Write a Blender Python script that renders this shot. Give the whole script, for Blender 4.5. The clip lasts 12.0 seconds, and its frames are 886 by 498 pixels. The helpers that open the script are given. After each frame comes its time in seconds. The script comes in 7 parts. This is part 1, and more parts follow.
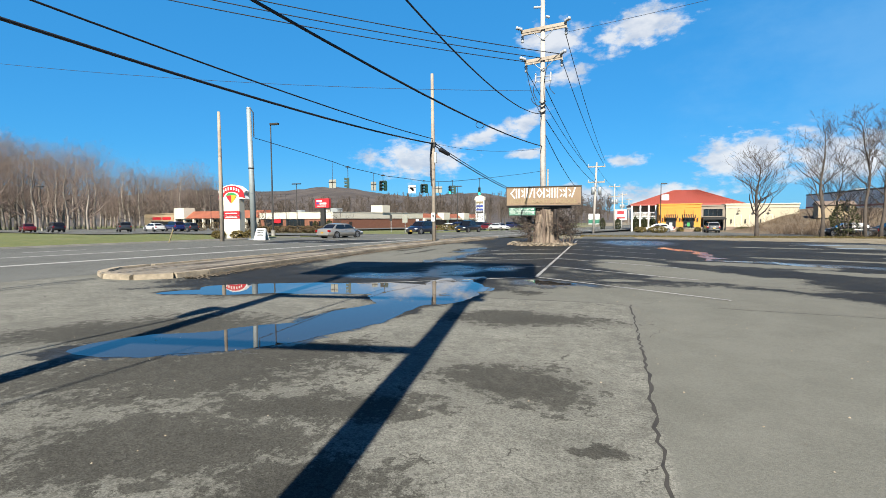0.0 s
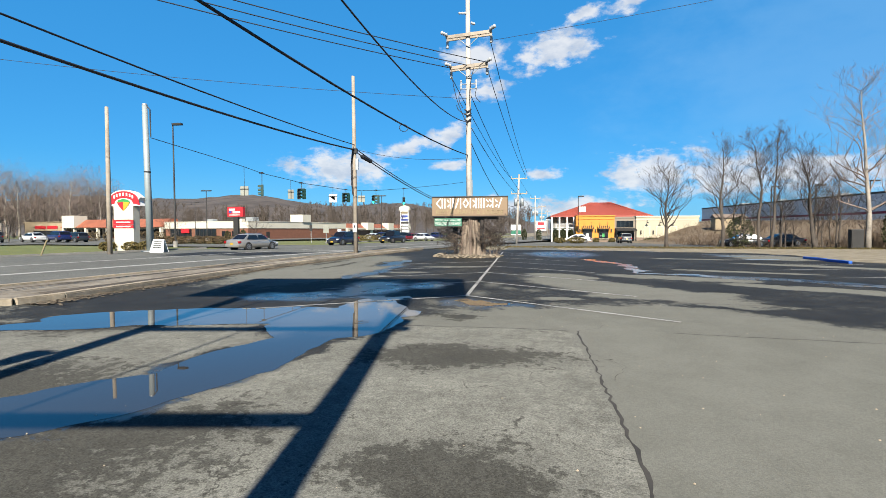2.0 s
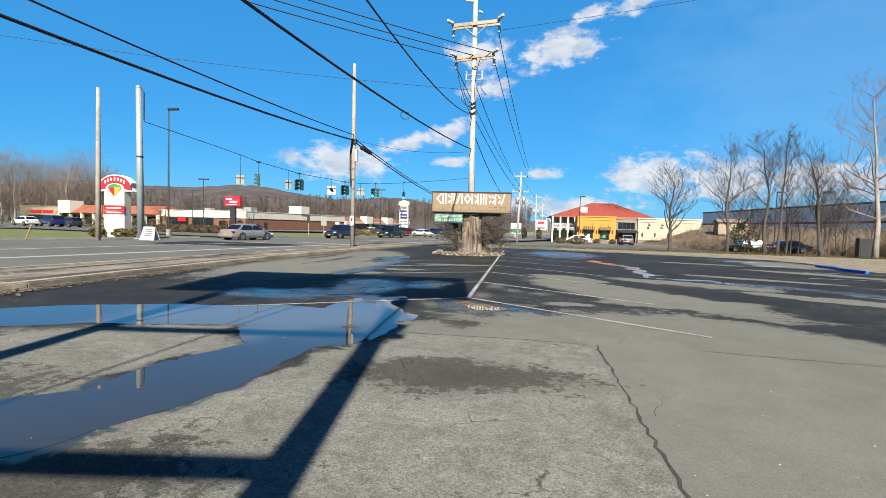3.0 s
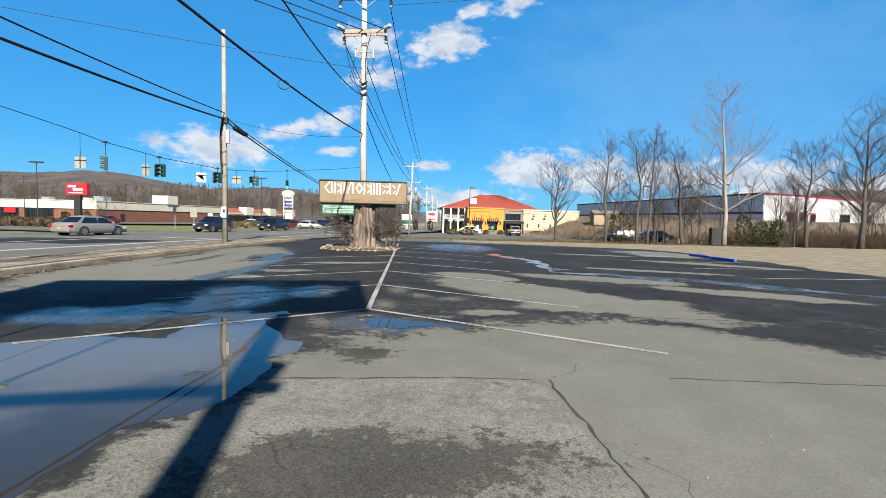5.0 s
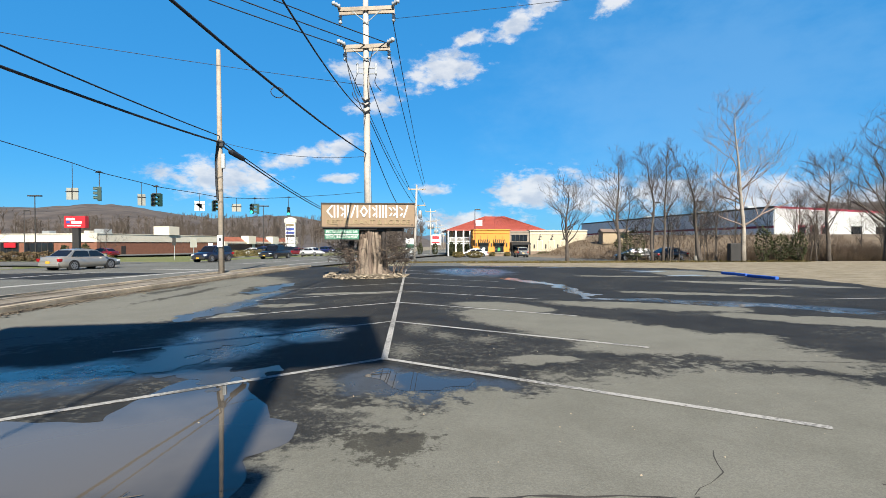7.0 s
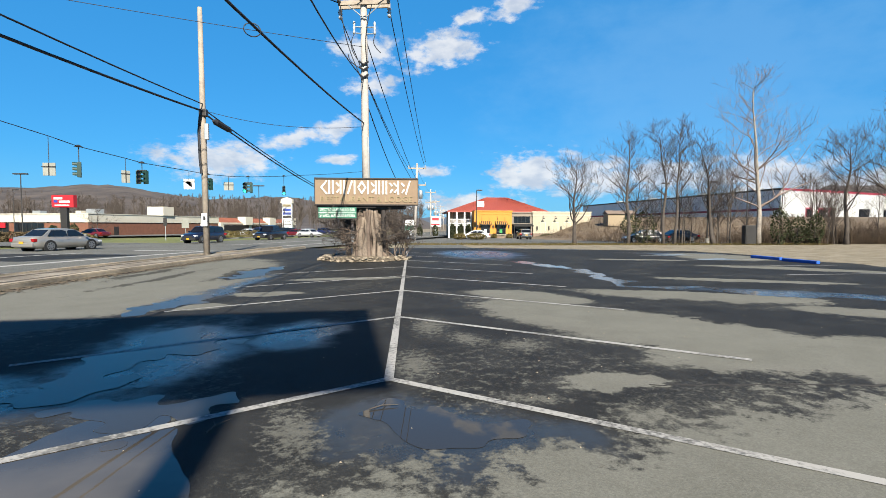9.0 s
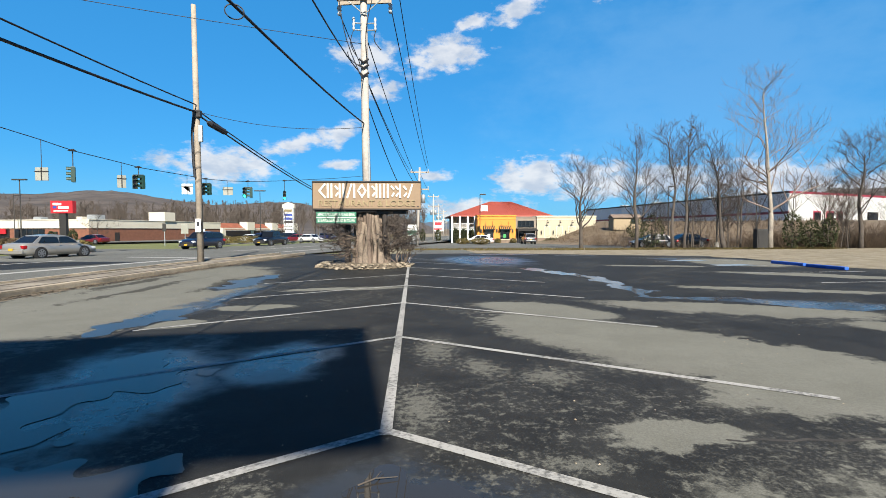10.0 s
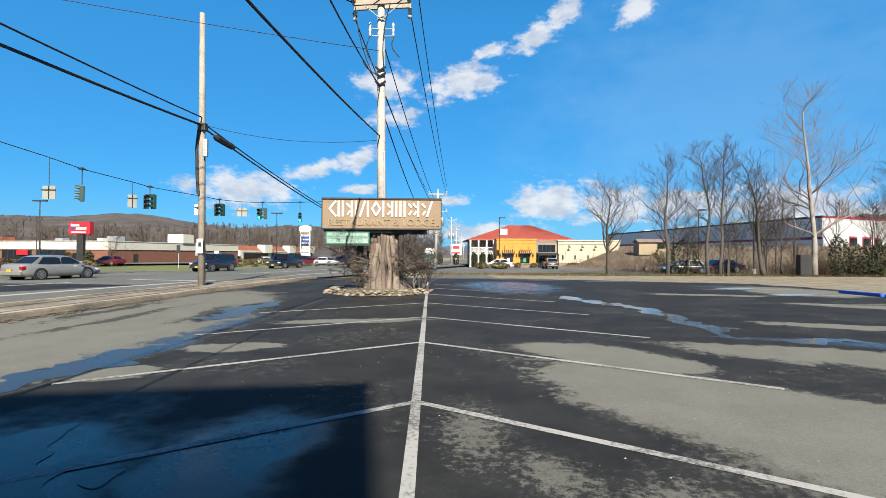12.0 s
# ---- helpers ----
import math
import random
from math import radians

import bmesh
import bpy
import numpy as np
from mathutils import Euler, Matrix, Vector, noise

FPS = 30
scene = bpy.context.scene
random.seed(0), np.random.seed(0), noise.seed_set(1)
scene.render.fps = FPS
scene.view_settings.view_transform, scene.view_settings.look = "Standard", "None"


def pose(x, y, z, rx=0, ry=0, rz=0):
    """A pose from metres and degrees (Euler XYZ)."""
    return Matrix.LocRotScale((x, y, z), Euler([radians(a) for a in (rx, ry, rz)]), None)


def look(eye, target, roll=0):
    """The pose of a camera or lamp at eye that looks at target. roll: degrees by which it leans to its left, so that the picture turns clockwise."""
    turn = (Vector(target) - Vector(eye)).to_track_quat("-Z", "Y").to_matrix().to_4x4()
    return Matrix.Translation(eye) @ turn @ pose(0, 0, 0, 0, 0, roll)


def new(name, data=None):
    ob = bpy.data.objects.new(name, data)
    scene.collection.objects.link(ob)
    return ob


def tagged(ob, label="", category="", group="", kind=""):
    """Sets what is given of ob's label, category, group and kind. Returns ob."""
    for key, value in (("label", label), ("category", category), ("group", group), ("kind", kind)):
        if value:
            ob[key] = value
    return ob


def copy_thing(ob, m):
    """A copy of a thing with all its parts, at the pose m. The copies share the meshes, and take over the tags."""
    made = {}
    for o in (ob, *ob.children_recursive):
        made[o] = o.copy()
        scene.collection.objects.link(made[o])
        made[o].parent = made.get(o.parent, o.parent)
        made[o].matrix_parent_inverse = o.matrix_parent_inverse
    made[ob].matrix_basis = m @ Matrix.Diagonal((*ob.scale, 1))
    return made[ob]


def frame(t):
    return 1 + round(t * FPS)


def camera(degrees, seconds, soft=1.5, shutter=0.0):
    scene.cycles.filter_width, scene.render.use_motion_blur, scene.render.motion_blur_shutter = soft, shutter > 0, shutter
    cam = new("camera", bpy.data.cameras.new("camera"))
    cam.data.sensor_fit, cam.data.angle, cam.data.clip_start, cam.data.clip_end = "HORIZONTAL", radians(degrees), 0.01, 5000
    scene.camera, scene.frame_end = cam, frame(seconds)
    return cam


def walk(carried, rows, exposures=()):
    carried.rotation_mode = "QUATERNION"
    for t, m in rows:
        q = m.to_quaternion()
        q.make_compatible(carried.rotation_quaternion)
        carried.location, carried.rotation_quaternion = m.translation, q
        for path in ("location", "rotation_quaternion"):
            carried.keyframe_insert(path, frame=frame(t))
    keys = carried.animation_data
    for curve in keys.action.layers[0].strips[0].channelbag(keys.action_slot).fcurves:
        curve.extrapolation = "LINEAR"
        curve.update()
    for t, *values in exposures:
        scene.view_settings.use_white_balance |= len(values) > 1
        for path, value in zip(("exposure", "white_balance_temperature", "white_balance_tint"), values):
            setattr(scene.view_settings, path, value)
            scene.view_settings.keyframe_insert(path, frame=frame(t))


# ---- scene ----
cam = camera(85.2, 12.0, soft=0.5)
PATH = [
    (0, (-0.874, 1.894, 1.654), (-1.495, 3.791, 1.534), -0.3),
    (0.5, (-0.95, 2.244, 1.616), (-1.296, 4.21, 1.505), 0.1),
    (1, (-1.088, 2.576, 1.619), (-1.344, 4.558, 1.548), 0.5),
    (1.5, (-1.225, 3.051, 1.717), (-1.491, 5.033, 1.671), -0.7),
    (2, (-1.251, 3.511, 1.698), (-1.57, 5.484, 1.619), -0.1),
    (2.5, (-1.333, 4.015, 1.675), (-1.686, 5.981, 1.564), 1.0),
    (2.7, (-1.386, 4.229, 1.67), (-1.726, 6.197, 1.564), 1.3),
    (4.3, (-1.785, 5.925, 1.717), (-1.876, 7.922, 1.659), 1.3),
    (4.5, (-1.802, 6.129, 1.736), (-1.831, 8.127, 1.652), 1.3),
    (5, (-1.876, 6.673, 1.72), (-1.734, 8.665, 1.602), 1.5),
    (5.5, (-1.98, 7.108, 1.75), (-1.758, 9.094, 1.659), 1.3),
    (6, (-2.009, 7.657, 1.734), (-1.837, 9.649, 1.689), 0.8),
    (6.5, (-2.128, 8.186, 1.711), (-1.982, 10.18, 1.689), 0.6),
    (7, (-2.206, 8.677, 1.704), (-2.078, 10.672, 1.682), -0.1),
    (9, (-2.39, 10.889, 1.59), (-2.257, 12.882, 1.494), 0.1),
    (9.5, (-2.407, 11.399, 1.607), (-2.268, 13.392, 1.517), -0.5),
    (10, (-2.393, 12.007, 1.611), (-2.271, 14.002, 1.534), -0.1),
    (10.5, (-2.457, 12.556, 1.611), (-2.34, 14.552, 1.556), -0.2),
    (11, (-2.46, 13.107, 1.591), (-2.41, 15.106, 1.585), -0.6),
    (11.5, (-2.497, 13.667, 1.556), (-2.477, 15.667, 1.575), 0.0),
    (12, (-2.478, 14.209, 1.549), (-2.426, 16.208, 1.572), 0.3),
]
walk(cam, [(t, look(eye, target, roll)) for t, eye, target, roll in PATH])

# ---- world, sun ----
SUN_AZ, SUN_EL = 172.0, 37.0          # compass-like, clockwise from +y; degrees above the horizon
EXPOSURE = 1.4


class Nodes:
    """A small wrapper that wires shader nodes."""

    def __init__(self, tree):
        self.t = tree
        self.t.nodes.clear()

    def add(self, kind, **props):
        n = self.t.nodes.new(kind)
        for k, v in props.items():
            setattr(n, k, v)
        return n

    def put(self, sock, v):
        if isinstance(v, (int, float)):
            sock.default_value = v
        elif isinstance(v, (tuple, list)):
            sock.default_value = (*v, 1.0) if len(v) == 3 and sock.type == "RGBA" else v
        else:
            self.t.links.new(v, sock)

    def math(self, op, a, b=0.0, c=None, clamp=False):
        n = self.add("ShaderNodeMath", operation=op, use_clamp=clamp)
        self.put(n.inputs[0], a)
        self.put(n.inputs[1], b)
        if c is not None:
            self.put(n.inputs[2], c)
        return n.outputs[0]

    def vec(self, op, a, b=(0, 0, 0)):
        n = self.add("ShaderNodeVectorMath", operation=op)
        self.put(n.inputs[0], a)
        self.put(n.inputs[1], b)
        return n.outputs["Value"] if op == "LENGTH" else n.outputs["Vector"]

    def noise(self, vector, scale, detail=4.0, rough=0.55, color=False):
        n = self.add("ShaderNodeTexNoise")
        self.put(n.inputs["Vector"], vector)
        n.inputs["Scale"].default_value = scale
        n.inputs["Detail"].default_value = detail
        n.inputs["Roughness"].default_value = rough
        return n.outputs["Color" if color else "Fac"]

    def step(self, v, lo, hi):
        n = self.add("ShaderNodeMapRange", interpolation_type="SMOOTHSTEP")
        self.put(n.inputs["Value"], v)
        n.inputs["From Min"].default_value, n.inputs["From Max"].default_value = lo, hi
        return n.outputs["Result"]

    def mix(self, f, a, b):
        n = self.add("ShaderNodeMix", data_type="RGBA")
        self.put(n.inputs["Factor"], f)
        self.put(n.inputs["A"], a)
        self.put(n.inputs["B"], b)
        return n.outputs["Result"]

    def add_vec(self, v):
        n = self.add("ShaderNodeCombineXYZ")
        for i in range(3):
            self.put(n.inputs[i], v)
        return n.outputs[0]

    def blobs(self, p, shapes):
        """The largest of 1 - r over soft ellipses (cx, cy, rx, ry, turn in degrees)."""
        best = None
        for cx, cy, rx, ry, turn in shapes:
            m = self.add("ShaderNodeMapping", vector_type="TEXTURE")
            self.put(m.inputs["Vector"], p)
            m.inputs["Location"].default_value = (cx, cy, 0)
            m.inputs["Rotation"].default_value = (0, 0, radians(turn))
            m.inputs["Scale"].default_value = (rx, ry, 1)
            f = self.math("SUBTRACT", 1.0, self.vec("LENGTH", m.outputs[0]))
            best = f if best is None else self.math("MAXIMUM", best, f)
        return best


CLOUDS = [(-4.8, 19.4, 5.0, 2.0, 4), (3.2, 19.6, 5.8, 2.2, 8), (-4.4, 15.9, 4.2, 1.3, 4), (7.6, 23.0, 3.2, 1.0, 12), (12.0, 24.1, 3.4, 1.8, 28), (15.4, 26.2, 2.8, 1.6, 34),
          (23.5, 25.6, 3.6, 1.4, 22), (-21.6, 7.1, 6.6, 2.5, 5), (-13.5, 9.6, 4.6, 1.1, 12), (-8.6, 11.0, 3.2, 1.3, 22), (-8.5, 7.6, 2.6, 0.7, 0),
          (14.3, 6.2, 6.4, 2.9, 8), (20.5, 5.6, 6.2, 2.5, 0), (28, 5.4, 7.5, 2.3, 0), (37.5, 4.9, 9, 2.3, 0), (46, 3.2, 9, 3.0, 0), (2.7, 6.5, 2.4, 0.9, 0), (-2, 2.6, 6, 1.6, 0), (7, 2.4, 7, 1.7, 0)]


def build_world():
    w = bpy.data.worlds.new("sky")
    scene.world = w
    w.use_nodes = True
    n = Nodes(w.node_tree)
    sky = n.add("ShaderNodeTexSky", sky_type="NISHITA", sun_disc=False)
    sky.sun_elevation, sky.sun_rotation = radians(SUN_EL), radians(SUN_AZ)
    sky.air_density, sky.dust_density, sky.ozone_density = 1.0, 0.3, 3.0
    co = n.add("ShaderNodeTexCoord").outputs["Generated"]
    sep = n.add("ShaderNodeSeparateXYZ")
    n.put(sep.inputs[0], co)
    az = n.math("MULTIPLY", n.math("ARCTAN2", sep.outputs[0], sep.outputs[1]), 57.2958)
    el = n.math("MULTIPLY", n.math("ARCSINE", sep.outputs[2]), 57.2958)
    cb = n.add("ShaderNodeCombineXYZ")
    n.put(cb.inputs[0], az)
    n.put(cb.inputs[1], el)
    p = cb.outputs[0]
    flat = n.add("ShaderNodeMapping")
    n.put(flat.inputs[0], p)
    flat.inputs["Scale"].default_value = (0.55, 1.0, 1)
    body = n.noise(flat.outputs[0], 0.28, 7, 0.6)
    wisp = n.noise(flat.outputs[0], 0.9, 5, 0.6)
    f = n.blobs(p, CLOUDS)
    # broken cloud elsewhere round the horizon
    f = n.math("ADD", f, n.math("MULTIPLY", n.math("SUBTRACT", body, 0.5), 1.5))
    f = n.math("ADD", f, n.math("MULTIPLY", n.math("SUBTRACT", wisp, 0.5), 2.0))
    mask = n.math("MULTIPLY", n.step(f, -0.02, 0.66), 0.9)
    haze = n.math("MULTIPLY", n.step(n.math("ABSOLUTE", el), 8.0, -1.0), 0.2)
    tint = n.vec("MULTIPLY", sky.outputs[0], (0.40, 0.98, 1.26))
    base = n.mix(haze, n.mix(0.55, tint, (0.36, 3.7, 9.0)), (4.2, 6.6, 8.8))
    # the clear sky deepens towards the zenith; thin cirrus veils the east
    base = n.mix(n.step(el, 25.0, 48.0), base, n.vec("MULTIPLY", base, (0.34, 0.16, 0.34)))
    veil = n.math("MULTIPLY", n.step(n.math("ADD", n.blobs(p, [(33, 14, 30, 20, 0)]), n.math("MULTIPLY", n.math("SUBTRACT", body, 0.5), 1.2)), 0.0, 0.9), 0.18)
    base = n.mix(veil, base, (4.4, 7.2, 9.8))
    shade = n.mix(n.step(n.noise(flat.outputs[0], 0.5, 4, 0.5), 0.35, 0.6), (5.6, 6.3, 7.4), (8.4, 8.6, 8.9))
    out = n.vec("MULTIPLY", n.mix(mask, base, shade), (0.76, 0.76, 0.76))
    bg = n.add("ShaderNodeBackground")
    n.put(bg.inputs[0], out)
    bg.inputs[1].default_value = 0.0515
    n.put(n.add("ShaderNodeOutputWorld").inputs[0], bg.outputs[0])


build_world()
sun = new("sun", bpy.data.lights.new("sun", "SUN"))
sun.data.energy, sun.data.angle, sun.data.color = 5.0, radians(0.53), (1.0, 0.94, 0.83)
sun_dir = Vector((math.sin(radians(SUN_AZ)) * math.cos(radians(SUN_EL)), math.cos(radians(SUN_AZ)) * math.cos(radians(SUN_EL)), math.sin(radians(SUN_EL))))
sun.matrix_world = look((0, 0, 60), Vector((0, 0, 60)) - sun_dir)
scene.view_settings.exposure = EXPOSURE


# ---- materials ----
COLOUR_SCALE = 0.56         # lowers object colours against the raised exposure, which deepens the shadows
GROUND_SCALE = 0.70          # the same for the ground

def mat(name, color, rough=0.7, var=0.15, scale=6.0, metal=0.0, bump=0.0, second=None, spec=0.5, rand=0.0):
    """A surface with colour drift at two scales, and relief."""
    m = bpy.data.materials.new(name)
    m.use_nodes = True
    n = Nodes(m.node_tree)
    color = tuple(c * COLOUR_SCALE for c in color)
    second = second and tuple(c * COLOUR_SCALE for c in second)
    co = n.add("ShaderNodeTexCoord").outputs["Object"]
    big, fine = n.noise(co, scale * 0.22, 4), n.noise(co, scale * 2.5, 5, 0.65)
    f = n.math("ADD", n.math("MULTIPLY", big, 0.6), n.math("MULTIPLY", fine, 0.4))
    lo = tuple(c * (1 - var) for c in color)
    hi = second or tuple(min(1, c * (1 + var)) for c in color)
    col = n.mix(n.step(f, 0.3, 0.7), lo, hi)
    if rand:
        info = n.add("ShaderNodeObjectInfo").outputs["Random"]
        hsv = n.add("ShaderNodeHueSaturation")
        n.put(hsv.inputs["Color"], col)
        n.put(hsv.inputs["Value"], n.math("ADD", n.math("MULTIPLY", info, rand * 2), 1 - rand))
        col = hsv.outputs[0]
    b = n.add("ShaderNodeBsdfPrincipled")
    n.put(b.inputs["Base Color"], col)
    n.put(b.inputs["Roughness"], n.math("ADD", rough - 0.06, n.math("MULTIPLY", fine, 0.12), clamp=True))
    b.inputs["Metallic"].default_value = metal
    b.inputs["Specular IOR Level"].default_value = spec
    if bump:
        bn = n.add("ShaderNodeBump")
        bn.inputs["Strength"].default_value = min(1, bump)
        bn.inputs["Distance"].default_value = 0.02
        n.put(bn.inputs["Height"], fine)
        n.put(b.inputs["Normal"], bn.outputs[0])
    n.put(n.add("ShaderNodeOutputMaterial").inputs[0], b.outputs[0])
    return m


def glow(name, color, power):
    m = bpy.data.materials.new(name)
    m.use_nodes = True
    n = Nodes(m.node_tree)
    b = n.add("ShaderNodeBsdfPrincipled")
    b.inputs["Base Color"].default_value = (*color, 1)
    b.inputs["Emission Color"].default_value = (*color, 1)
    b.inputs["Emission Strength"].default_value = power
    n.put(n.add("ShaderNodeOutputMaterial").inputs[0], b.outputs[0])
    return m


def car_paint(name, color, metal=0.3):
    m = mat(name, color, 0.32, 0.05, 3, metal)
    b = next(x for x in m.node_tree.nodes if x.type == "BSDF_PRINCIPLED")
    b.inputs["Coat Weight"].default_value, b.inputs["Coat Roughness"].default_value = 0.7, 0.06
    return m


WOOD_POLE = mat("weathered_pole_wood", (0.43, 0.36, 0.28), 0.85, 0.35, 4, bump=0.5)
PALE_POLE = mat("pale_silvered_pole_wood", (0.54, 0.49, 0.43), 0.85, 0.3, 3, bump=0.5)
GALV = mat("galvanised_steel", (0.55, 0.58, 0.58), 0.5, 0.12, 3, 0.5)
MAST = mat("grey_green_mast_steel", (0.40, 0.45, 0.45), 0.6, 0.12, 2, 0.2)
DARK_STEEL = mat("dark_bronze_steel", (0.06, 0.055, 0.05), 0.5, 0.2, 4, 0.4)
RUBBER = mat("black_rubber", (0.015, 0.015, 0.016), 0.8, 0.2, 8)
CABLE = mat("black_cable_jacket", (0.018, 0.019, 0.024), 0.7, 0.2, 4)
PORCELAIN = mat("grey_porcelain", (0.55, 0.57, 0.58), 0.25, 0.1, 8)
CONCRETE = mat("weathered_concrete", (0.36, 0.34, 0.30), 0.9, 0.25, 3, bump=0.5)
CURB = mat("stained_concrete_kerb", (0.42, 0.35, 0.25), 0.9, 0.45, 2.5, bump=0.6)
DIRT = mat("dry_dirt_and_leaf_litter", (0.17, 0.125, 0.075), 0.95, 0.5, 5, bump=1.0, second=(0.30, 0.24, 0.16))
BARK = mat("grey_brown_bark", (0.10, 0.08, 0.064), 0.95, 0.4, 6, bump=0.8)
BARK_PALE = mat("pale_sycamore_bark", (0.36, 0.315, 0.26), 0.9, 0.45, 3, bump=0.5)
TWIG = mat("bare_twig_bark", (0.095, 0.073, 0.058), 0.95, 0.3, 3)
TWIG_PALE = mat("pale_twig_bark", (0.27, 0.205, 0.17), 0.95, 0.3, 3)
OLD_TRUNK = mat("silvery_split_trunk", (0.25, 0.195, 0.145), 0.95, 0.5, 6, bump=1.0)
VINE = mat("old_vine_bark", (0.19, 0.14, 0.105), 0.95, 0.45, 7, bump=0.9)
STONE = mat("pale_fieldstone", (0.38, 0.31, 0.22), 0.9, 0.35, 9, bump=0.6, rand=0.25)
SIGN_TAN = mat("tan_painted_board", (0.33, 0.225, 0.135), 0.75, 0.12, 3, bump=0.2)
SIGN_BACK = mat("weathered_sign_back", (0.40, 0.40, 0.34), 0.6, 0.2, 3, 0.2)
SIGN_EDGE = mat("dark_brown_trim", (0.035, 0.026, 0.02), 0.7, 0.3, 5)
SIGN_WHITE = mat("cream_white_paint", (0.98, 0.95, 0.87), 0.6, 0.05, 4)
SIGN_OCHRE = mat("faded_ochre_paint", (0.38, 0.30, 0.155), 0.7, 0.1, 5)
SIGN_GREEN = mat("dark_green_sign_board", (0.02, 0.19, 0.11), 0.6, 0.12, 4)
WHITE = mat("white_paint", (0.95, 0.94, 0.9), 0.6, 0.06, 2)
CREAM = mat("cream_stucco", (0.80, 0.74, 0.60), 0.85, 0.07, 1.5, bump=0.2)
BEIGE = mat("beige_stucco", (0.58, 0.51, 0.37), 0.85, 0.06, 1.2, bump=0.2)
BEIGE_TRIM = mat("pale_beige_trim", (0.76, 0.68, 0.50), 0.8, 0.05, 2)
ORANGE = mat("orange_yellow_stucco", (0.84, 0.33, 0.045), 0.8, 0.05, 1.2, bump=0.2)
ORANGE_TRIM = mat("bright_orange_trim", (0.84, 0.37, 0.045), 0.75, 0.05, 2)
GREY_TAUPE = mat("taupe_stucco", (0.33, 0.27, 0.21), 0.85, 0.08, 1.5)
BASE_STONE = mat("brown_stone_veneer", (0.27, 0.20, 0.15), 0.9, 0.3, 5, bump=0.5)
ROOF_RED = mat("red_metal_roof", (0.40, 0.085, 0.055), 0.55, 0.08, 1.0)
TILE_RED = mat("terracotta_shingles", (0.36, 0.11, 0.055), 0.85, 0.25, 2.5, bump=0.5)
BRICK = mat("red_brown_brick", (0.26, 0.105, 0.06), 0.9, 0.22, 6, bump=0.4)
TAN_WALL = mat("tan_block_wall", (0.44, 0.34, 0.215), 0.85, 0.08, 1.5)
DARK_GLASS = mat("dark_shop_glass", (0.016, 0.02, 0.025), 0.06, 0.3, 0.6, spec=0.6)
CAR_GLASS = mat("tinted_car_glass", (0.012, 0.015, 0.018), 0.04, 0.2, 1, spec=0.6)
BLACK = mat("black_awning_canvas", (0.02, 0.018, 0.016), 0.8, 0.3, 4)
RED_SIGN = mat("red_sign_face", (0.62, 0.02, 0.03), 0.5, 0.06, 2)
BLUE_SIGN = mat("blue_sign_face", (0.03, 0.08, 0.42), 0.5, 0.06, 2)
FRUIT_GREEN = mat("green_sign_paint", (0.05, 0.36, 0.09), 0.5, 0.06, 2)
FRUIT_YELLOW = mat("yellow_sign_paint", (0.75, 0.45, 0.03), 0.5, 0.06, 2)
BLUE_STOP = mat("bright_blue_painted_concrete", (0.015, 0.13, 0.62), 0.7, 0.15, 5, bump=0.3)
# grey raised past white, standing in for grazing sun the long wall misses
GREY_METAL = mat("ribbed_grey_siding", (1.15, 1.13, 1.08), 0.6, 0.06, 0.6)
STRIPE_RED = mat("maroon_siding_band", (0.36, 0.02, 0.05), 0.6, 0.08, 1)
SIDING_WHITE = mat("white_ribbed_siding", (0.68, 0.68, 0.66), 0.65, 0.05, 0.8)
ALU = mat("brushed_alloy", (0.55, 0.56, 0.58), 0.3, 0.08, 5, 0.8)
TAIL = mat("red_lamp_plastic", (0.42, 0.01, 0.012), 0.25, 0.1, 4)
LAMP_CLEAR = mat("clear_lamp_plastic", (0.72, 0.74, 0.76), 0.12, 0.05, 4)
PLATE = mat("yellow_plate", (0.72, 0.42, 0.03), 0.5, 0.05, 4)
SIGNAL_GREEN_BODY = mat("dark_green_signal_housing", (0.012, 0.055, 0.04), 0.5, 0.15, 5)
GREEN_LIT = glow("lit_green_lens", (0.02, 0.85, 0.45), 2.5)
LENS_DARK = mat("unlit_lens", (0.05, 0.02, 0.015), 0.3, 0.2, 5)
PINE = mat("evergreen_needles", (0.04, 0.055, 0.025), 0.9, 0.4, 6, second=(0.10, 0.105, 0.05), spec=0.1)
HEDGE = mat("clipped_olive_shrub", (0.13, 0.11, 0.04), 0.95, 0.4, 6, second=(0.26, 0.20, 0.08), spec=0.1)
DRY_HEDGE = mat("brown_winter_hedge", (0.15, 0.105, 0.06), 0.95, 0.4, 6, second=(0.24, 0.18, 0.10), spec=0.1)
SHRUB_GREEN = mat("dark_green_shrub", (0.06, 0.085, 0.03), 0.95, 0.4, 6, spec=0.1)
BRUSH = mat("dead_brown_brush", (0.12, 0.08, 0.048), 0.95, 0.4, 5, second=(0.22, 0.15, 0.09))
HILL = mat("bare_wooded_hillside", (0.055, 0.043, 0.036), 1.0, 0.4, 0.16, second=(0.15, 0.118, 0.095))
# the blue of distance haze is mixed into this hill's base colour
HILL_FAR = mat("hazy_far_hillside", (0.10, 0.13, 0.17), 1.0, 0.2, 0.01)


# ---- mesh helpers ----
def box(bm, x0, x1, y0, y1, z0, z1):
    vs = [bm.verts.new((x, y, z)) for z in (z0, z1) for y in (y0, y1) for x in (x0, x1)]
    for f in ((0, 2, 3, 1), (4, 5, 7, 6), (0, 1, 5, 4), (2, 6, 7, 3), (0, 4, 6, 2), (1, 3, 7, 5)):
        bm.faces.new([vs[i] for i in f])
    return bm


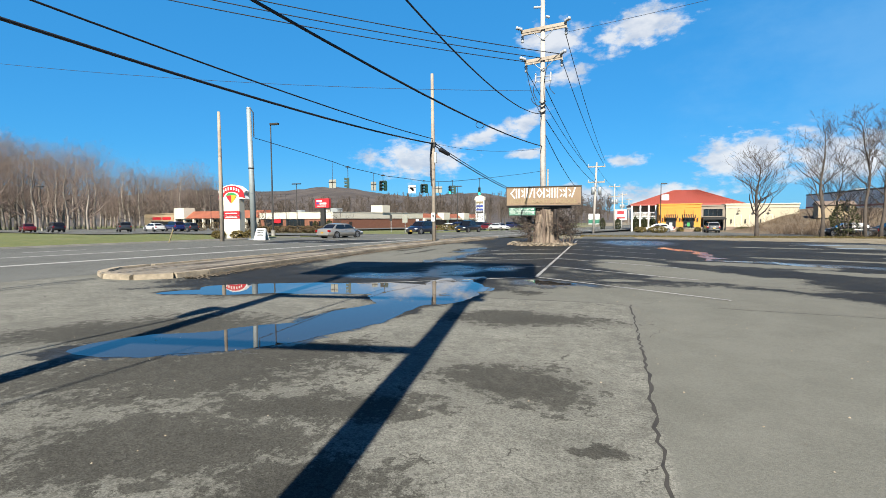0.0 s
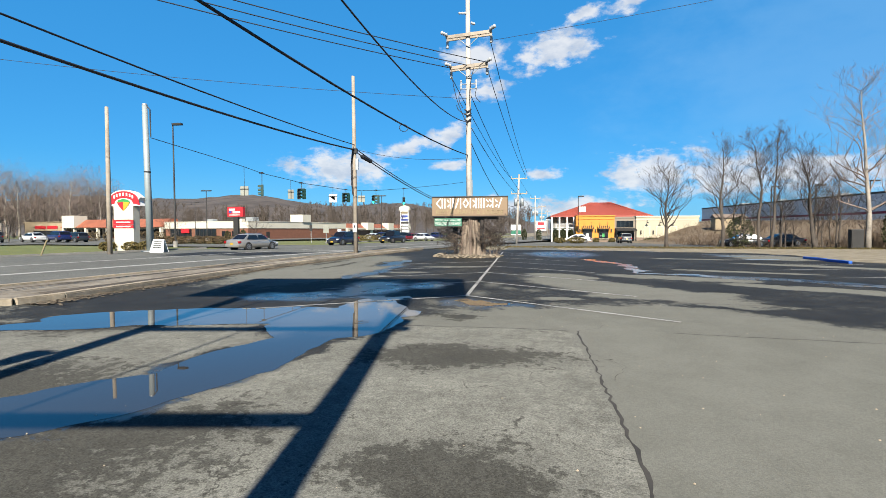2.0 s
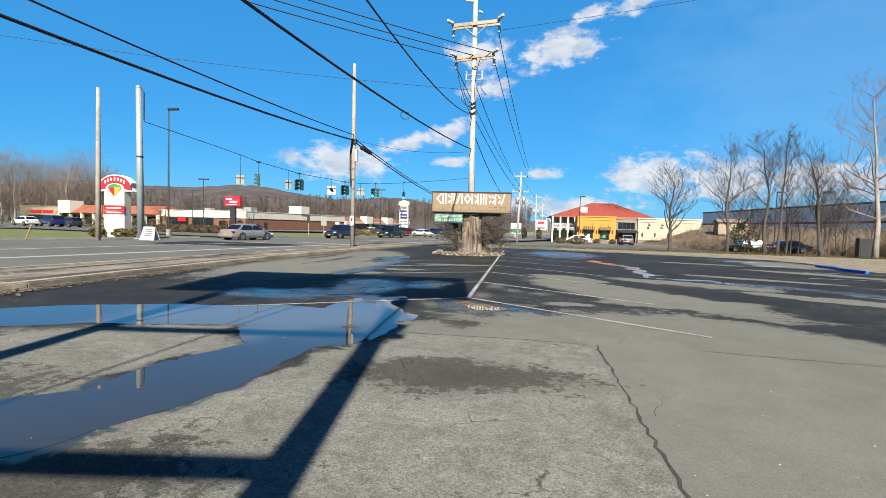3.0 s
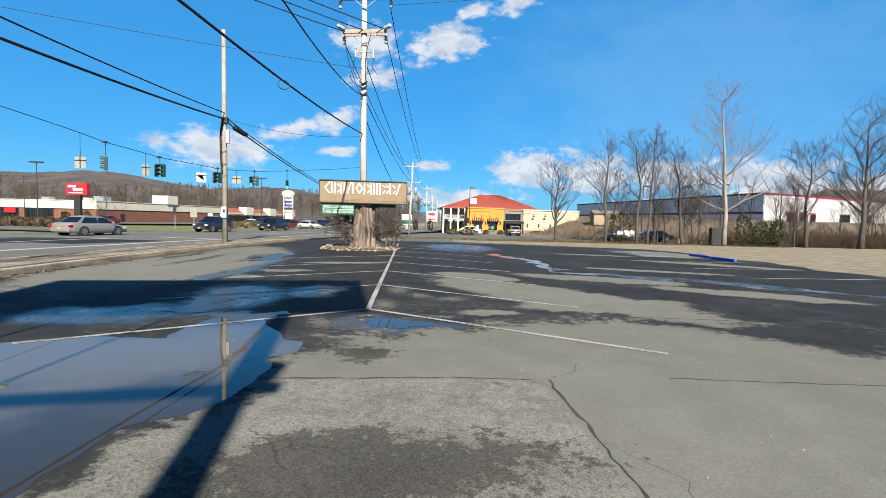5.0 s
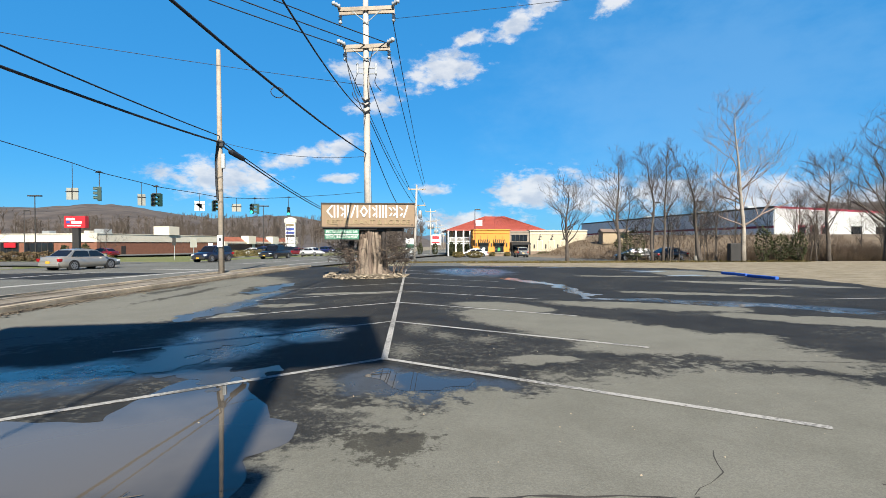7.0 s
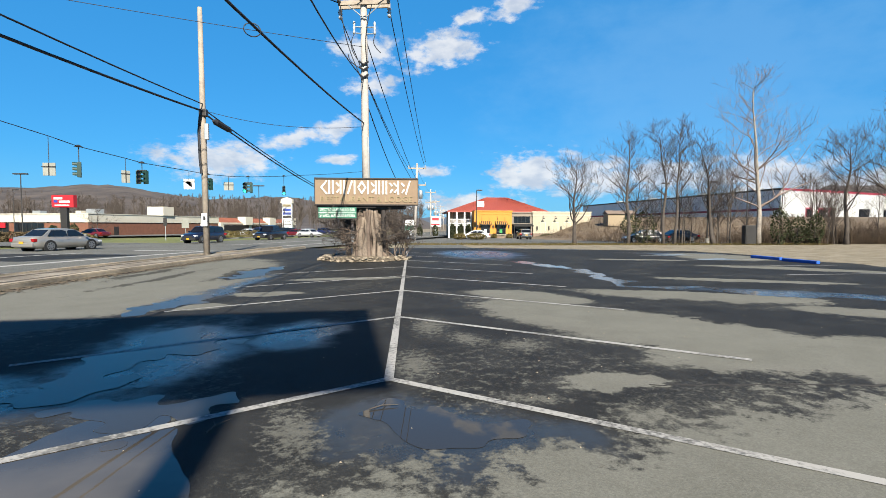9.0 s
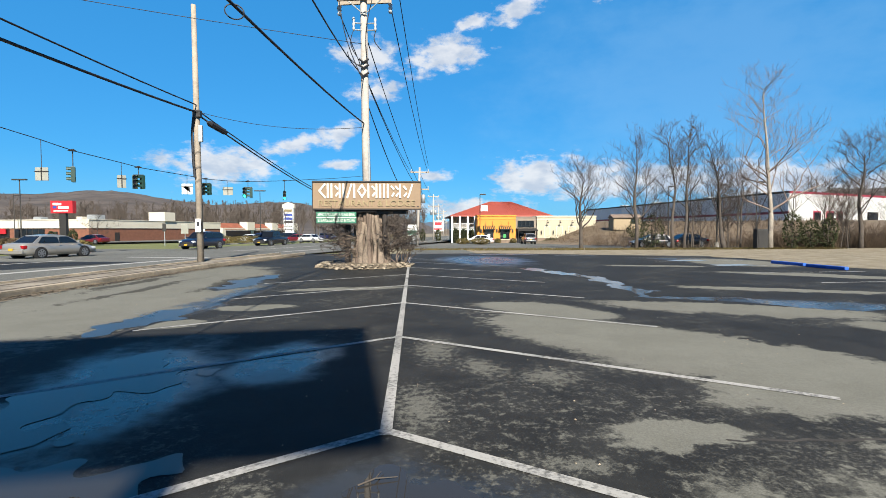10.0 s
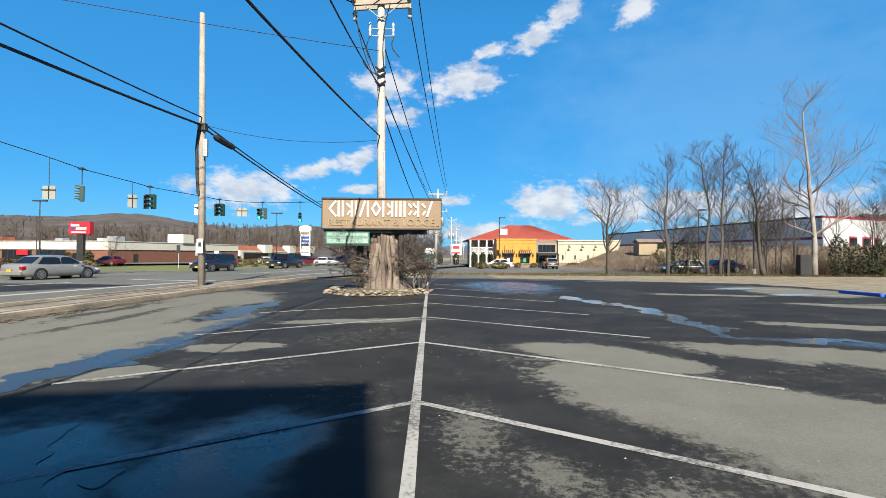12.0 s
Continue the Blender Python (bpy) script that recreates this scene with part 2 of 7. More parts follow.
def boxed(x0, x1, y0, y1, z0, z1, bevel=0.0):
    bm = box(bmesh.new(), x0, x1, y0, y1, z0, z1)
    if bevel:
        bmesh.ops.bevel(bm, geom=bm.edges[:], offset=bevel, segments=2, affect="EDGES", profile=0.6)
    return bm


def tube(bm, pts, radii, n=8, caps=True):
    """A tapered tube through the points."""
    rings, up = [], Vector((0, 0, 1))
    pts = [Vector(p) for p in pts]
    for i, p in enumerate(pts):
        d = (pts[min(i + 1, len(pts) - 1)] - pts[max(i - 1, 0)]).normalized()
        a = d.cross(up if abs(d.z) < 0.95 else Vector((1, 0, 0))).normalized()
        b = a.cross(d)
        r = radii[i] if isinstance(radii, (list, tuple)) else radii
        rings.append([bm.verts.new(p + r * (math.cos(k * math.tau / n) * a + math.sin(k * math.tau / n) * b)) for k in range(n)])
    for u, v in zip(rings, rings[1:]):
        for k in range(n):
            bm.faces.new((u[k], u[(k + 1) % n], v[(k + 1) % n], v[k]))
    if caps:
        bm.faces.new(rings[0][::-1])
        bm.faces.new(rings[-1])
    return bm


def poly(bm, pts, depth):
    """A flat outline pushed along depth into a solid."""
    d = Vector(depth)
    a = [bm.verts.new(p) for p in pts]
    b = [bm.verts.new(Vector(p) + d) for p in pts]
    bm.faces.new(a)
    bm.faces.new(b[::-1])
    for i in range(len(a)):
        j = (i + 1) % len(a)
        bm.faces.new((a[j], a[i], b[i], b[j]))
    return bm


def loft(bm, sections):
    rings = [[bm.verts.new(p) for p in s] for s in sections]
    n = len(rings[0])
    for u, v in zip(rings, rings[1:]):
        for k in range(n):
            bm.faces.new((u[k], u[(k + 1) % n], v[(k + 1) % n], v[k]))
    bm.faces.new(rings[0][::-1])
    bm.faces.new(rings[-1])
    return bm


def part(name, bm, material, parent, label="", smooth=False, at=None):
    me = bpy.data.meshes.new(name)
    bmesh.ops.recalc_face_normals(bm, faces=bm.faces[:])
    bm.to_mesh(me)
    bm.free()
    if smooth:
        me.shade_smooth()
    me.materials.append(material)
    ob = new(name, me)
    ob.parent = parent
    if at is not None:
        ob.matrix_basis = at
    if label:
        ob["label"] = label
    return ob


def thing(name, x, y, z, label, category, group="", kind="", turn=0.0):
    ob = tagged(new(name), label, category, group, kind)
    ob.matrix_basis = pose(x, y, z, 0, 0, turn)
    return ob


def setting(name, bm, material, label, smooth=False):
    ob = part(name, bm, material, None, smooth=smooth)
    return tagged(ob, label, name.split("_")[0], kind="structure")


def raw(name, verts, faces, material, parent=None, smooth=True):
    me = bpy.data.meshes.new(name)
    me.from_pydata(verts, [], faces)
    if smooth:
        me.shade_smooth()
    me.materials.append(material)
    ob = new(name, me)
    ob.parent = parent
    return ob


def flat_text(text, size, depth):
    cu = bpy.data.curves.new("lettering", "FONT")
    cu.body, cu.size, cu.align_y, cu.extrude = text, size, "CENTER", depth
    tmp = new("lettering", cu)
    me = bpy.data.meshes.new_from_object(tmp)
    bpy.data.objects.remove(tmp)
    xs = [v.co.x for v in me.vertices]
    return me, min(xs), max(xs)


def words(text, size, x, y, z, material, parent, name="lettering", depth=0.01, width=None):
    """Raised lettering that faces -y, centred on x, a mesh for each word."""
    _, lo, hi = flat_text(text, size, depth)
    k = width / (hi - lo) if width else 1.0
    done = ""
    for word in text.split():
        done = (done + " " + word).strip()
        end = flat_text(done, size, depth)[2]
        me, a, b = flat_text(word, size, depth)
        me.materials.clear()
        me.materials.append(material)
        ob = new(name, me)
        ob.parent = parent
        ob.matrix_basis = pose(x + k * (end - b - (lo + hi) / 2), y, z, 90, 0, 0) @ Matrix.Diagonal((k, 1, 1, 1))


def ground_z(x, y):
    return -0.011 * max(0.0, min(y, 130.0) - 38.0)


ROAD_TURN = -14.0
RU = Vector((math.sin(radians(14)), math.cos(radians(14)), 0))     # along the road
RN = Vector((math.cos(radians(14)), -math.sin(radians(14)), 0))    # across it, towards the car park
ROAD_0 = Vector((-14.9, 28.0, 0))                                  # on its near edge


def on_road(along, across, z=0.0):
    """A place by metres along the road and metres from the near edge to the far side."""
    return ROAD_0 + RU * along - RN * across + Vector((0, 0, z))


# ---- ground ----
PUDDLES = [(-6.8, 12.3, 3.7, 0.95, 13), (-9.3, 11.0, 1.5, 0.5, 22), (-4.85, 9.4, 0.62, 2.3, -12), (-4.6, 11.9, 1.15, 1.5, 0), (-5.5, 7.7, 0.9, 0.6, 38), (-6.3, 6.9, 1.3, 0.6, 35), (-4.5, 13.9, 0.75, 1.2, 15),
           (-5.65, 17.2, 0.36, 1.7, 4), (-5.1, 17.6, 0.36, 0.6, 20), (-5.5, 15.7, 0.55, 0.4, 20), (-4.7, 15.1, 0.7, 0.22, 24),
           (-2.05, 14.62, 0.66, 0.42, -18), (-2.4, 14.75, 0.4, 0.3, 0)]
FAR_PUDDLES = [(4.0, 45.5, 2.6, 0.55, 0), (8.5, 43.5, 1.4, 0.35, 0), (12.5, 38.5, 1.6, 0.4, -10), (-7.6, 27.5, 0.5, 2.2, -4), (-7.2, 21.0, 0.35, 1.4, -8)]
STREAM = [(2.9, 30.6, 0.34, 1.8, 16), (3.55, 28.2, 0.32, 1.7, 0), (3.6, 25.2, 0.28, 1.8, -8),
          (4.4, 23.0, 1.2, 0.32, -24), (6.4, 21.6, 1.7, 0.34, -30), (9.4, 19.4, 2.2, 0.3, -36)]
FLECK = [(-1.9, 15.7, 0.8, 1.3, 0), (-0.6, 16.4, 1.6, 0.9, -20), (0.4, 18.8, 2.0, 1.3, -40), (-3.2, 13.4, 0.8, 0.6, 0), (-4.6, 15.2, 0.8, 0.5, 20), (4.5, 20.0, 2.0, 0.7, -25)]
DRY = [(1.5, 18.0, 4.0, 1.15, -50), (2.4, 16.6, 1.9, 0.85, 8), (4.0, 21.4, 2.6, 0.75, -24), (0.3, 21.6, 1.5, 0.7, -40), (7.5, 24.3, 2.4, 0.4, -22),
       (7.0, 18.6, 2.4, 0.6, -30), (-9.9, 25.5, 2.7, 8.5, 2), (-5.8, 22.3, 0.85, 0.4, 10), (-6.5, 20.5, 0.55, 0.35, 30), 
       (12.0, 28.0, 3.2, 0.7, -35), (13.5, 35.0, 2.0, 3.0, 0), (-4.2, 25.4, 1.6, 0.35, 10), (8.5, 33.0, 2.0, 0.5, -15), (-17.5, 10.5, 5.5, 4.2, 0),
       (-3.0, 13.3, 0.55, 0.4, 30), (-0.4, 15.6, 0.7, 0.3, -10)]
STAINS = [(-5.3, 6.0, 2.6, 1.3, 30), (-4.6, 7.0, 1.9, 0.8, 20), (-3.3, 5.7, 1.6, 0.5, 10), (-4.0, 4.6, 1.8, 0.9, 15), (-2.6, 4.3, 1.1, 0.7, 10), (-8.6, 11.0, 2.0, 0.8, 20), (-2.2, 9.9, 1.9, 0.75, 4), (-1.7, 6.8, 1.1, 0.8, -20),
          (-0.92, 5.6, 0.28, 0.16, 0), (-2.6, 12.8, 0.7, 0.55, 0), (-7.6, 7.5, 2.6, 1.2, 30), (-9.8, 26.0, 0.28, 4.0, -3), (-8.3, 27.0, 0.3, 2.5, 0), (-11.0, 27.5, 0.3, 3.0, 0)]


CHALKY = [(-3.3, 14.6, 0.3, 0.75, 20), (-2.35, 16.4, 0.35, 0.8, 0), (-1.25, 15.2, 0.45, 0.18, -10), (-2.1, 18.5, 0.4, 1.0, 0),
          (-1.6, 17.6, 0.35, 0.6, 20), (-0.2, 19.8, 0.9, 0.9, -30), (-0.9, 17.2, 0.5, 0.4, 0), (0.2, 17.6, 0.8, 0.6, -30)]
FILM = [(1.5, 38.5, 3.0, 6.0, 0), (-5.5, 7.5, 2.5, 1.6, 40), (-5.5, 17.1, 1.3, 2.6, 6), (-4.0, 18.0, 0.9, 1.2, 0), (-6.8, 15.2, 2.0, 1.0, 20), (-2.2, 14.5, 1.3, 0.7, -10), (-7.2, 23.5, 0.9, 4.0, -4), (13.5, 37.5, 3.0, 1.5, 0), (7.0, 21.5, 3.5, 0.7, -30)]


def asphalt(name, lot):
    m = bpy.data.materials.new(name)
    m.use_nodes = True
    n = Nodes(m.node_tree)
    p = n.add("ShaderNodeTexCoord").outputs["Object"]
    ragged = n.vec("MULTIPLY", n.vec("SUBTRACT", n.noise(p, 0.55, 6, 0.65, color=True), (0.5, 0.5, 0.5)), (1.5, 1.5, 0))
    q = n.vec("ADD", p, ragged)
    fine = n.noise(p, 95, 3, 0.6)
    grain = n.noise(p, 7, 9, 0.78)
    patch = n.noise(p, 1.3, 6, 0.68)
    broad = n.noise(p, 0.16, 3, 0.5)
    if lot:
        sep = n.add("ShaderNodeSeparateXYZ")
        n.put(sep.inputs[0], q)
        x, y = sep.outputs[0], sep.outputs[1]
        # seepage over the sealed bays; its near edge runs obliquely
        edge = n.math("SUBTRACT", y, n.math("MINIMUM", n.math("MULTIPLY_ADD", x, 0.33, 14.55), n.math("MULTIPLY_ADD", x, -1.0, 17.2)))
        wet = n.math("MINIMUM", edge, 3.0)
        dry = n.blobs(q, DRY)
        wet = n.math("MINIMUM", wet, n.math("MULTIPLY", dry, -3.0))
        damp = n.math("MAXIMUM", n.blobs(q, PUDDLES), n.blobs(q, FAR_PUDDLES + STREAM[:2]))
        wet = n.math("MAXIMUM", wet, n.math("MULTIPLY_ADD", damp, 2.4, 0.35))
        wet = n.math("ADD", wet, n.math("MULTIPLY", n.math("SUBTRACT", grain, 0.5), 3.0))
        wet = n.math("ADD", wet, n.math("MULTIPLY", n.math("SUBTRACT", patch, 0.5), 2.6))
        wet = n.step(wet, -0.17, 0.40)
        # dust drying out in flecks, and streaks of seepage
        zone = n.math("MAXIMUM", n.step(n.noise(p, 0.42, 4, 0.6), 0.48, 0.62), n.step(n.blobs(q, FLECK), 0.0, 0.5))
        speck = n.step(n.math("ADD", n.math("MULTIPLY", grain, 0.7), n.math("MULTIPLY", n.noise(p, 26, 4, 0.7), 0.3)), 0.50, 0.60)
        wet = n.math("MULTIPLY", wet, n.math("SUBTRACT", 1.0, n.math("MULTIPLY", n.math("MULTIPLY", zone, speck), 0.68)))
        chalk = n.math("ADD", n.blobs(p, CHALKY), n.math("MULTIPLY", n.math("SUBTRACT", n.noise(p, 11, 8, 0.8), 0.55), 5.0))
        wet = n.math("MULTIPLY", wet, n.math("SUBTRACT", 1.0, n.math("MULTIPLY", n.step(chalk, -0.1, 0.6), 0.7)))
        stain = n.math("ADD", n.math("MULTIPLY", n.blobs(q, STAINS), 1.7), n.math("MULTIPLY", n.math("SUBTRACT", grain, 0.55), 4.8))
        stain = n.math("ADD", stain, n.math("MULTIPLY", n.math("SUBTRACT", patch, 0.5), 2.4))
        stain = n.step(stain, 0.0, 0.5)
        # the older square of surfacing is coarser and paler than the smooth coat beside it
        sp = n.add("ShaderNodeSeparateXYZ")
        n.put(sp.inputs[0], p)
        old = n.math("MULTIPLY", n.step(sp.outputs[0], -0.36, -0.42), n.step(sp.outputs[1], 11.82, 11.76))
        base = n.mix(n.step(n.math("ADD", n.math("MULTIPLY", patch, 0.6), n.math("MULTIPLY", broad, 0.4)), 0.35, 0.65), (0.162, 0.152, 0.125), (0.198, 0.186, 0.155))
        rough_top = n.mix(n.step(n.math("ADD", n.math("MULTIPLY", grain, 0.55), n.math("MULTIPLY", patch, 0.45)), 0.36, 0.66), (0.145, 0.135, 0.112), (0.27, 0.252, 0.21))
        base = n.mix(old, base, rough_top)
        base = n.mix(n.math("MULTIPLY", stain, 0.72), base, (0.026, 0.023, 0.018))
    else:
        base = n.mix(n.step(n.math("ADD", n.math("MULTIPLY", patch, 0.5), n.math("MULTIPLY", broad, 0.5)), 0.35, 0.65), (0.125, 0.12, 0.106), (0.175, 0.168, 0.15))
        wet = n.math("MULTIPLY", n.step(patch, 0.62, 0.7), 0.25)
        old = 0.5
    base = n.mix(n.math("MULTIPLY", n.step(fine, 0.62, 0.72), 0.35), base, (0.30, 0.283, 0.245))
    base = n.mix(n.math("MULTIPLY", n.step(fine, 0.40, 0.30), 0.35), base, (0.055, 0.052, 0.045))
    # loose aggregate and a web of hair cracks
    agg = n.add("ShaderNodeTexVoronoi")
    n.put(agg.inputs["Vector"], p)
    agg.inputs["Scale"].default_value = 85
    sepc = n.add("ShaderNodeSeparateColor")
    n.put(sepc.inputs[0], agg.outputs["Color"])
    shade = n.math("MULTIPLY_ADD", n.math("SUBTRACT", sepc.outputs[0], 0.5), n.math("MULTIPLY_ADD", old, 0.4, 0.25), 1.0)
    base = n.vec("MULTIPLY", base, n.add_vec(shade))
    web = n.add("ShaderNodeTexVoronoi", feature="DISTANCE_TO_EDGE")
    n.put(web.inputs["Vector"], n.vec("ADD", p, n.vec("MULTIPLY", n.noise(p, 2.5, 4, 0.6, color=True), (0.5, 0.5, 0))))
    web.inputs["Scale"].default_value = 1.7
    hair = n.math("MULTIPLY", n.step(web.outputs["Distance"], 0.016, 0.004), n.math("MULTIPLY", n.step(patch, 0.5, 0.62), old))
    base = n.mix(n.math("MULTIPLY", hair, 0.75), base, (0.04, 0.036, 0.03))
    dark = n.mix(n.step(patch, 0.3, 0.7), (0.023, 0.022, 0.0205), (0.038, 0.0362, 0.0335))
    col = n.mix(wet, base, dark)
    film = n.math("MULTIPLY", wet, n.step(n.math("ADD", n.blobs(q, FILM), n.math("SUBTRACT", patch, 0.5)), 0.0, 0.5)) if lot else 0.0
    b = n.add("ShaderNodeBsdfPrincipled")
    n.put(b.inputs["Base Color"], n.vec("MULTIPLY", col, (GROUND_SCALE * 0.95, GROUND_SCALE, GROUND_SCALE * 1.03)))
    n.put(b.inputs["Roughness"], n.math("ADD", n.math("MULTIPLY_ADD", film, -0.42, n.math("MULTIPLY_ADD", wet, -0.22, 0.9)), n.math("MULTIPLY", n.math("SUBTRACT", patch, 0.5), n.math("MULTIPLY_ADD", film, 0.5, 0.15))))
    n.put(b.inputs["Specular IOR Level"], n.math("MULTIPLY_ADD", film, 0.34, 0.08) if lot else 0.1)
    bn = n.add("ShaderNodeBump")
    bn.inputs["Distance"].default_value = 0.012
    n.put(bn.inputs["Strength"], n.math("MULTIPLY_ADD", film, -0.52, 0.6) if lot else 0.6)
    h = n.math("ADD", n.math("MULTIPLY", fine, 0.5), n.math("MULTIPLY", grain, n.math("MULTIPLY_ADD", old, 0.9, 0.25)))
    n.put(bn.inputs["Height"], h)
    n.put(b.inputs["Normal"], bn.outputs[0])
    n.put(n.add("ShaderNodeOutputMaterial").inputs[0], b.outputs[0])
    return m


def water_material(name, rough):
    m = bpy.data.materials.new(name)
    m.use_nodes = True
    n = Nodes(m.node_tree)
    p = n.add("ShaderNodeTexCoord").outputs["Object"]
    b = n.add("ShaderNodeBsdfPrincipled")
    # fine tan silt lies under the deeper middle of the broad puddle
    silt = n.step(n.math("ADD", n.blobs(p, [(-5.6, 12.6, 4.0, 2.2, 10)]), n.math("MULTIPLY", n.math("SUBTRACT", n.noise(p, 0.8, 4), 0.5), 1.2)), 0.0, 0.7)
    n.put(b.inputs["Base Color"], n.mix(silt, (0.026, 0.024, 0.022), (0.085, 0.074, 0.06)))
    b.inputs["Roughness"].default_value = rough
    b.inputs["IOR"].default_value = 1.36
    bn = n.add("ShaderNodeBump")
    bn.inputs["Distance"].default_value, bn.inputs["Strength"].default_value = 0.002, 0.05
    n.put(bn.inputs["Height"], n.noise(p, 5, 2))
    n.put(b.inputs["Normal"], bn.outputs[0])
    n.put(n.add("ShaderNodeOutputMaterial").inputs[0], b.outputs[0])
    return m


def terrain_material():
    m = bpy.data.materials.new("winter_turf_and_gravel")
    m.use_nodes = True
    n = Nodes(m.node_tree)
    p = n.add("ShaderNodeTexCoord").outputs["Object"]
    sep = n.add("ShaderNodeSeparateXYZ")
    n.put(sep.inputs[0], n.vec("ADD", p, n.vec("MULTIPLY", n.noise(p, 0.25, 4, 0.6, color=True), (4, 4, 0))))
    big, mid, fine = n.noise(p, 0.12, 4), n.noise(p, 1.1, 5, 0.65), n.noise(p, 14, 4, 0.7)
    grass = n.mix(n.step(mid, 0.35, 0.65), (0.095, 0.125, 0.022), (0.165, 0.17, 0.042))
    tan = n.mix(n.step(mid, 0.35, 0.65), (0.18, 0.148, 0.09), (0.30, 0.255, 0.175))
    brown = n.mix(n.step(mid, 0.35, 0.65), (0.10, 0.07, 0.04), (0.19, 0.135, 0.08))
    col = n.mix(n.step(sep.outputs[0], -12.0, 2.0), grass, tan)
    col = n.mix(n.math("MULTIPLY", n.step(sep.outputs[1], 60.0, 66.0), n.step(sep.outputs[0], 16.0, 24.0)), col, brown)
    col = n.mix(n.math("MULTIPLY", n.step(fine, 0.5, 0.75), 0.4), col, (0.09, 0.075, 0.045))
    col = n.mix(n.math("MULTIPLY", n.step(big, 0.5, 0.7), 0.2), col, (0.30, 0.25, 0.16))
    b = n.add("ShaderNodeBsdfPrincipled")
    n.put(b.inputs["Base Color"], n.vec("MULTIPLY", col, (GROUND_SCALE, GROUND_SCALE, GROUND_SCALE)))
    b.inputs["Roughness"].default_value = 0.95
    bn = n.add("ShaderNodeBump")
    bn.inputs["Distance"].default_value = 0.04
    n.put(bn.inputs["Height"], n.math("ADD", fine, mid))
    n.put(b.inputs["Normal"], bn.outputs[0])
    n.put(n.add("ShaderNodeOutputMaterial").inputs[0], b.outputs[0])
    return m


LOT = asphalt("patched_asphalt", True)
ROADTOP = asphalt("road_asphalt", False)
WATER = water_material("shallow_standing_water", 0.015)
TRICKLE = water_material("trickling_meltwater", 0.12)
FLOWING = water_material("thin_running_water", 0.28)
TERRAIN = terrain_material()


def sheet(name, xs, ys, material, lift, label, height=ground_z, shape=None):
    """A sheet on a grid; shape bends a grid place into its final place."""
    verts = []
    for y in ys:
        for x in xs:
            px, py = shape(x, y) if shape else (x, y)
            verts.append((px, py, height(px, py) + lift))
    w = len(xs)
    faces = [(j * w + i, j * w + i + 1, (j + 1) * w + i + 1, (j + 1) * w + i) for j in range(len(ys) - 1) for i in range(w - 1)]
    return tagged(raw(name, verts, faces, material), label, name.split("_")[0], kind="structure")


def bank_z(x, y):
    """The car park's fall, and the bank that carries the warehouse."""
    z = ground_z(x, y)
    t = max(0.0, min(1.0, ((y - 68) + max(0.0, x - 24) * 0.1) / 42.0))
    s = max(0.0, min(1.0, (x - 22) / 10.0))
    return z + 4.3 * s * t * t * (3 - 2 * t)


GRID_X = [-4500, -2000, -900, -450, -260, -200] + list(range(-180, 201, 6)) + [260, 450, 900, 2000, 4500]
GRID_Y = [-4500, -2000, -700, -250, -120, -60] + list(range(-30, 241, 6)) + [300, 450, 900, 2000, 4500]
sheet("ground", GRID_X, GRID_Y, TERRAIN, -0.07, "winter grass and tan gravel ground, reaching the hills", height=bank_z)


def lot_shape(u, y):
    """u runs from 0 under the road's edge to 1 at the gravel edge."""
    left = -26.0 if y < 38 else -26.0 + (y - 38) * 1.6
    right = 16.2 + 0.35 * math.sin(y * 0.9) + 0.25 * math.sin(y * 2.3 + 1)
    if y > 41:
        right = 16.2 - (y - 41) * 1.9 + 0.3 * math.sin(y * 1.7)
    return left + (right - left) * u, y


sheet("pavement_car_park", [i / 24 for i in range(25)], [y * 0.75 - 40 for y in range(0, 118)], LOT, 0.0, "patched asphalt car park, part wet and part dry", shape=lot_shape)
sheet("pavement_lane", [-2.6, -1, 0.6, 2.4], list(range(48, 64, 2)), ROADTOP, -0.02, "asphalt lane into the restaurant's car park")
sheet("pavement_restaurant", [-5, 0, 5, 10, 20, 30, 36], list(range(63, 100, 3)), ROADTOP, -0.01, "grey asphalt car park before the restaurant")


def road_z(x, y):
    return ground_z(x, y) * 0.6


def road_shape(u, v):
    if u == 0:
        u = -2.6 * max(0.0, min(1.0, (6 - v) / 16))
    q = on_road(v, u)
    return q.x, q.y


sheet("road", [-0.0, 4, 8, 13, 18.6], list(range(-160, 420, 10)), ROADTOP, 0.004, "broad grey asphalt road with faded white lines", height=road_z, shape=road_shape)
sheet("road_side_plaza", [18.6, 30, 60, 90], [18, 23, 28], ROADTOP, 0.0, "asphalt side road into the shopping plaza", height=road_z, shape=road_shape)
sheet("pavement_plaza", [58, 70, 90, 110, 150], list(range(10, 110, 10)), ROADTOP, -0.02, "wide asphalt car park before the shops", height=road_z, shape=road_shape)
STRIP = mat("dirt_strewn_concrete", (0.20, 0.155, 0.10), 0.95, 0.5, 3, bump=0.8, second=(0.40, 0.35, 0.27))
def along_y(y, ways):
    """x at y along a bent line of (y, x)."""
    return float(np.interp(y, [w[0] for w in ways], [w[1] for w in ways]))


def kerb_x(y):
    return along_y(y, ((-14, -12.75), (16, -12.55), (25, -12.35), (33, -11.55), (46, -9.7)))


def road_kerb_x(y):
    return along_y(y, ((-14, -20.2), (8, -17.2), (15, -16.1), (24, -14.75), (36, -13.3), (46, -11.2)))


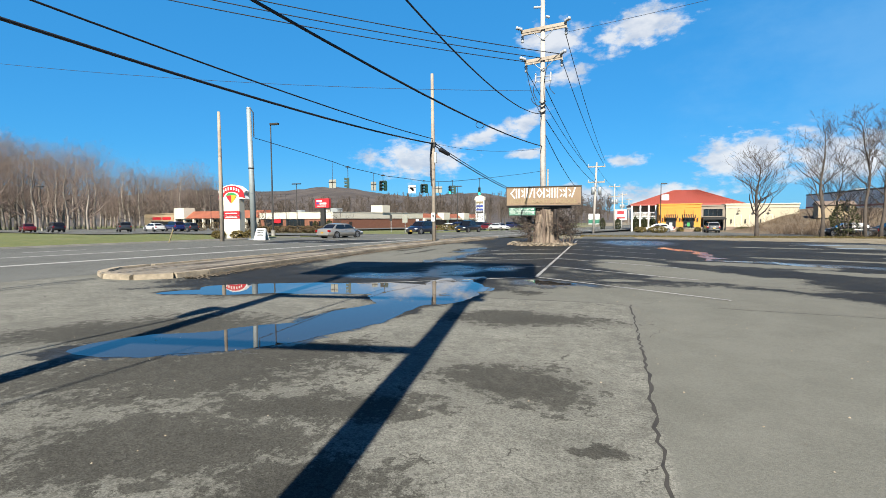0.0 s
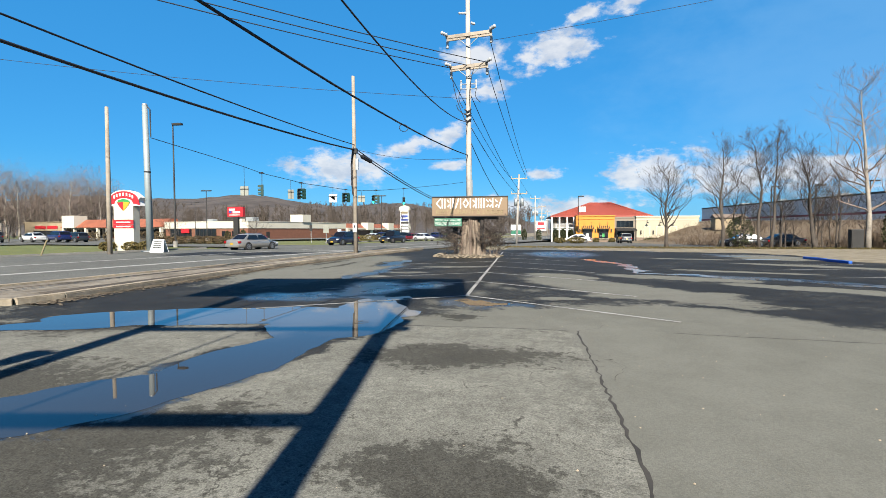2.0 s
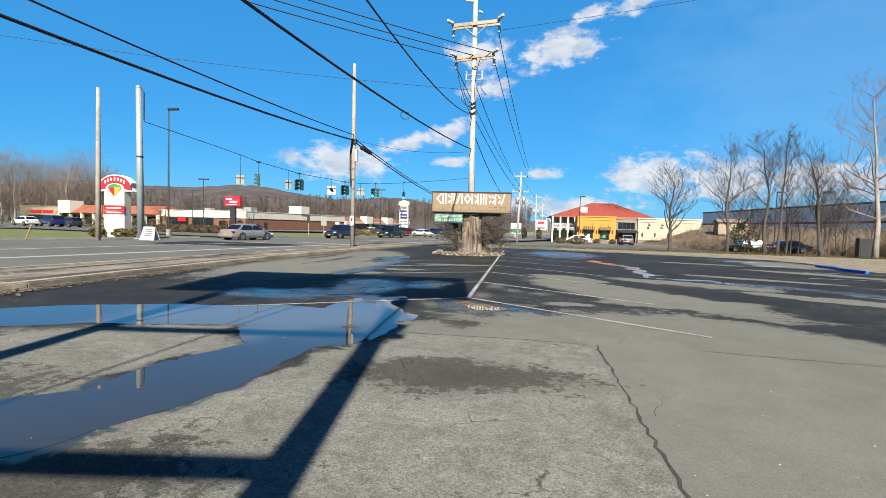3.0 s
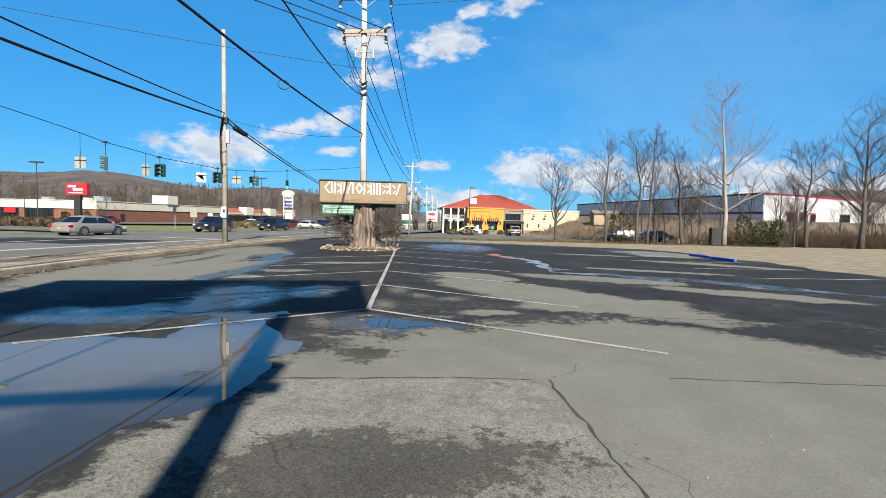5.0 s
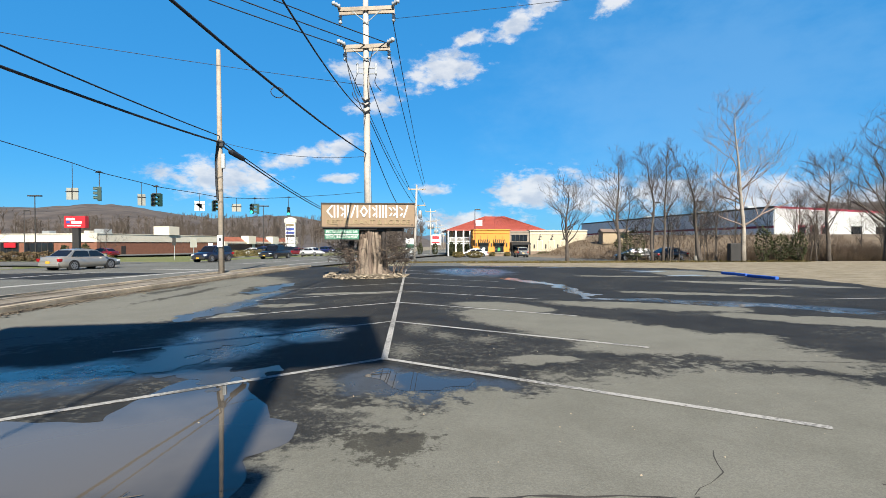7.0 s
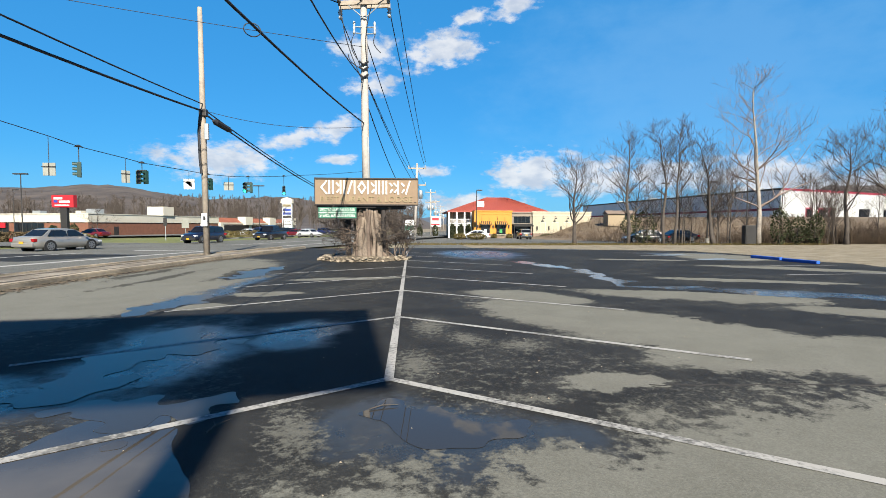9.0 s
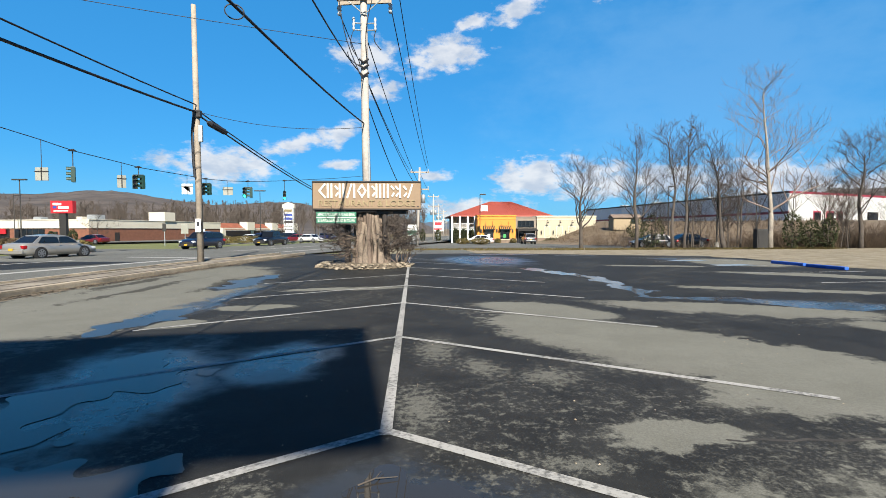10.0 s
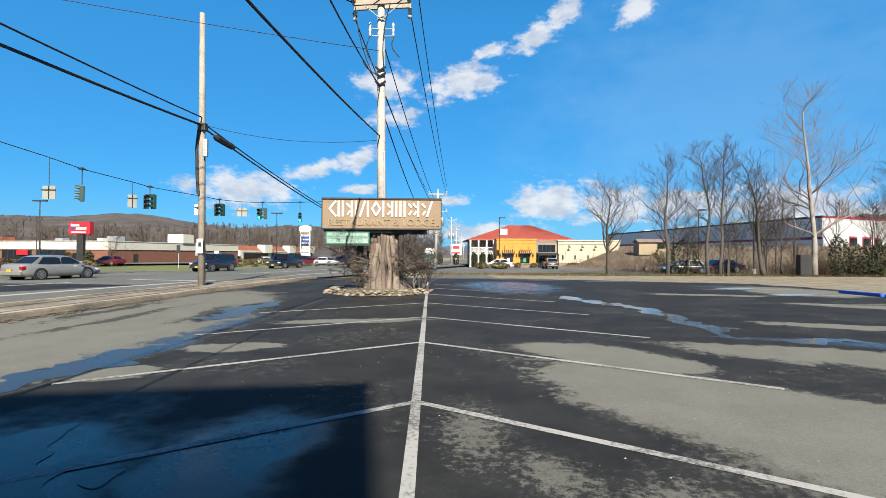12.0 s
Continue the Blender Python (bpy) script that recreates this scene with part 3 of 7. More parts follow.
VERGE_R = ((12.3, -13.6), (12.9, -12.95), (13.6, -12.6), (16, -12.55), (25, -12.35), (33, -11.55), (46, -9.7))
VERGE_L = ((12.3, -14.4), (12.8, -15.4), (13.6, -16.05), (15, -16.1), (24, -14.75), (36, -13.3), (46, -11.2))
sheet("pavement_verge", [0, 0.25, 0.5, 0.75, 1.0], [12.3, 12.8, 13.4, 14] + list(range(15, 47, 2)), STRIP, 0.09, "worn concrete strip between kerb and road",
      shape=lambda u, y: (along_y(y, VERGE_R) + u * (along_y(y, VERGE_L) - along_y(y, VERGE_R)), y))


def kerb(name, path, width, height, material, label):
    """A kerb of separate stones laid end to end."""
    k = tagged(new(name), label, "kerb", kind="structure")
    for a, b in zip(path, path[1:]):
        a, b = Vector(a), Vector(b)
        d = (b - a).normalized()
        s = Vector((-d.y, d.x, 0)) * width / 2
        bm = bmesh.new()
        poly(bm, [a + s + d * 0.004, a - s + d * 0.004, b - s - d * 0.004, b + s - d * 0.004], (0, 0, height))
        bmesh.ops.bevel(bm, geom=[e for e in bm.edges if min(v.co.z for v in e.verts) > height * 0.6 and abs((e.verts[0].co - e.verts[1].co).normalized().dot(d)) > 0.9], offset=0.03, segments=2, affect="EDGES")
        part("kerbstone", bm, material, k)
    return k


kerb("kerb_car_park", [(-16.12, 14.8, 0), (-16.15, 13.7, 0), (-15.6, 12.8, 0), (-14.6, 12.2, 0), (-13.5, 12.15, 0), (-12.75, 12.8, 0)] + [(kerb_x(y), y, 0) for y in np.arange(13.8, 46.1, 2.4)], 0.3, 0.15, CURB, "stained concrete kerb along the car park")
kerb("kerb_road", [(road_kerb_x(y), y, 0) for y in range(15, 47, 3)], 0.26, 0.14, CURB, "low concrete kerb along the road")
kerb("kerb_far", [tuple(on_road(a, 18.7)) for a in range(30, 130, 4)], 0.2, 0.13, CONCRETE, "pale concrete kerb on the road's far side")
kerb("kerb_far_lawn", [tuple(on_road(a, 18.7)) for a in range(-80, 16, 4)], 0.2, 0.13, CONCRETE, "pale concrete kerb beside the lawn")

def strip(name, path, w, lift, material, label):
    bm = bmesh.new()
    for a, b in zip(path, path[1:]):
        stripe(bm, a[:2], b[:2], w * rng.uniform(0.75, 1.2), lift + 0.0015 * len(bm.faces) % 0.004)
    return tagged(part(name, bm, material, None), label, "dirt", kind="structure")


# dark brown for the strips along the kerbs and the verge's joints
STRIP_DARK = mat("dark_brown_strip", (0.06, 0.045, 0.03), 0.95, 0.5, 4, bump=0.6, second=(0.15, 0.11, 0.07))
# leaf litter and dirt along the kerb's foot
rng = random.Random(5)
verts, faces = [], []
for i in range(2600):
    y = 12.8 + 31 * rng.random() ** 1.6
    x = kerb_x(y) + 0.17 + abs(rng.gauss(0, 0.28))
    a, s, z = rng.uniform(0, 6.28), rng.uniform(0.02, 0.06), 0.006 + rng.uniform(0, 0.02)
    k = len(verts)
    for j in range(4):
        verts.append((x + s * math.cos(a + j * 1.57), y + s * math.sin(a + j * 1.57), z + ground_z(x, y) + rng.uniform(0, 0.02)))
    faces.append((k, k + 1, k + 2, k + 3))
tagged(raw("leaf_litter", verts, faces, DIRT, smooth=False), "brown leaf litter and grit along the kerb", "litter", kind="stuff")


# ---- puddles ----
def puddle(name, shapes, label, cell=0.07, rough=0.5, seed=0, material=None, lift=0.0025):
    """A thin sheet of water inside soft ellipses, its outline ragged."""
    def field(x, y):
        w = Vector((x * 0.55, y * 0.55, seed))
        dx, dy = noise.noise(w * 1.6) * 0.5 * rough + noise.noise(w * 6) * 0.26 * rough * rough, noise.noise(w * 1.6 + Vector((7, 3, 1))) * 0.5 * rough + noise.noise(w * 6 + Vector((2, 9, 4))) * 0.26 * rough * rough
        best = -9.0
        for cx, cy, rx, ry, turn in shapes:
            c, s = math.cos(radians(turn)), math.sin(radians(turn))
            u, v = x + dx - cx, y + dy - cy
            best = max(best, 1 - math.hypot((c * u + s * v) / rx, (-s * u + c * v) / ry))
        return best
    x0, x1 = min(s[0] - max(s[2], s[3]) for s in shapes) - 0.5, max(s[0] + max(s[2], s[3]) for s in shapes) + 0.5
    y0, y1 = min(s[1] - max(s[2], s[3]) for s in shapes) - 0.5, max(s[1] + max(s[2], s[3]) for s in shapes) + 0.5
    nx, ny = int((x1 - x0) / cell), int((y1 - y0) / cell)
    f = [[field(x0 + i * cell, y0 + j * cell) for i in range(nx + 1)] for j in range(ny + 1)]
    index, vs, fs = {}, [], []

    def corner(i, j):
        if (i, j) not in index:
            index[i, j] = len(vs)
            vs.append((x0 + i * cell, y0 + j * cell))
        return index[i, j]

    def cut(i, j, k, l):
        key = (i, j, k, l) if (i, j) < (k, l) else (k, l, i, j)
        if key not in index:
            a, b = f[key[1]][key[0]], f[key[3]][key[2]]
            t = a / (a - b)
            index[key] = len(vs)
            vs.append((x0 + (key[0] + t * (key[2] - key[0])) * cell, y0 + (key[1] + t * (key[3] - key[1])) * cell))
        return index[key]

    for j in range(ny):
        for i in range(nx):
            ring = [(i, j), (i + 1, j), (i + 1, j + 1), (i, j + 1)]
            out = []
            for a, b in zip(ring, ring[1:] + ring[:1]):
                fa, fb = f[a[1]][a[0]], f[b[1]][b[0]]
                if fa > 0:
                    out.append(corner(*a))
                if (fa > 0) != (fb > 0):
                    out.append(cut(*a, *b))
            if len(out) > 2:
                fs.append(out)
    ob = raw(name, [(x, y, ground_z(x, y) + lift) for x, y in vs], fs, material or WATER)
    return tagged(ob, label, "puddle", kind="structure")


puddle("water_puddle", PUDDLES[:7], "broad shallow puddle mirroring the sky on asphalt")
puddle("water_puddle_shaded", PUDDLES[7:11], "shallow puddle lying in deep shade on asphalt", cell=0.045, rough=1.1, seed=4, lift=0.0045, material=FLOWING)
puddle("water_puddle_small", PUDDLES[11:], "small puddle beside a painted bay line", cell=0.04, rough=0.9)
puddle("water_trickle", STREAM, "trickle of meltwater winding across the bays", cell=0.06, rough=1.0, seed=3, material=TRICKLE)
puddle("water_puddle_far", FAR_PUDDLES[:3], "shallow puddles at the car park's far edge", cell=0.12, rough=0.9, seed=6, material=FLOWING)
puddle("water_gutter", FAR_PUDDLES[3:], "wet streak along a seam in the asphalt", cell=0.08, rough=1.0, seed=8, material=FLOWING)


# ---- painted lines ----
def paint_material(name, worn):
    m = bpy.data.materials.new(name)
    m.use_nodes = True
    n = Nodes(m.node_tree)
    p = n.add("ShaderNodeTexCoord").outputs["Object"]
    f = n.math("ADD", n.math("MULTIPLY", n.noise(p, 22, 5, 0.7), 0.6), n.math("MULTIPLY", n.noise(p, 1.0, 3), 0.4))
    b = n.add("ShaderNodeBsdfPrincipled")
    n.put(b.inputs["Base Color"], n.mix(n.step(f, *worn), (0.065, 0.064, 0.058), (0.27, 0.262, 0.24)))
    b.inputs["Roughness"].default_value = 0.75
    n.put(n.add("ShaderNodeOutputMaterial").inputs[0], b.outputs[0])
    return m


PAINT = paint_material("worn_white_line_paint", (0.37, 0.55))
ROAD_PAINT = paint_material("white_road_paint", (0.30, 0.44))


def stripe(bm, a, b, w, lift=0.006, zf=ground_z):
    a, b = Vector((*a, 0)), Vector((*b, 0))
    d = (b - a)
    s = Vector((-d.y, d.x, 0)).normalized() * w / 2
    k = max(1, int(d.length / 3))
    row = []
    for i in range(k + 1):
        c = a + d * i / k
        row.append([bm.verts.new((*(c + t).xy, zf(c.x, c.y) + lift)) for t in (s, -s)])
    for u, v in zip(row, row[1:]):
        bm.faces.new((u[0], u[1], v[1], v[0]))


def marking(name, ends, w, label, zf=ground_z):
    bm = bmesh.new()
    stripe(bm, *ends, w, zf=zf, lift=0.006 if name == "bay_line" else 0.009)
    return tagged(part(name, bm, ROAD_PAINT if zf is road_z else PAINT, None), label, "road marking", "car park lines", "structure")


strip("kerb_foot_strip", [(kerb_x(y) + 0.3, y) for y in range(13, 45)], 0.42, 0.004, STRIP_DARK, "dark brown strip along the kerb's foot")
strip("verge_strip", [(kerb_x(y) * 0.78 + road_kerb_x(y) * 0.22, y) for y in range(14, 42, 2)], 0.42, 0.096, STRIP_DARK, "dark line in a joint of the verge")
strip("verge_joint", [(kerb_x(y) * 0.25 + road_kerb_x(y) * 0.75, y) for y in range(14, 38, 2)], 0.16, 0.096, STRIP_DARK, "dark line in a joint of the verge")
strip("road_edge_strip", [(road_kerb_x(y) - 0.32, y) for y in range(14, 42, 2)], 0.34, 0.008, STRIP_DARK, "dark strip in the road's gutter")
marking("spine_line", ((-2.62, 15.75), (-2.62, 41.5)), 0.1, "worn white line between the two rows of bays")
for i in range(8):
    y = 15.85 + 3.44 * i
    marking("bay_line", ((-2.60, y - 0.02), (1.65, y - 3.0)), 0.1, "faded white parking bay line on asphalt")
    if i < 5:
        marking("bay_line", ((-2.64, y - 0.02), (-6.92, y - 2.72)), 0.1, "faded white parking bay line on asphalt")
for i in range(6):
    y = 22.5 + 3.4 * i
    marking("bay_line", ((10.0, y), (15.0, y + 0.2)), 0.1, "faded white parking bay line on asphalt")
road_line = lambda a0, a1, c, w=0.13: marking("road_line", (tuple(on_road(a0, c).xy), tuple(on_road(a1, c).xy)), w, "white line along the road", zf=road_z)
road_line(-60, 14, 3.6, 0.5)
road_line(22, 160, 3.6, 0.4)
road_line(-60, 10, 9.0, 0.3)
road_line(24, 160, 9.0, 0.3)
for i in range(-6, 14):
    if not -1 < i < 3:
        road_line(i * 12, i * 12 + 3, 13.2, 0.25)
marking("stop_line", (tuple(on_road(13.5, 4.0).xy), tuple(on_road(13.5, 8.8).xy)), 0.45, "white stop line across the road", zf=road_z)


# ---- cracks ----
def crack(path, w, seed, name="asphalt_crack", label="dark ragged crack in the asphalt"):
    rg = random.Random(seed)
    bm = bmesh.new()
    pts = []
    for a, b in zip(path, path[1:]):
        a, b = Vector((*a, 0)), Vector((*b, 0))
        k = max(2, int((b - a).length / 0.12))
        pts += [a.lerp(b, i / k) for i in range(k)]
    prev = None
    for i, c in enumerate(pts):
        d = (pts[min(i + 1, len(pts) - 1)] - pts[max(i - 1, 0)]).normalized()
        s = Vector((-d.y, d.x, 0))
        c = c + s * rg.gauss(0, 0.014)
        h = w * rg.uniform(0.25, 0.9)
        row = [bm.verts.new((*(c + s * h).xy, ground_z(c.x, c.y) + 0.0015)), bm.verts.new((*(c - s * h).xy, ground_z(c.x, c.y) + 0.0015))]
        if prev:
            bm.faces.new((prev[0], prev[1], row[1], row[0]))
        prev = row
    return tagged(part(name, bm, CRACK, None), label, "crack", kind="structure")


CRACK = mat("tar_dark_crack", (0.045, 0.04, 0.033), 0.95, 0.5, 12)
crack([(-0.32, 11.78), (-0.34, 9.3), (-0.38, 7.0), (-0.44, 5.7), (-0.46, 2.0), (-0.5, -3.0)], 0.024, 1)
crack([(-7.7, 11.2), (-3.4, 11.82), (-1.3, 11.84), (-0.32, 11.78)], 0.025, 2)
crack([(-0.3, 11.8), (0.1, 12.1), (0.3, 12.6)], 0.006, 3)
crack([(1.1, 11.85), (2.2, 11.72), (3.5, 11.6), (6.0, 11.3)], 0.02, 4)
crack([(-7.2, 19.1), (-6.65, 22.0), (-6.3, 26.7), (-6.1, 31.0)], 0.05, 5)
crack([(0.0, 15.5), (1.6, 15.4), (3.0, 15.3), (5.5, 14.9)], 0.03, 6)
crack([(-13.5, 11.9), (-14.53, 10.89), (-14.67, 9.56), (-19.67, 8.16)], 0.05, 8)
crack([(-0.3, 10.3), (0.05, 9.7), (-0.25, 9.0)], 0.006, 7)


# ---- loose grit ----
rng = random.Random(17)
verts, faces = [], []
for i in range(420):
    x, y = rng.uniform(-8.5, 4.5), rng.uniform(4.0, 26.0)
    r = rng.uniform(0.004, 0.011)
    k, a = len(verts), rng.uniform(0, 6.28)
    for j in range(4):
        verts.append((x + r * rng.uniform(0.8, 1.3) * math.cos(a + j * 1.57), y + r * rng.uniform(0.8, 1.3) * math.sin(a + j * 1.57), 0.001))
    verts.append((x, y, r * 1.1))
    faces += [(k + j, k + (j + 1) % 4, k + 4) for j in range(4)]
tagged(raw("grit", verts, faces, STONE, smooth=False), "loose grit and pebbles strewn over the asphalt", "gravel", kind="stuff")
for x, y, turn, n in ((-4.25, 11.9, 30, 5), (-3.95, 14.6, 70, 4), (-2.75, 15.0, 20, 3)):
    tw = thing("fallen_twig", x, y, 0.012, "small dark fallen twig lying on the wet asphalt", "twig", turn=turn)
    part("stem", tube(bmesh.new(), [(0, 0, 0), (0.12, 0.02, 0.01), (0.26, -0.01, 0.006)], [0.007, 0.006, 0.003], 5), BARK, tw)
    part("side_shoot", tube(bmesh.new(), [(0.12, 0.02, 0.01), (0.18, 0.09, 0.012)], [0.005, 0.002], 5), BARK, tw)
BLUE_MARK = mat("faded_blue_bay_paint", (0.10, 0.25, 0.42), 0.8, 0.4, 5, second=(0.36, 0.42, 0.46))
for x, y in ((12.2, 33.0), (12.0, 36.4)):
    bm = bmesh.new()
    stripe(bm, (x - 0.9, y), (x + 0.9, y + 0.3), 0.9, 0.006)
    tagged(part("accessible_bay_marking", bm, BLUE_MARK, None), "faded pale blue square painted on a parking bay", "road marking", kind="structure")


# ---- the tall sign behind the walk, known by its shadow ----
def shadow_foot(x, y, h):
    """The place at height h whose shadow falls on the ground at x, y."""
    k = h / sun_dir.z
    return Vector((x, y, 0)) + sun_dir * k


def tall_sign():
    bottom, top = 11.6, 14.7
    s = thing("pylon_sign", 0, 0, 0, "tall two-post pylon sign with a wide blank panel", "sign")
    a, b = shadow_foot(-2.62, 16.0, bottom), shadow_foot(-9.9, 15.1, bottom)
    along = (b - a).normalized()
    thick = Vector((-along.y, along.x, 0)) * 0.5
    bm = bmesh.new()
    poly(bm, [a, b, b + Vector((0, 0, top - bottom)), a + Vector((0, 0, top - bottom))], thick)
    part("panel", bm, TAN_WALL, s)
    for sx, sy in ((-3.62, 12.0), (-7.75, 11.34)):
        h = 8.6
        p = shadow_foot(sx, sy, h)
        part("post", tube(bmesh.new(), [(p.x, p.y, 0), (p.x, p.y, bottom + 0.5)], 0.17, 12), DARK_STEEL, s)
    p0, p1 = shadow_foot(-3.62, 12.0, 8.6), shadow_foot(-7.75, 11.34, 8.6)
    q = (p1 - p0).normalized()
    for h, x0, x1 in ((5.2, 0.0, 1.0), (8.2, -0.1, 1.0)):
        bm = tube(bmesh.new(), [Vector((p0.x, p0.y, h)) + q * 4.2 * x0, Vector((p0.x, p0.y, h)) + q * 4.2 * x1], 0.11, 8)
        part("crossbar", bm, DARK_STEEL, s)
    for k, h in ((-0.05, 8.5), (1.1, 6.7)):
        c = Vector((p0.x, p0.y, h)) + q * 4.2 * k
        part("floodlight", tube(bmesh.new(), [c + Vector((0, -0.3, -0.1)), c, c + Vector((0, 0.25, 0.1))], [0.1, 0.19, 0.22] if k > 1 else [0.08, 0.15, 0.17], 12), DARK_STEEL, s)


tall_sign()


# ---- utility poles and wires ----
def insulator(bm, x, y, z, r=0.07, h=0.3, tilt=(0, 0, 1)):
    t = Vector(tilt).normalized()
    p = Vector((x, y, z))
    tube(bm, [p + t * h * i / 6 for i in range(7)], [r * (1.0 if i % 2 else 0.55) for i in range(7)], 8)


def main_pole():
    s = thing("utility_pole", -4.55, 34.3, 0, "tall pale wooden utility pole with two crossarms", "utility pole")
    part("pole", tube(bmesh.new(), [(0.1, 0, -0.3), (0, 0, 6), (-0.08, 0, 16.9)], [0.21, 0.18, 0.13], 14), PALE_POLE, s, smooth=True)
    for z, w, dz, nm in ((13.95, 1.45, 0.10, "crossarm"), (12.0, 1.2, 0.08, "crossarm")):
        for side in (-0.2, 0.2):
            bm = bmesh.new()
            poly(bm, [(-w, side - 0.05, z - 0.1 - dz), (w, side - 0.05, z - 0.1 + dz), (w, side - 0.05, z + 0.1 + dz), (-w, side - 0.05, z + 0.1 - dz)], (0, 0.1, 0))
            part(nm, bm, WOOD_POLE, s)
        for sx in (-1, 1):
            part("brace", tube(bmesh.new(), [(sx * 0.75, -0.2, z - 0.1 + sx * dz * 0.5), (0.0, -0.2, z - 0.75)], 0.025, 6), GALV, s)
            for args in ((sx * (w - 0.1), -0.3, z + 0.1 + sx * dz, 0.13, 0.46, (sx * 0.7, -0.6, 0.15)), (sx * (w - 0.05), 0.2, z - 0.1 + sx * dz, 0.11, -0.46)):
                bm = bmesh.new()
                insulator(bm, *args)
                part("insulator", bm, PORCELAIN, s, smooth=True)
    for args in ((-0.15, -0.1, 15.3, 0.09, 0.5, (-1, 0, 0.1)), (0.15, -0.1, 14.7, 0.09, 0.4, (0.5, -0.5, -0.4))):
        bm = bmesh.new()
        insulator(bm, *args)
        part("insulator", bm, PORCELAIN, s, smooth=True)
    for sx, z in ((-0.45, 10.9), (0.45, 10.9), (-0.4, 10.6), (0.42, 10.6)):
        part("cutout_arm", tube(bmesh.new(), [(0, -0.1, z), (sx, -0.15, z)], 0.03, 6), GALV, s)
    for sx in (-0.48, 0.48):
        bm = bmesh.new()
        insulator(bm, sx, -0.15, 11.15, 0.07, -0.6)
        part("fuse_cutout", bm, PORCELAIN, s, smooth=True)
    for i, (x0, z0, x1, z1) in enumerate(((-1.1, 11.8, -0.1, 8.4), (-0.5, 10.5, -0.35, 9.4), (-0.75, 9.6, -0.1, 8.9), (0.5, 10.5, 0.75, 9.7), (0.35, 11.9, 0.15, 9.0))):
        pts = [(x0 + (x1 - x0) * k / 6 - 0.18 * math.sin(math.pi * k / 6), -0.22, z0 + (z1 - z0) * k / 6) for k in range(7)]
        part("jumper_wire", tube(bmesh.new(), pts, 0.022, 5), CABLE, s)
    part("conduit", tube(bmesh.new(), [(0.2, -0.1, 0), (0.14, -0.12, 5.8)], 0.05, 8), GALV, s)
    bm = bmesh.new()
    for z in (8.7, 9.05, 9.3):
        tube(bm, [(-0.25, -0.2, z), (-0.05, -0.22, z - 0.15), (0.18, -0.2, z)], 0.05, 6)
    part("splice_cluster", bm, CABLE, s)


def wood_pole(x, y, h, r, material, label, lean=0.0):
    s = thing("utility_pole", x, y, ground_z(x, y), label, "utility pole")
    part("pole", tube(bmesh.new(), [(0, 0, -0.3), (lean * 0.5, 0, h / 2), (lean, 0, h)], [r, r * 0.9, r * 0.68], 12), material, s, smooth=True)
    return s


main_pole()
near_pole = wood_pole(-12.84, 36.35, 12.5, 0.16, WOOD_POLE, "bare weathered wooden pole with cable clamps", -0.1)
part("notice", boxed(-0.14, 0.14, -0.235, -0.215, 1.55, 2.2, 0.005), WHITE, near_pole, "white paper notice with a dark mark")
part("notice_mark", boxed(-0.06, 0.06, -0.243, -0.236, 1.85, 2.05), CABLE, near_pole)
part("clamp", boxed(-0.18, 0.18, -0.22, 0.1, 7.1, 7.45, 0.03), DARK_STEEL, near_pole)
part("riser_cable", tube(bmesh.new(), [(-0.12, -0.2, 7.1), (-0.2, -0.2, 6.3), (-0.17, -0.2, 5.0), (-0.1, -0.22, 4.2)], 0.06, 6), CABLE, near_pole)
part("terminal_box", boxed(0.1, 0.3, -0.28, -0.12, 5.9, 6.7, 0.03), GALV, near_pole)
wood_pole(-30.45, 33.9, 10.5, 0.17, WOOD_POLE, "plain cut-off wooden pole beside the road", 0.05)
steel = thing("signal_mast", -30.6, 37.8, 0, "thick tapered galvanised steel signal mast", "pole")
part("shaft", tube(bmesh.new(), [(0.1, 0, 0), (-0.1, 0, 11.6)], [0.27, 0.19], 16), MAST, steel, smooth=True)
part("base_plate", boxed(-0.35, 0.55, -0.45, 0.45, 0, 0.08, 0.01), GALV, steel)
part("band", tube(bmesh.new(), [(0, 0, 6.3), (0, 0, 6.4)], 0.25, 16), DARK_STEEL, steel)
part("conduit", tube(bmesh.new(), [(0.2, -0.1, 11.5), (0.45, -0.1, 11.2), (0.45, -0.1, 9.1)], 0.05, 6), CABLE, steel)
part("cap", tube(bmesh.new(), [(-0.1, 0, 11.6), (-0.1, 0, 11.72)], [0.21, 0.17], 16), GALV, steel)


def far_pole(x, y, h, lean):
    s = wood_pole(x, y, h, 0.18, PALE_POLE, "grey utility pole with crossarms and transformer", lean)
    for z in (h - 0.7, h - 2.9):
        part("crossarm", boxed(lean - 1.2, lean + 1.2, -0.08, 0.08, z, z + 0.16), WOOD_POLE, s)
        for sx in (-1.1, 0, 1.1):
            bm = bmesh.new()
            insulator(bm, lean + sx, 0, z + 0.16, 0.07, 0.3)
            part("insulator", bm, PORCELAIN, s)
    for sx in (-0.45, 0.45):
        part("transformer", tube(bmesh.new(), [(lean + sx, 0, h - 4.6), (lean + sx, 0, h - 3.6), (lean + sx, 0, h - 3.5)], [0.26, 0.26, 0.15], 12), GALV, s, smooth=True)
    return s


far_pole(-1.9, 75, 10.2, 0.35)
far_pole(2.0, 118, 10.5, 0.0)
far_pole(5.0, 155, 10.5, 0.1)
far_pole(9.0, 195, 10.5, 0.0)
far_pole(13.0, 240, 10.5, 0.0)


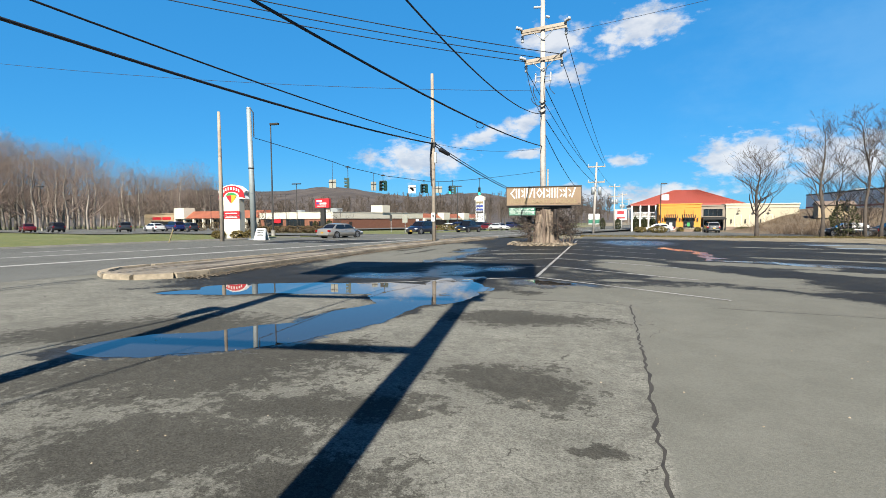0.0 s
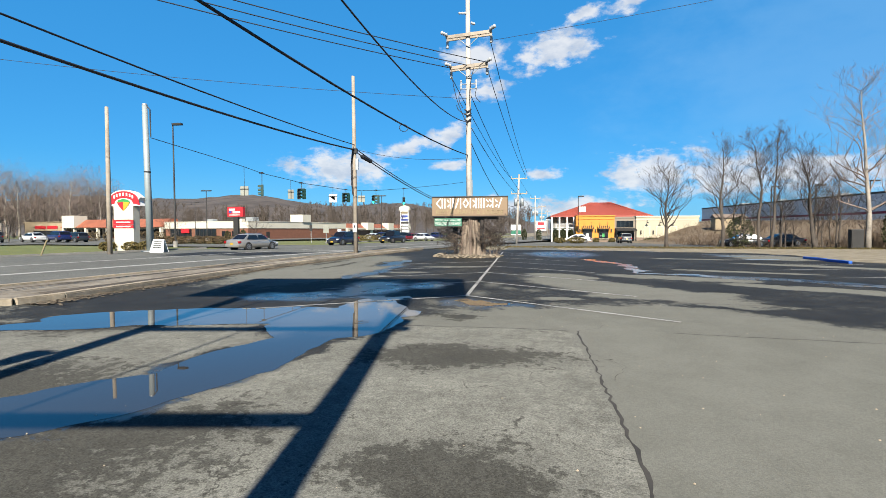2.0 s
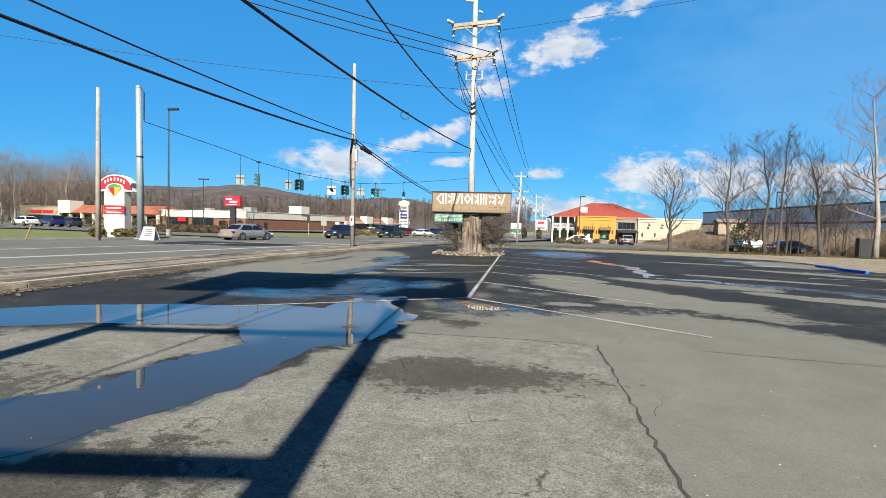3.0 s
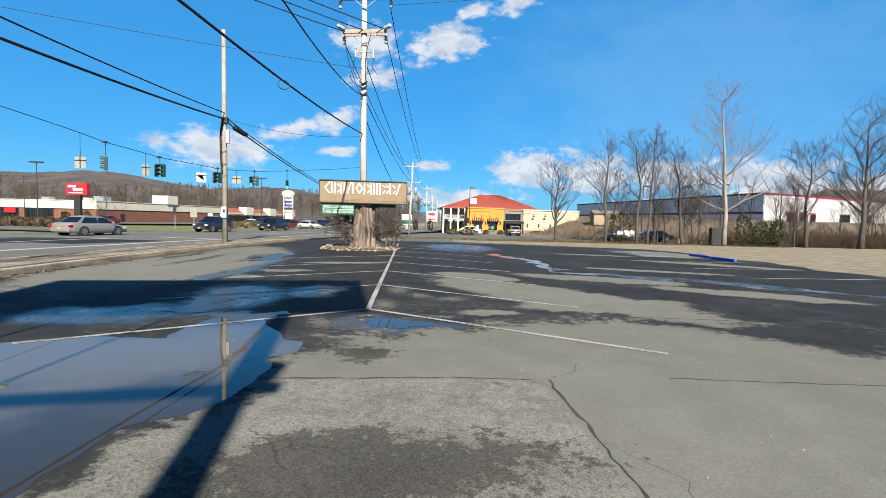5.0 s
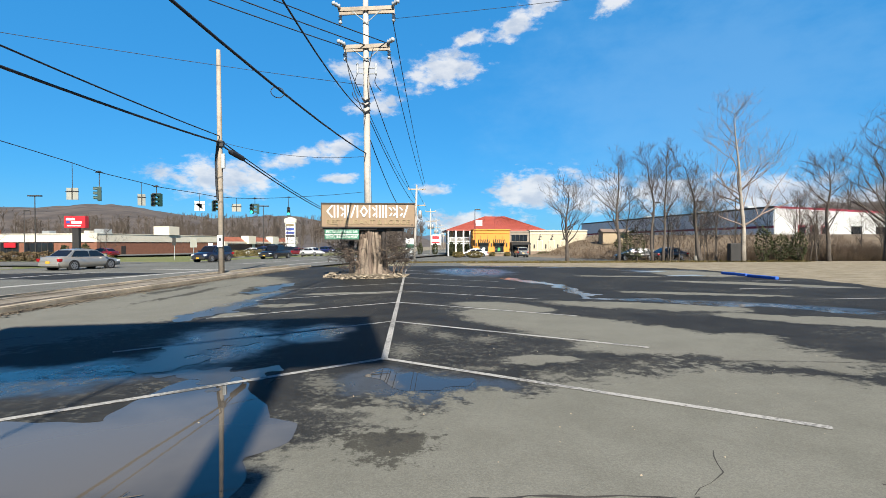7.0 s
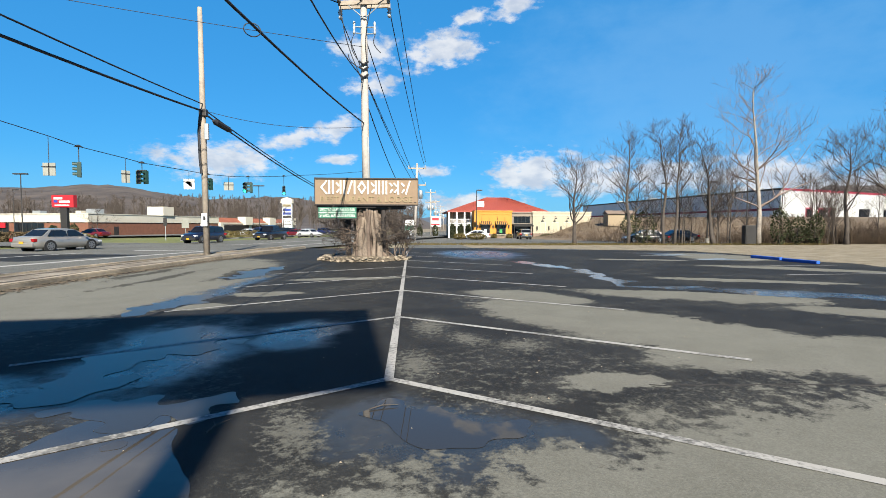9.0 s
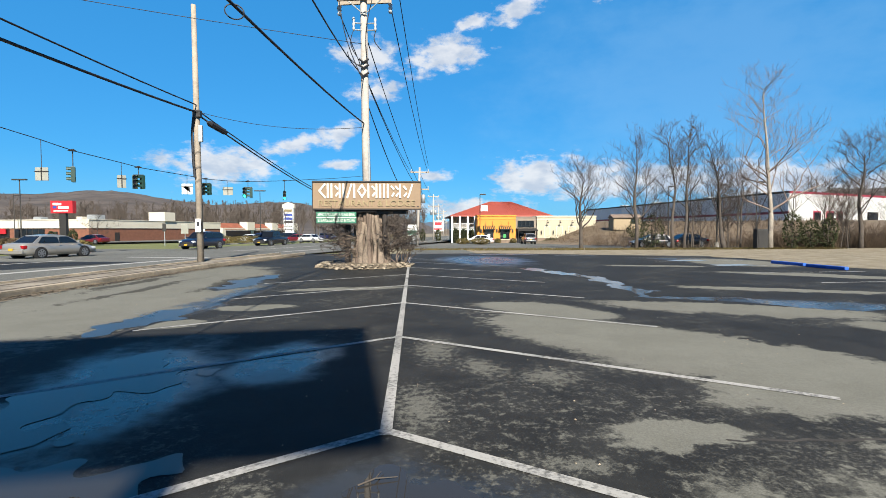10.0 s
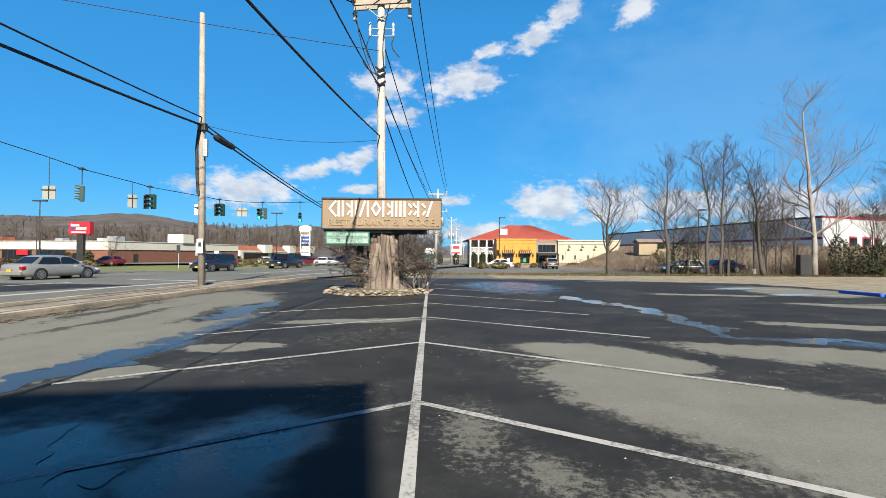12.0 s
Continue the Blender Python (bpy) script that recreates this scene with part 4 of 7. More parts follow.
def wire(a, b, sag, r, label="black overhead cable sagging between poles", n=24):
    a, b = Vector(a), Vector(b)
    pts = []
    for i in range(n + 1):
        t = i / n
        p = a.lerp(b, t)
        p.z -= 4 * sag * t * (1 - t)
        pts.append(p)
    ob = part("overhead_wire", tube(bmesh.new(), pts, r, 5), CABLE, None, smooth=True)
    return tagged(ob, label, "wire", "overhead wires")


wire((-12.85, 36.2, 7.7), (-13.88, -19.2, 7.48), 0.86, 0.03)
wire((-12.85, 36.2, 7.35), (-14.37, -12.6, 6.8), 0.85, 0.05, "thick black telecom cable bundle")
wire((-12.75, 36.4, 7.39), (-12.77, 75, 5.84), 0.33, 0.034)
wire((-12.75, 36.4, 7.19), (-12.77, 75, 5.59), 0.33, 0.045, "thick black telecom cable bundle")
wire((-12.77, 75, 5.59), (-10.75, 97.1, 5.7), 0.3, 0.045, "thick black telecom cable bundle")
drop = wire((-4.6, 34.2, 6.45), (-8.3, -22.9, 6.96), 1.48, 0.03)
part("cable_loop", tube(bmesh.new(), [(-5.47 + 0.16 * math.cos(k * math.tau / 16) * 0.9, 20.7 + 0.16 * math.cos(k * math.tau / 16) * 0.4, 5.4 + 0.13 * math.sin(k * math.tau / 16)) for k in range(17)], 0.012, 5), CABLE, drop)
wire((-4.6, 34.2, 8.53), (-4.72, -9.85, 7.93), 2.14, 0.022)
for dx, z in ((-5.75, 11.95), (-4.6, 12.05), (-3.5, 12.2)):
    wire((dx, 34.1, z), (dx - 29.0, 4.0, 13.0), 0.7, 0.026)
wire((-4.6, 34.2, 10.0), (-60.0, 20.0, 15.5), 1.0, 0.014)
wire((-3.2, 34.4, 13.6), (40, 22, 15.5), 0.6, 0.012)
for dx, z, z2 in ((-5.8, 11.7, 9.3), (-3.4, 11.9, 9.6), (-4.5, 10.4, 7.6), (-3.2, 13.6, 10.0), (-4.4, 8.2, 6.8)):
    wire((dx, 34.5, z), (-1.6 + (dx + 4.5) * 0.9, 75, z2), 0.6, 0.024)
wire((-4.4, 34.4, 7.2), (-1.8, 75, 5.4), 1.6, 0.025)
for i, (x0, y0, x1, y1) in enumerate(((-1.6, 75, 2, 118), (2, 118, 5, 155), (5, 155, 9, 195))):
    for dz in (9.3, 7.2, 5.8):
        wire((x0, y0, dz), (x1, y1, dz - 0.4), 0.5, 0.02)
wire((-12.8, 36.4, 7.4), (-4.7, 34.3, 6.3), 0.35, 0.012)
part("splice_closure", tube(bmesh.new(), [(-12.62, 36.9, 7.02), (-12.56, 37.1, 6.98), (-12.28, 38.1, 6.8), (-12.22, 38.3, 6.76)], [0.06, 0.16, 0.16, 0.06], 8), CABLE, near_pole, "black cylindrical cable splice closure")
bpy.data.objects["splice_closure"].matrix_parent_inverse = near_pole.matrix_basis.inverted()

# ---- traffic signals on their span wire ----
def span_at(x):
    """The wire runs slantwise over the junction, from the steel mast to a far pole."""
    return 37.8 + (x + 30.6) * 3.0


SPAN = [(-30.5, 9.1), (-28.7, 8.31), (-27.66, 7.82), (-26.97, 7.42), (-25.74, 7.08), (-25.22, 6.9), (-23.6, 6.8), (-22.8, 6.72), (-21.83, 6.85), (-20.7, 7.12), (-18.56, 7.88), (-14.5, 9.5), (-10.9, 11.1)]
span = part("span_wire", tube(bmesh.new(), [(x, span_at(x), z) for x, z in SPAN], 0.03, 5), CABLE, None)
tagged(span, "span wire carrying traffic signals over the road", "wire")
far_span_pole = wood_pole(-10.7, 97.2, 12.0, 0.18, WOOD_POLE, "wooden pole holding the far end of a span wire")


def signal(x, top, wire_z, lit, turn, twin=0.0):
    s = thing("traffic_signal", x, span_at(x), 0, "dark green three-lens traffic signal hanging from a wire", "traffic signal", "signals over the road")
    part("hanger", tube(bmesh.new(), [(0, 0, top), (0, 0, wire_z)], 0.03, 6), DARK_STEEL, s)
    part("cap", tube(bmesh.new(), [(0, 0, wire_z - 0.02), (0, 0, wire_z + 0.12)], [0.3, 0.08], 8), DARK_STEEL, s)
    if twin:
        part("crossbar", boxed(-twin - 0.1, twin + 0.1, -0.04, 0.04, top, top + 0.07), DARK_STEEL, s)
    for off, ang, on in (((-twin, turn, lit), (twin, turn - 65, False)) if twin else ((0, turn, lit),)):
        m = pose(off, 0, top - 1.12, 0, 0, ang)
        housing = part("housing", boxed(-0.19, 0.19, -0.12, 0.14, 0, 1.12, 0.03), SIGNAL_GREEN_BODY, s, at=m)
        for i in range(3):
            z = 0.19 + 0.37 * i
            part("lens", tube(bmesh.new(), [(0, -0.12, z), (0, -0.135, z)], 0.15, 16), GREEN_LIT if on and i == 0 else LENS_DARK, housing)
            bm = bmesh.new()
            ring = [[(0.17 * math.cos(radians(a)), -0.12 - d, z + 0.17 * math.sin(radians(a))) for a in range(-20, 201, 20)] for d in (0, 0.28)]
            vs = [[bm.verts.new(p) for p in r] for r in ring]
            for k in range(len(vs[0]) - 1):
                bm.faces.new((vs[0][k], vs[0][k + 1], vs[1][k + 1], vs[1][k]))
            part("visor", bm, SIGNAL_GREEN_BODY, housing)


signal(-26.98, 6.27, 7.42, False, -60)
signal(-25.25, 6.24, 6.9, False, 30, 0.3)
signal(-22.82, 6.28, 6.72, False, 35, 0.3)
signal(-20.8, 6.42, 7.1, True, 0, 0.33)
signal(-18.56, 6.6, 7.88, True, 12)


def hung_sign(x, z0, z1, w, wire_z, material, label, turn=0):
    s = thing("hanging_sign", x, span_at(x), 0, label, "road sign", turn=turn)
    part("board", boxed(-w / 2, w / 2, -0.02, 0.02, z0, z1, 0.008), material, s)
    part("hanger", tube(bmesh.new(), [(0, 0, z1), (0, 0, wire_z)], 0.02, 6), DARK_STEEL, s)
    part("bracket", boxed(-w / 2 - 0.05, w / 2 + 0.05, -0.06, -0.024, z1 - 0.3, z1 - 0.24), DARK_STEEL, s)
    part("upright", boxed(-0.03, 0.03, -0.06, -0.024, z0, z1), DARK_STEEL, s)
    return s


hung_sign(-27.66, 5.06, 5.95, 0.85, 7.82, SIGN_BACK, "bare weathered back of a hanging road sign")
hung_sign(-25.75, 5.08, 6.08, 0.6, 7.08, SIGN_BACK, "bare metal back of a hanging road sign", 40)
arrow = hung_sign(-23.59, 5.05, 6.03, 1.0, 6.8, WHITE, "white hanging turn-lane sign with a black arrow")
part("arrow", poly(bmesh.new(), [(-0.34, -0.068, 5.7), (-0.1, -0.068, 5.88), (-0.1, -0.068, 5.78), (0.12, -0.068, 5.7), (0.22, -0.068, 5.3), (0.32, -0.068, 5.3), (0.22, -0.068, 5.78), (-0.1, -0.068, 5.62), (-0.1, -0.068, 5.54)], (0, 0.006, 0)), CABLE, arrow)
hung_sign(-21.83, 5.35, 6.2, 1.0, 6.85, SIGN_BACK, "bare weathered back of a hanging road sign")


# ---- the restaurant's roadside sign ----
def roadside_sign():
    s = thing("restaurant_sign", -4.42, 33.5, 0, "tan board sign with cream and ochre lettering on gnarled posts", "sign")
    w, z0, z1 = 2.35, 2.58, 3.72
    part("board", boxed(-w, w, -0.09, 0.09, z0, z1, 0.01), SIGN_TAN, s)
    part("top_trim", boxed(-w - 0.03, w + 0.03, -0.13, 0.13, z1 + 0.002, z1 + 0.07, 0.01), SIGN_EDGE, s)
    part("bottom_trim", boxed(-w - 0.03, w + 0.03, -0.13, 0.13, z0 - 0.06, z0 - 0.002, 0.01), SIGN_EDGE, s)
    for sx in (-1, 1):
        part("side_trim", boxed(sx * w + sx * 0.002 if sx > 0 else -w - 0.032, w + 0.032 if sx > 0 else -w - 0.002, -0.11, 0.11, z0, z1, 0.005), SIGN_EDGE, s)
    # the house name stands as plain angular shapes: bars, chevrons, lozenges and zigzags
    zb, zt, w2 = 3.06, 3.64, 0.075

    def stroke(*pts):
        bm = bmesh.new()
        for (xa, za), (xb, zc) in zip(pts, pts[1:]):
            d = Vector((xb - xa, 0, zc - za)).normalized()
            nrm = Vector((-d.z, 0, d.x)) * w2 / 2
            e = d * w2 * 0.3
            xa, xb = xa * 0.86, xb * 0.86
            a, b = Vector((xa, -0.13 + 0.0015 * (len(bm.verts) // 8 % 3), za)) - e, Vector((xb, -0.13 + 0.0015 * (len(bm.verts) // 8 % 3), zc)) + e
            poly(bm, [a + nrm, a - nrm, b - nrm, b + nrm], (0, 0.038, 0))
        part("name_bar", bm, SIGN_WHITE, s)

    zm = (zb + zt) / 2
    x = -2.4
    for kind in "<||.||/|o|.||||..|./":
        if kind == "<":
            stroke((x + 0.28, zt), (x, zm), (x + 0.28, zb))
            x += 0.42
        elif kind == "|":
            stroke((x, zb), (x, zt))
            x += 0.19
        elif kind == ".":
            stroke((x, zm + 0.2), (x + 0.12, zm + 0.08))
            stroke((x + 0.03, zm - 0.22), (x + 0.13, zm - 0.1))
            x += 0.22
        elif kind == "/":
            stroke((x + 0.22, zt), (x, zb))
            x += 0.36
        else:
            stroke((x, zm), (x + 0.19, zt - 0.03), (x + 0.38, zm), (x + 0.19, zb + 0.03), (x, zm))
            x += 0.52
    words("RESTAURANT & LODGE", 0.36, 0.0, -0.11, 2.80, SIGN_OCHRE, s, width=4.2, depth=0.02)
    part("bar_mark", boxed(2.18, 2.28, -0.1, -0.091, 2.64, 2.69), SIGN_EDGE, s)
    part("support_beam", boxed(-2.2, 1.8, 0.1, 0.3, 2.35, 2.56, 0.03), SIGN_EDGE, s)
    for x in (-0.9, 0.75):
        part("support_post", tube(bmesh.new(), [(x, 0.25, -0.1), (x, 0.25, 2.4)], 0.13, 10), SIGN_EDGE, s)
    # dark strip added as the shadow line below the board
    part("shadow_gap_board", boxed(-w + 0.05, 0.4, -0.02, 0.09, 2.42, 2.515, 0.01), SIGN_EDGE, s)
    g = thing("menu_sign", -5.68, 33.1, 0, "dark green two-line board with white lettering", "sign")
    part("board", boxed(-0.88, 0.82, -0.05, 0.03, 1.93, 2.42, 0.01), SIGN_GREEN, g)
    part("divider", boxed(-0.88, 0.82, -0.06, -0.052, 2.165, 2.185), SIGN_WHITE, g)
    part("hanger", boxed(0.3, 0.36, 0.035, 0.1, 1.95, 2.45), SIGN_EDGE, g)
    part("hanger", boxed(-0.5, -0.44, 0.035, 0.1, 1.95, 2.45), SIGN_EDGE, g)
    part("bottom_trim", boxed(-0.9, 0.84, -0.06, 0.04, 1.88, 1.926), SIGN_EDGE, g)
    words("SPECTACULAR SALAD BAR", 0.2, -0.03, -0.052, 2.30, SIGN_WHITE, g, width=1.58, depth=0.006)
    words("STEAKS, SEAFOOD & MORE", 0.2, -0.03, -0.052, 2.05, SIGN_WHITE, g, width=1.58, depth=0.006)


roadside_sign()


def wander(rg, a, b, n, amp):
    a, b = Vector(a), Vector(b)
    ph = [rg.uniform(0, 6.28) for _ in range(4)]
    out = []
    for i in range(n + 1):
        t = i / n
        p = a.lerp(b, t)
        f = math.sin(math.pi * t) * 0.7 + 0.3 * t
        p.x += amp * f * (math.sin(t * 5 + ph[0]) + 0.5 * math.sin(t * 11 + ph[1]))
        p.y += amp * f * (math.sin(t * 4 + ph[2]) + 0.5 * math.sin(t * 9 + ph[3]))
        out.append(p)
    return out


def branching(rg, start, way, length, radius, depth, out, spread=0.6, lift=0.12, kids=(2, 4), shrink=0.72, bend=0.22, sides=(7, 5, 4, 3, 3)):
    """Grows a limb and its forks as tapered tubes into out = (verts, faces, level of each tube)."""
    steps = 5 if depth > 2 else 3
    pts, rad = [Vector(start)], [radius]
    d = Vector(way).normalized()
    for i in range(steps):
        d = (d + Vector((rg.gauss(0, bend), rg.gauss(0, bend), rg.gauss(0, bend * 0.6) + lift * 0.5))).normalized()
        pts.append(pts[-1] + d * length / steps)
        rad.append(radius * (1 - 0.5 * (i + 1) / steps))
    if depth == 0:
        rad[-1] = radius * 0.25
    n = sides[min(len(sides) - 1, max(0, out["top"] - depth))]
    vs, fs = out["limb"] if depth >= out["top"] - 1 else out["twig"]
    up = Vector((0, 0, 1))
    first = len(vs)
    for i, p in enumerate(pts):
        t = (pts[min(i + 1, steps)] - pts[max(i - 1, 0)]).normalized()
        a = t.cross(up if abs(t.z) < 0.95 else Vector((1, 0, 0))).normalized()
        b = a.cross(t)
        for k in range(n):
            vs.append(p + rad[i] * (math.cos(k * math.tau / n) * a + math.sin(k * math.tau / n) * b))
    for i in range(steps):
        for k in range(n):
            fs.append((first + i * n + k, first + i * n + (k + 1) % n, first + (i + 1) * n + (k + 1) % n, first + (i + 1) * n + k))
    if depth == 0:
        return
    for j in range(rg.randint(*kids)):
        at = rg.uniform(0.35, 1.0) if j else 1.0
        i = min(steps - 1, int(at * steps))
        p = pts[i].lerp(pts[i + 1], at * steps - i) if at < 1 else pts[-1]
        turn = rg.uniform(0, math.tau)
        side = Vector((math.cos(turn), math.sin(turn), rg.uniform(-0.1, 0.5)))
        nd = (d * (1 - spread) + side * spread + Vector((0, 0, lift))).normalized()
        branching(rg, p, nd, length * shrink * rg.uniform(0.75, 1.15), max(0.011, rad[min(i + 1, steps)] * rg.uniform(0.55, 0.85)), depth - 1, out, spread, lift, kids, shrink, bend, sides)


def bare_tree(name, x, y, z, h, r, seed, label, bark=None, twig=None, depth=5, fork=0.32, spread=0.6, lift=0.18, lean=(0, 0), kids=(2, 4), group="bare trees", stems=1, reach=1.0):
    rg = random.Random(seed)
    t = thing(name, x, y, z, label, "tree", group)
    out = {"limb": ([], []), "twig": ([], []), "top": depth}
    for s in range(stems):
        off = Vector((rg.uniform(-0.4, 0.4) * (stems > 1), rg.uniform(-0.4, 0.4) * (stems > 1), -0.3))
        rr = r * (1.0 if s == 0 else rg.uniform(0.5, 0.8))
        hh = h * (1.0 if s == 0 else rg.uniform(0.6, 0.95))
        # trunk to the top, then limbs along it
        pts = wander(rg, off, off + Vector((lean[0] * hh, lean[1] * hh, hh * 0.86)), 9, 0.02 * hh)
        rad = [rr * (1.25 if i == 0 else 1) * (1 - 0.88 * i / 9) for i in range(10)]
        bm = tube(bmesh.new(), pts, rad, 9)
        part("trunk", bm, bark or BARK, t, smooth=True)
        for j in range(int(14 + h * 0.8)):
            f = rg.uniform(fork, 1.0)
            i = min(8, int(f * 9))
            p = pts[i].lerp(pts[i + 1], f * 9 - i)
            a = rg.uniform(0, math.tau)
            span_out = hh * (0.30 * (1 - f) + 0.12) * rg.uniform(0.75, 1.25) * reach
            way = Vector((math.cos(a) * spread, math.sin(a) * spread, 0.25 + lift + 0.25 * f))
            branching(rg, p, way, span_out, max(0.03, rad[i] * rg.uniform(0.3, 0.5)), depth - 2, out, 0.5, lift * 0.45, kids, 0.7, 0.16)
    raw("limb_mass", *out["limb"], bark or BARK, t)
    raw("twig_mass", *out["twig"], twig or TWIG, t)
    return t


def island():
    s = thing("planting_island", -4.6, 34.2, 0, "low oval bed of dirt ringed with loose pale stones", "flower bed", kind="structure")
    bm = bmesh.new()
    rg = random.Random(3)
    c = bm.verts.new((0, 0, 0.2))
    ring = [bm.verts.new((2.15 * math.cos(a), 2.3 * math.sin(a), 0.012)) for a in [k * math.tau / 40 for k in range(40)]]
    mid = [bm.verts.new((1.4 * math.cos(a) + rg.uniform(-.1, .1), 1.5 * math.sin(a), 0.15 + rg.uniform(-.03, .04))) for a in [k * math.tau / 40 for k in range(40)]]
    for k in range(40):
        bm.faces.new((ring[k], ring[(k + 1) % 40], mid[(k + 1) % 40], mid[k]))
        bm.faces.new((mid[k], mid[(k + 1) % 40], c))
    part("soil", bm, DIRT, s, smooth=True)
    shapes = []
    for v in range(5):
        bm = bmesh.new()
        bmesh.ops.create_icosphere(bm, subdivisions=1, radius=1)
        for p in bm.verts:
            p.co *= rg.uniform(0.75, 1.15)
            p.co.z *= 0.55
        me = bpy.data.meshes.new("stone")
        bm.to_mesh(me)
        bm.free()
        me.materials.append(STONE)
        shapes.append(me)
    for k in range(120):
        row = k % 3
        a = (k / 120 + rg.uniform(-.004, .004)) * math.tau
        q = 1 - 0.07 * row + rg.uniform(-0.03, 0.03)
        o = new("stone", shapes[k % 5])
        o.parent = s
        sz = rg.uniform(0.06, 0.125)
        o.matrix_basis = pose(2.15 * q * math.cos(a), 2.3 * q * math.sin(a), 0.05 + 0.06 * row, rg.uniform(-15, 15), rg.uniform(-15, 15), rg.uniform(0, 360)) @ Matrix.Diagonal((sz * 1.35, sz, sz * 0.9, 1))


island()


def gnarled_vine():
    rg = random.Random(21)
    t = thing("vine", -4.35, 33.9, 0.1, "thick gnarled leafless vine trunks twisted round the sign's posts", "vine")
    for i in range(20):
        a = math.tau * (i + rg.uniform(-0.3, 0.3)) / 20
        x, y = 0.66 * math.cos(a) + 0.04, 0.5 * math.sin(a) + 0.12
        top = (x * rg.uniform(0.55, 1.05), y * 0.8 + 0.1, rg.uniform(1.7, 2.45))
        r = rg.uniform(0.055, 0.125)
        pts = wander(rg, (x * 1.2, y * 1.25 - 0.05, -0.15), top, 9, 0.06)
        part("stem", tube(bmesh.new(), pts, [r * (1.35 - 0.6 * k / 9) * rg.uniform(0.85, 1.15) for k in range(10)], 8), OLD_TRUNK if i % 3 else VINE, t, smooth=True)
    # the old split trunk: deep flutes, flared foot and head, a dark hollow at its foot
    rows, around = [], 90
    for j in range(22):
        f = j / 21
        z = -0.15 + 2.6 * f
        flare = 1.0 + 0.3 * (1 - f) ** 4 + 0.22 * max(0.0, f - 0.55) ** 1.2
        ring = []
        for k in range(around):
            a = k * math.tau / around + 0.12 * math.sin(z * 1.7)
            flute = 1 + 0.16 * math.sin(a * 7 + z * 0.9) + 0.13 * math.sin(a * 15 - z * 1.6) + 0.2 * noise.noise(Vector((math.cos(a) * 2.6, math.sin(a) * 2.6, z * 1.1)))
            hole = math.exp(-((a - 4.62) / 0.26) ** 2 - ((z - 0.52) / 0.38) ** 2)
            rr = flare * flute * (1 - 0.72 * hole)
            ring.append((0.47 * rr * math.cos(a) + 0.04, 0.36 * rr * math.sin(a) + 0.12, z))
        rows.append(ring)
    part("old_trunk", loft(bmesh.new(), rows), VINE, t, "brown fluted hollow trunk", smooth=True)
    out = {"limb": ([], []), "twig": ([], []), "top": 3}
    for i in range(64):
        side = -1 if i % 2 else 1
        p = (side * rg.uniform(0.2, 1.2), rg.uniform(-0.45, 0.2), rg.uniform(0.5, 1.5))
        branching(rg, p, (side * rg.uniform(0.3, 1.0), rg.uniform(-0.3, 0.45), rg.uniform(-0.1, 0.5)), rg.uniform(0.45, 0.85), rg.uniform(0.014, 0.03), 3, out, 0.55, 0.0, (2, 4), 0.75, 0.3)
    raw("branchwork", *out["limb"], VINE, t)["kind"] = "stuff"
    raw("twig_mass", *out["twig"], TWIG, t)
    s = thing("shrub", -2.95, 33.6, 0.05, "bare many-stemmed shrub beside the sign", "shrub")
    out = {"limb": ([], []), "twig": ([], []), "top": 4}
    for i in range(9):
        branching(rg, (rg.uniform(-0.3, 0.2), rg.uniform(-0.2, 0.2), -0.1), (rg.uniform(-0.5, 0.8), rg.uniform(-0.4, 0.3), 1.3), rg.uniform(0.6, 0.88), rg.uniform(0.025, 0.05), 4, out, 0.5, 0.1, (2, 3), 0.72, 0.25)
    raw("stem_mass", *out["limb"], VINE, s)
    raw("twig_mass", *out["twig"], TWIG, s)


gnarled_vine()


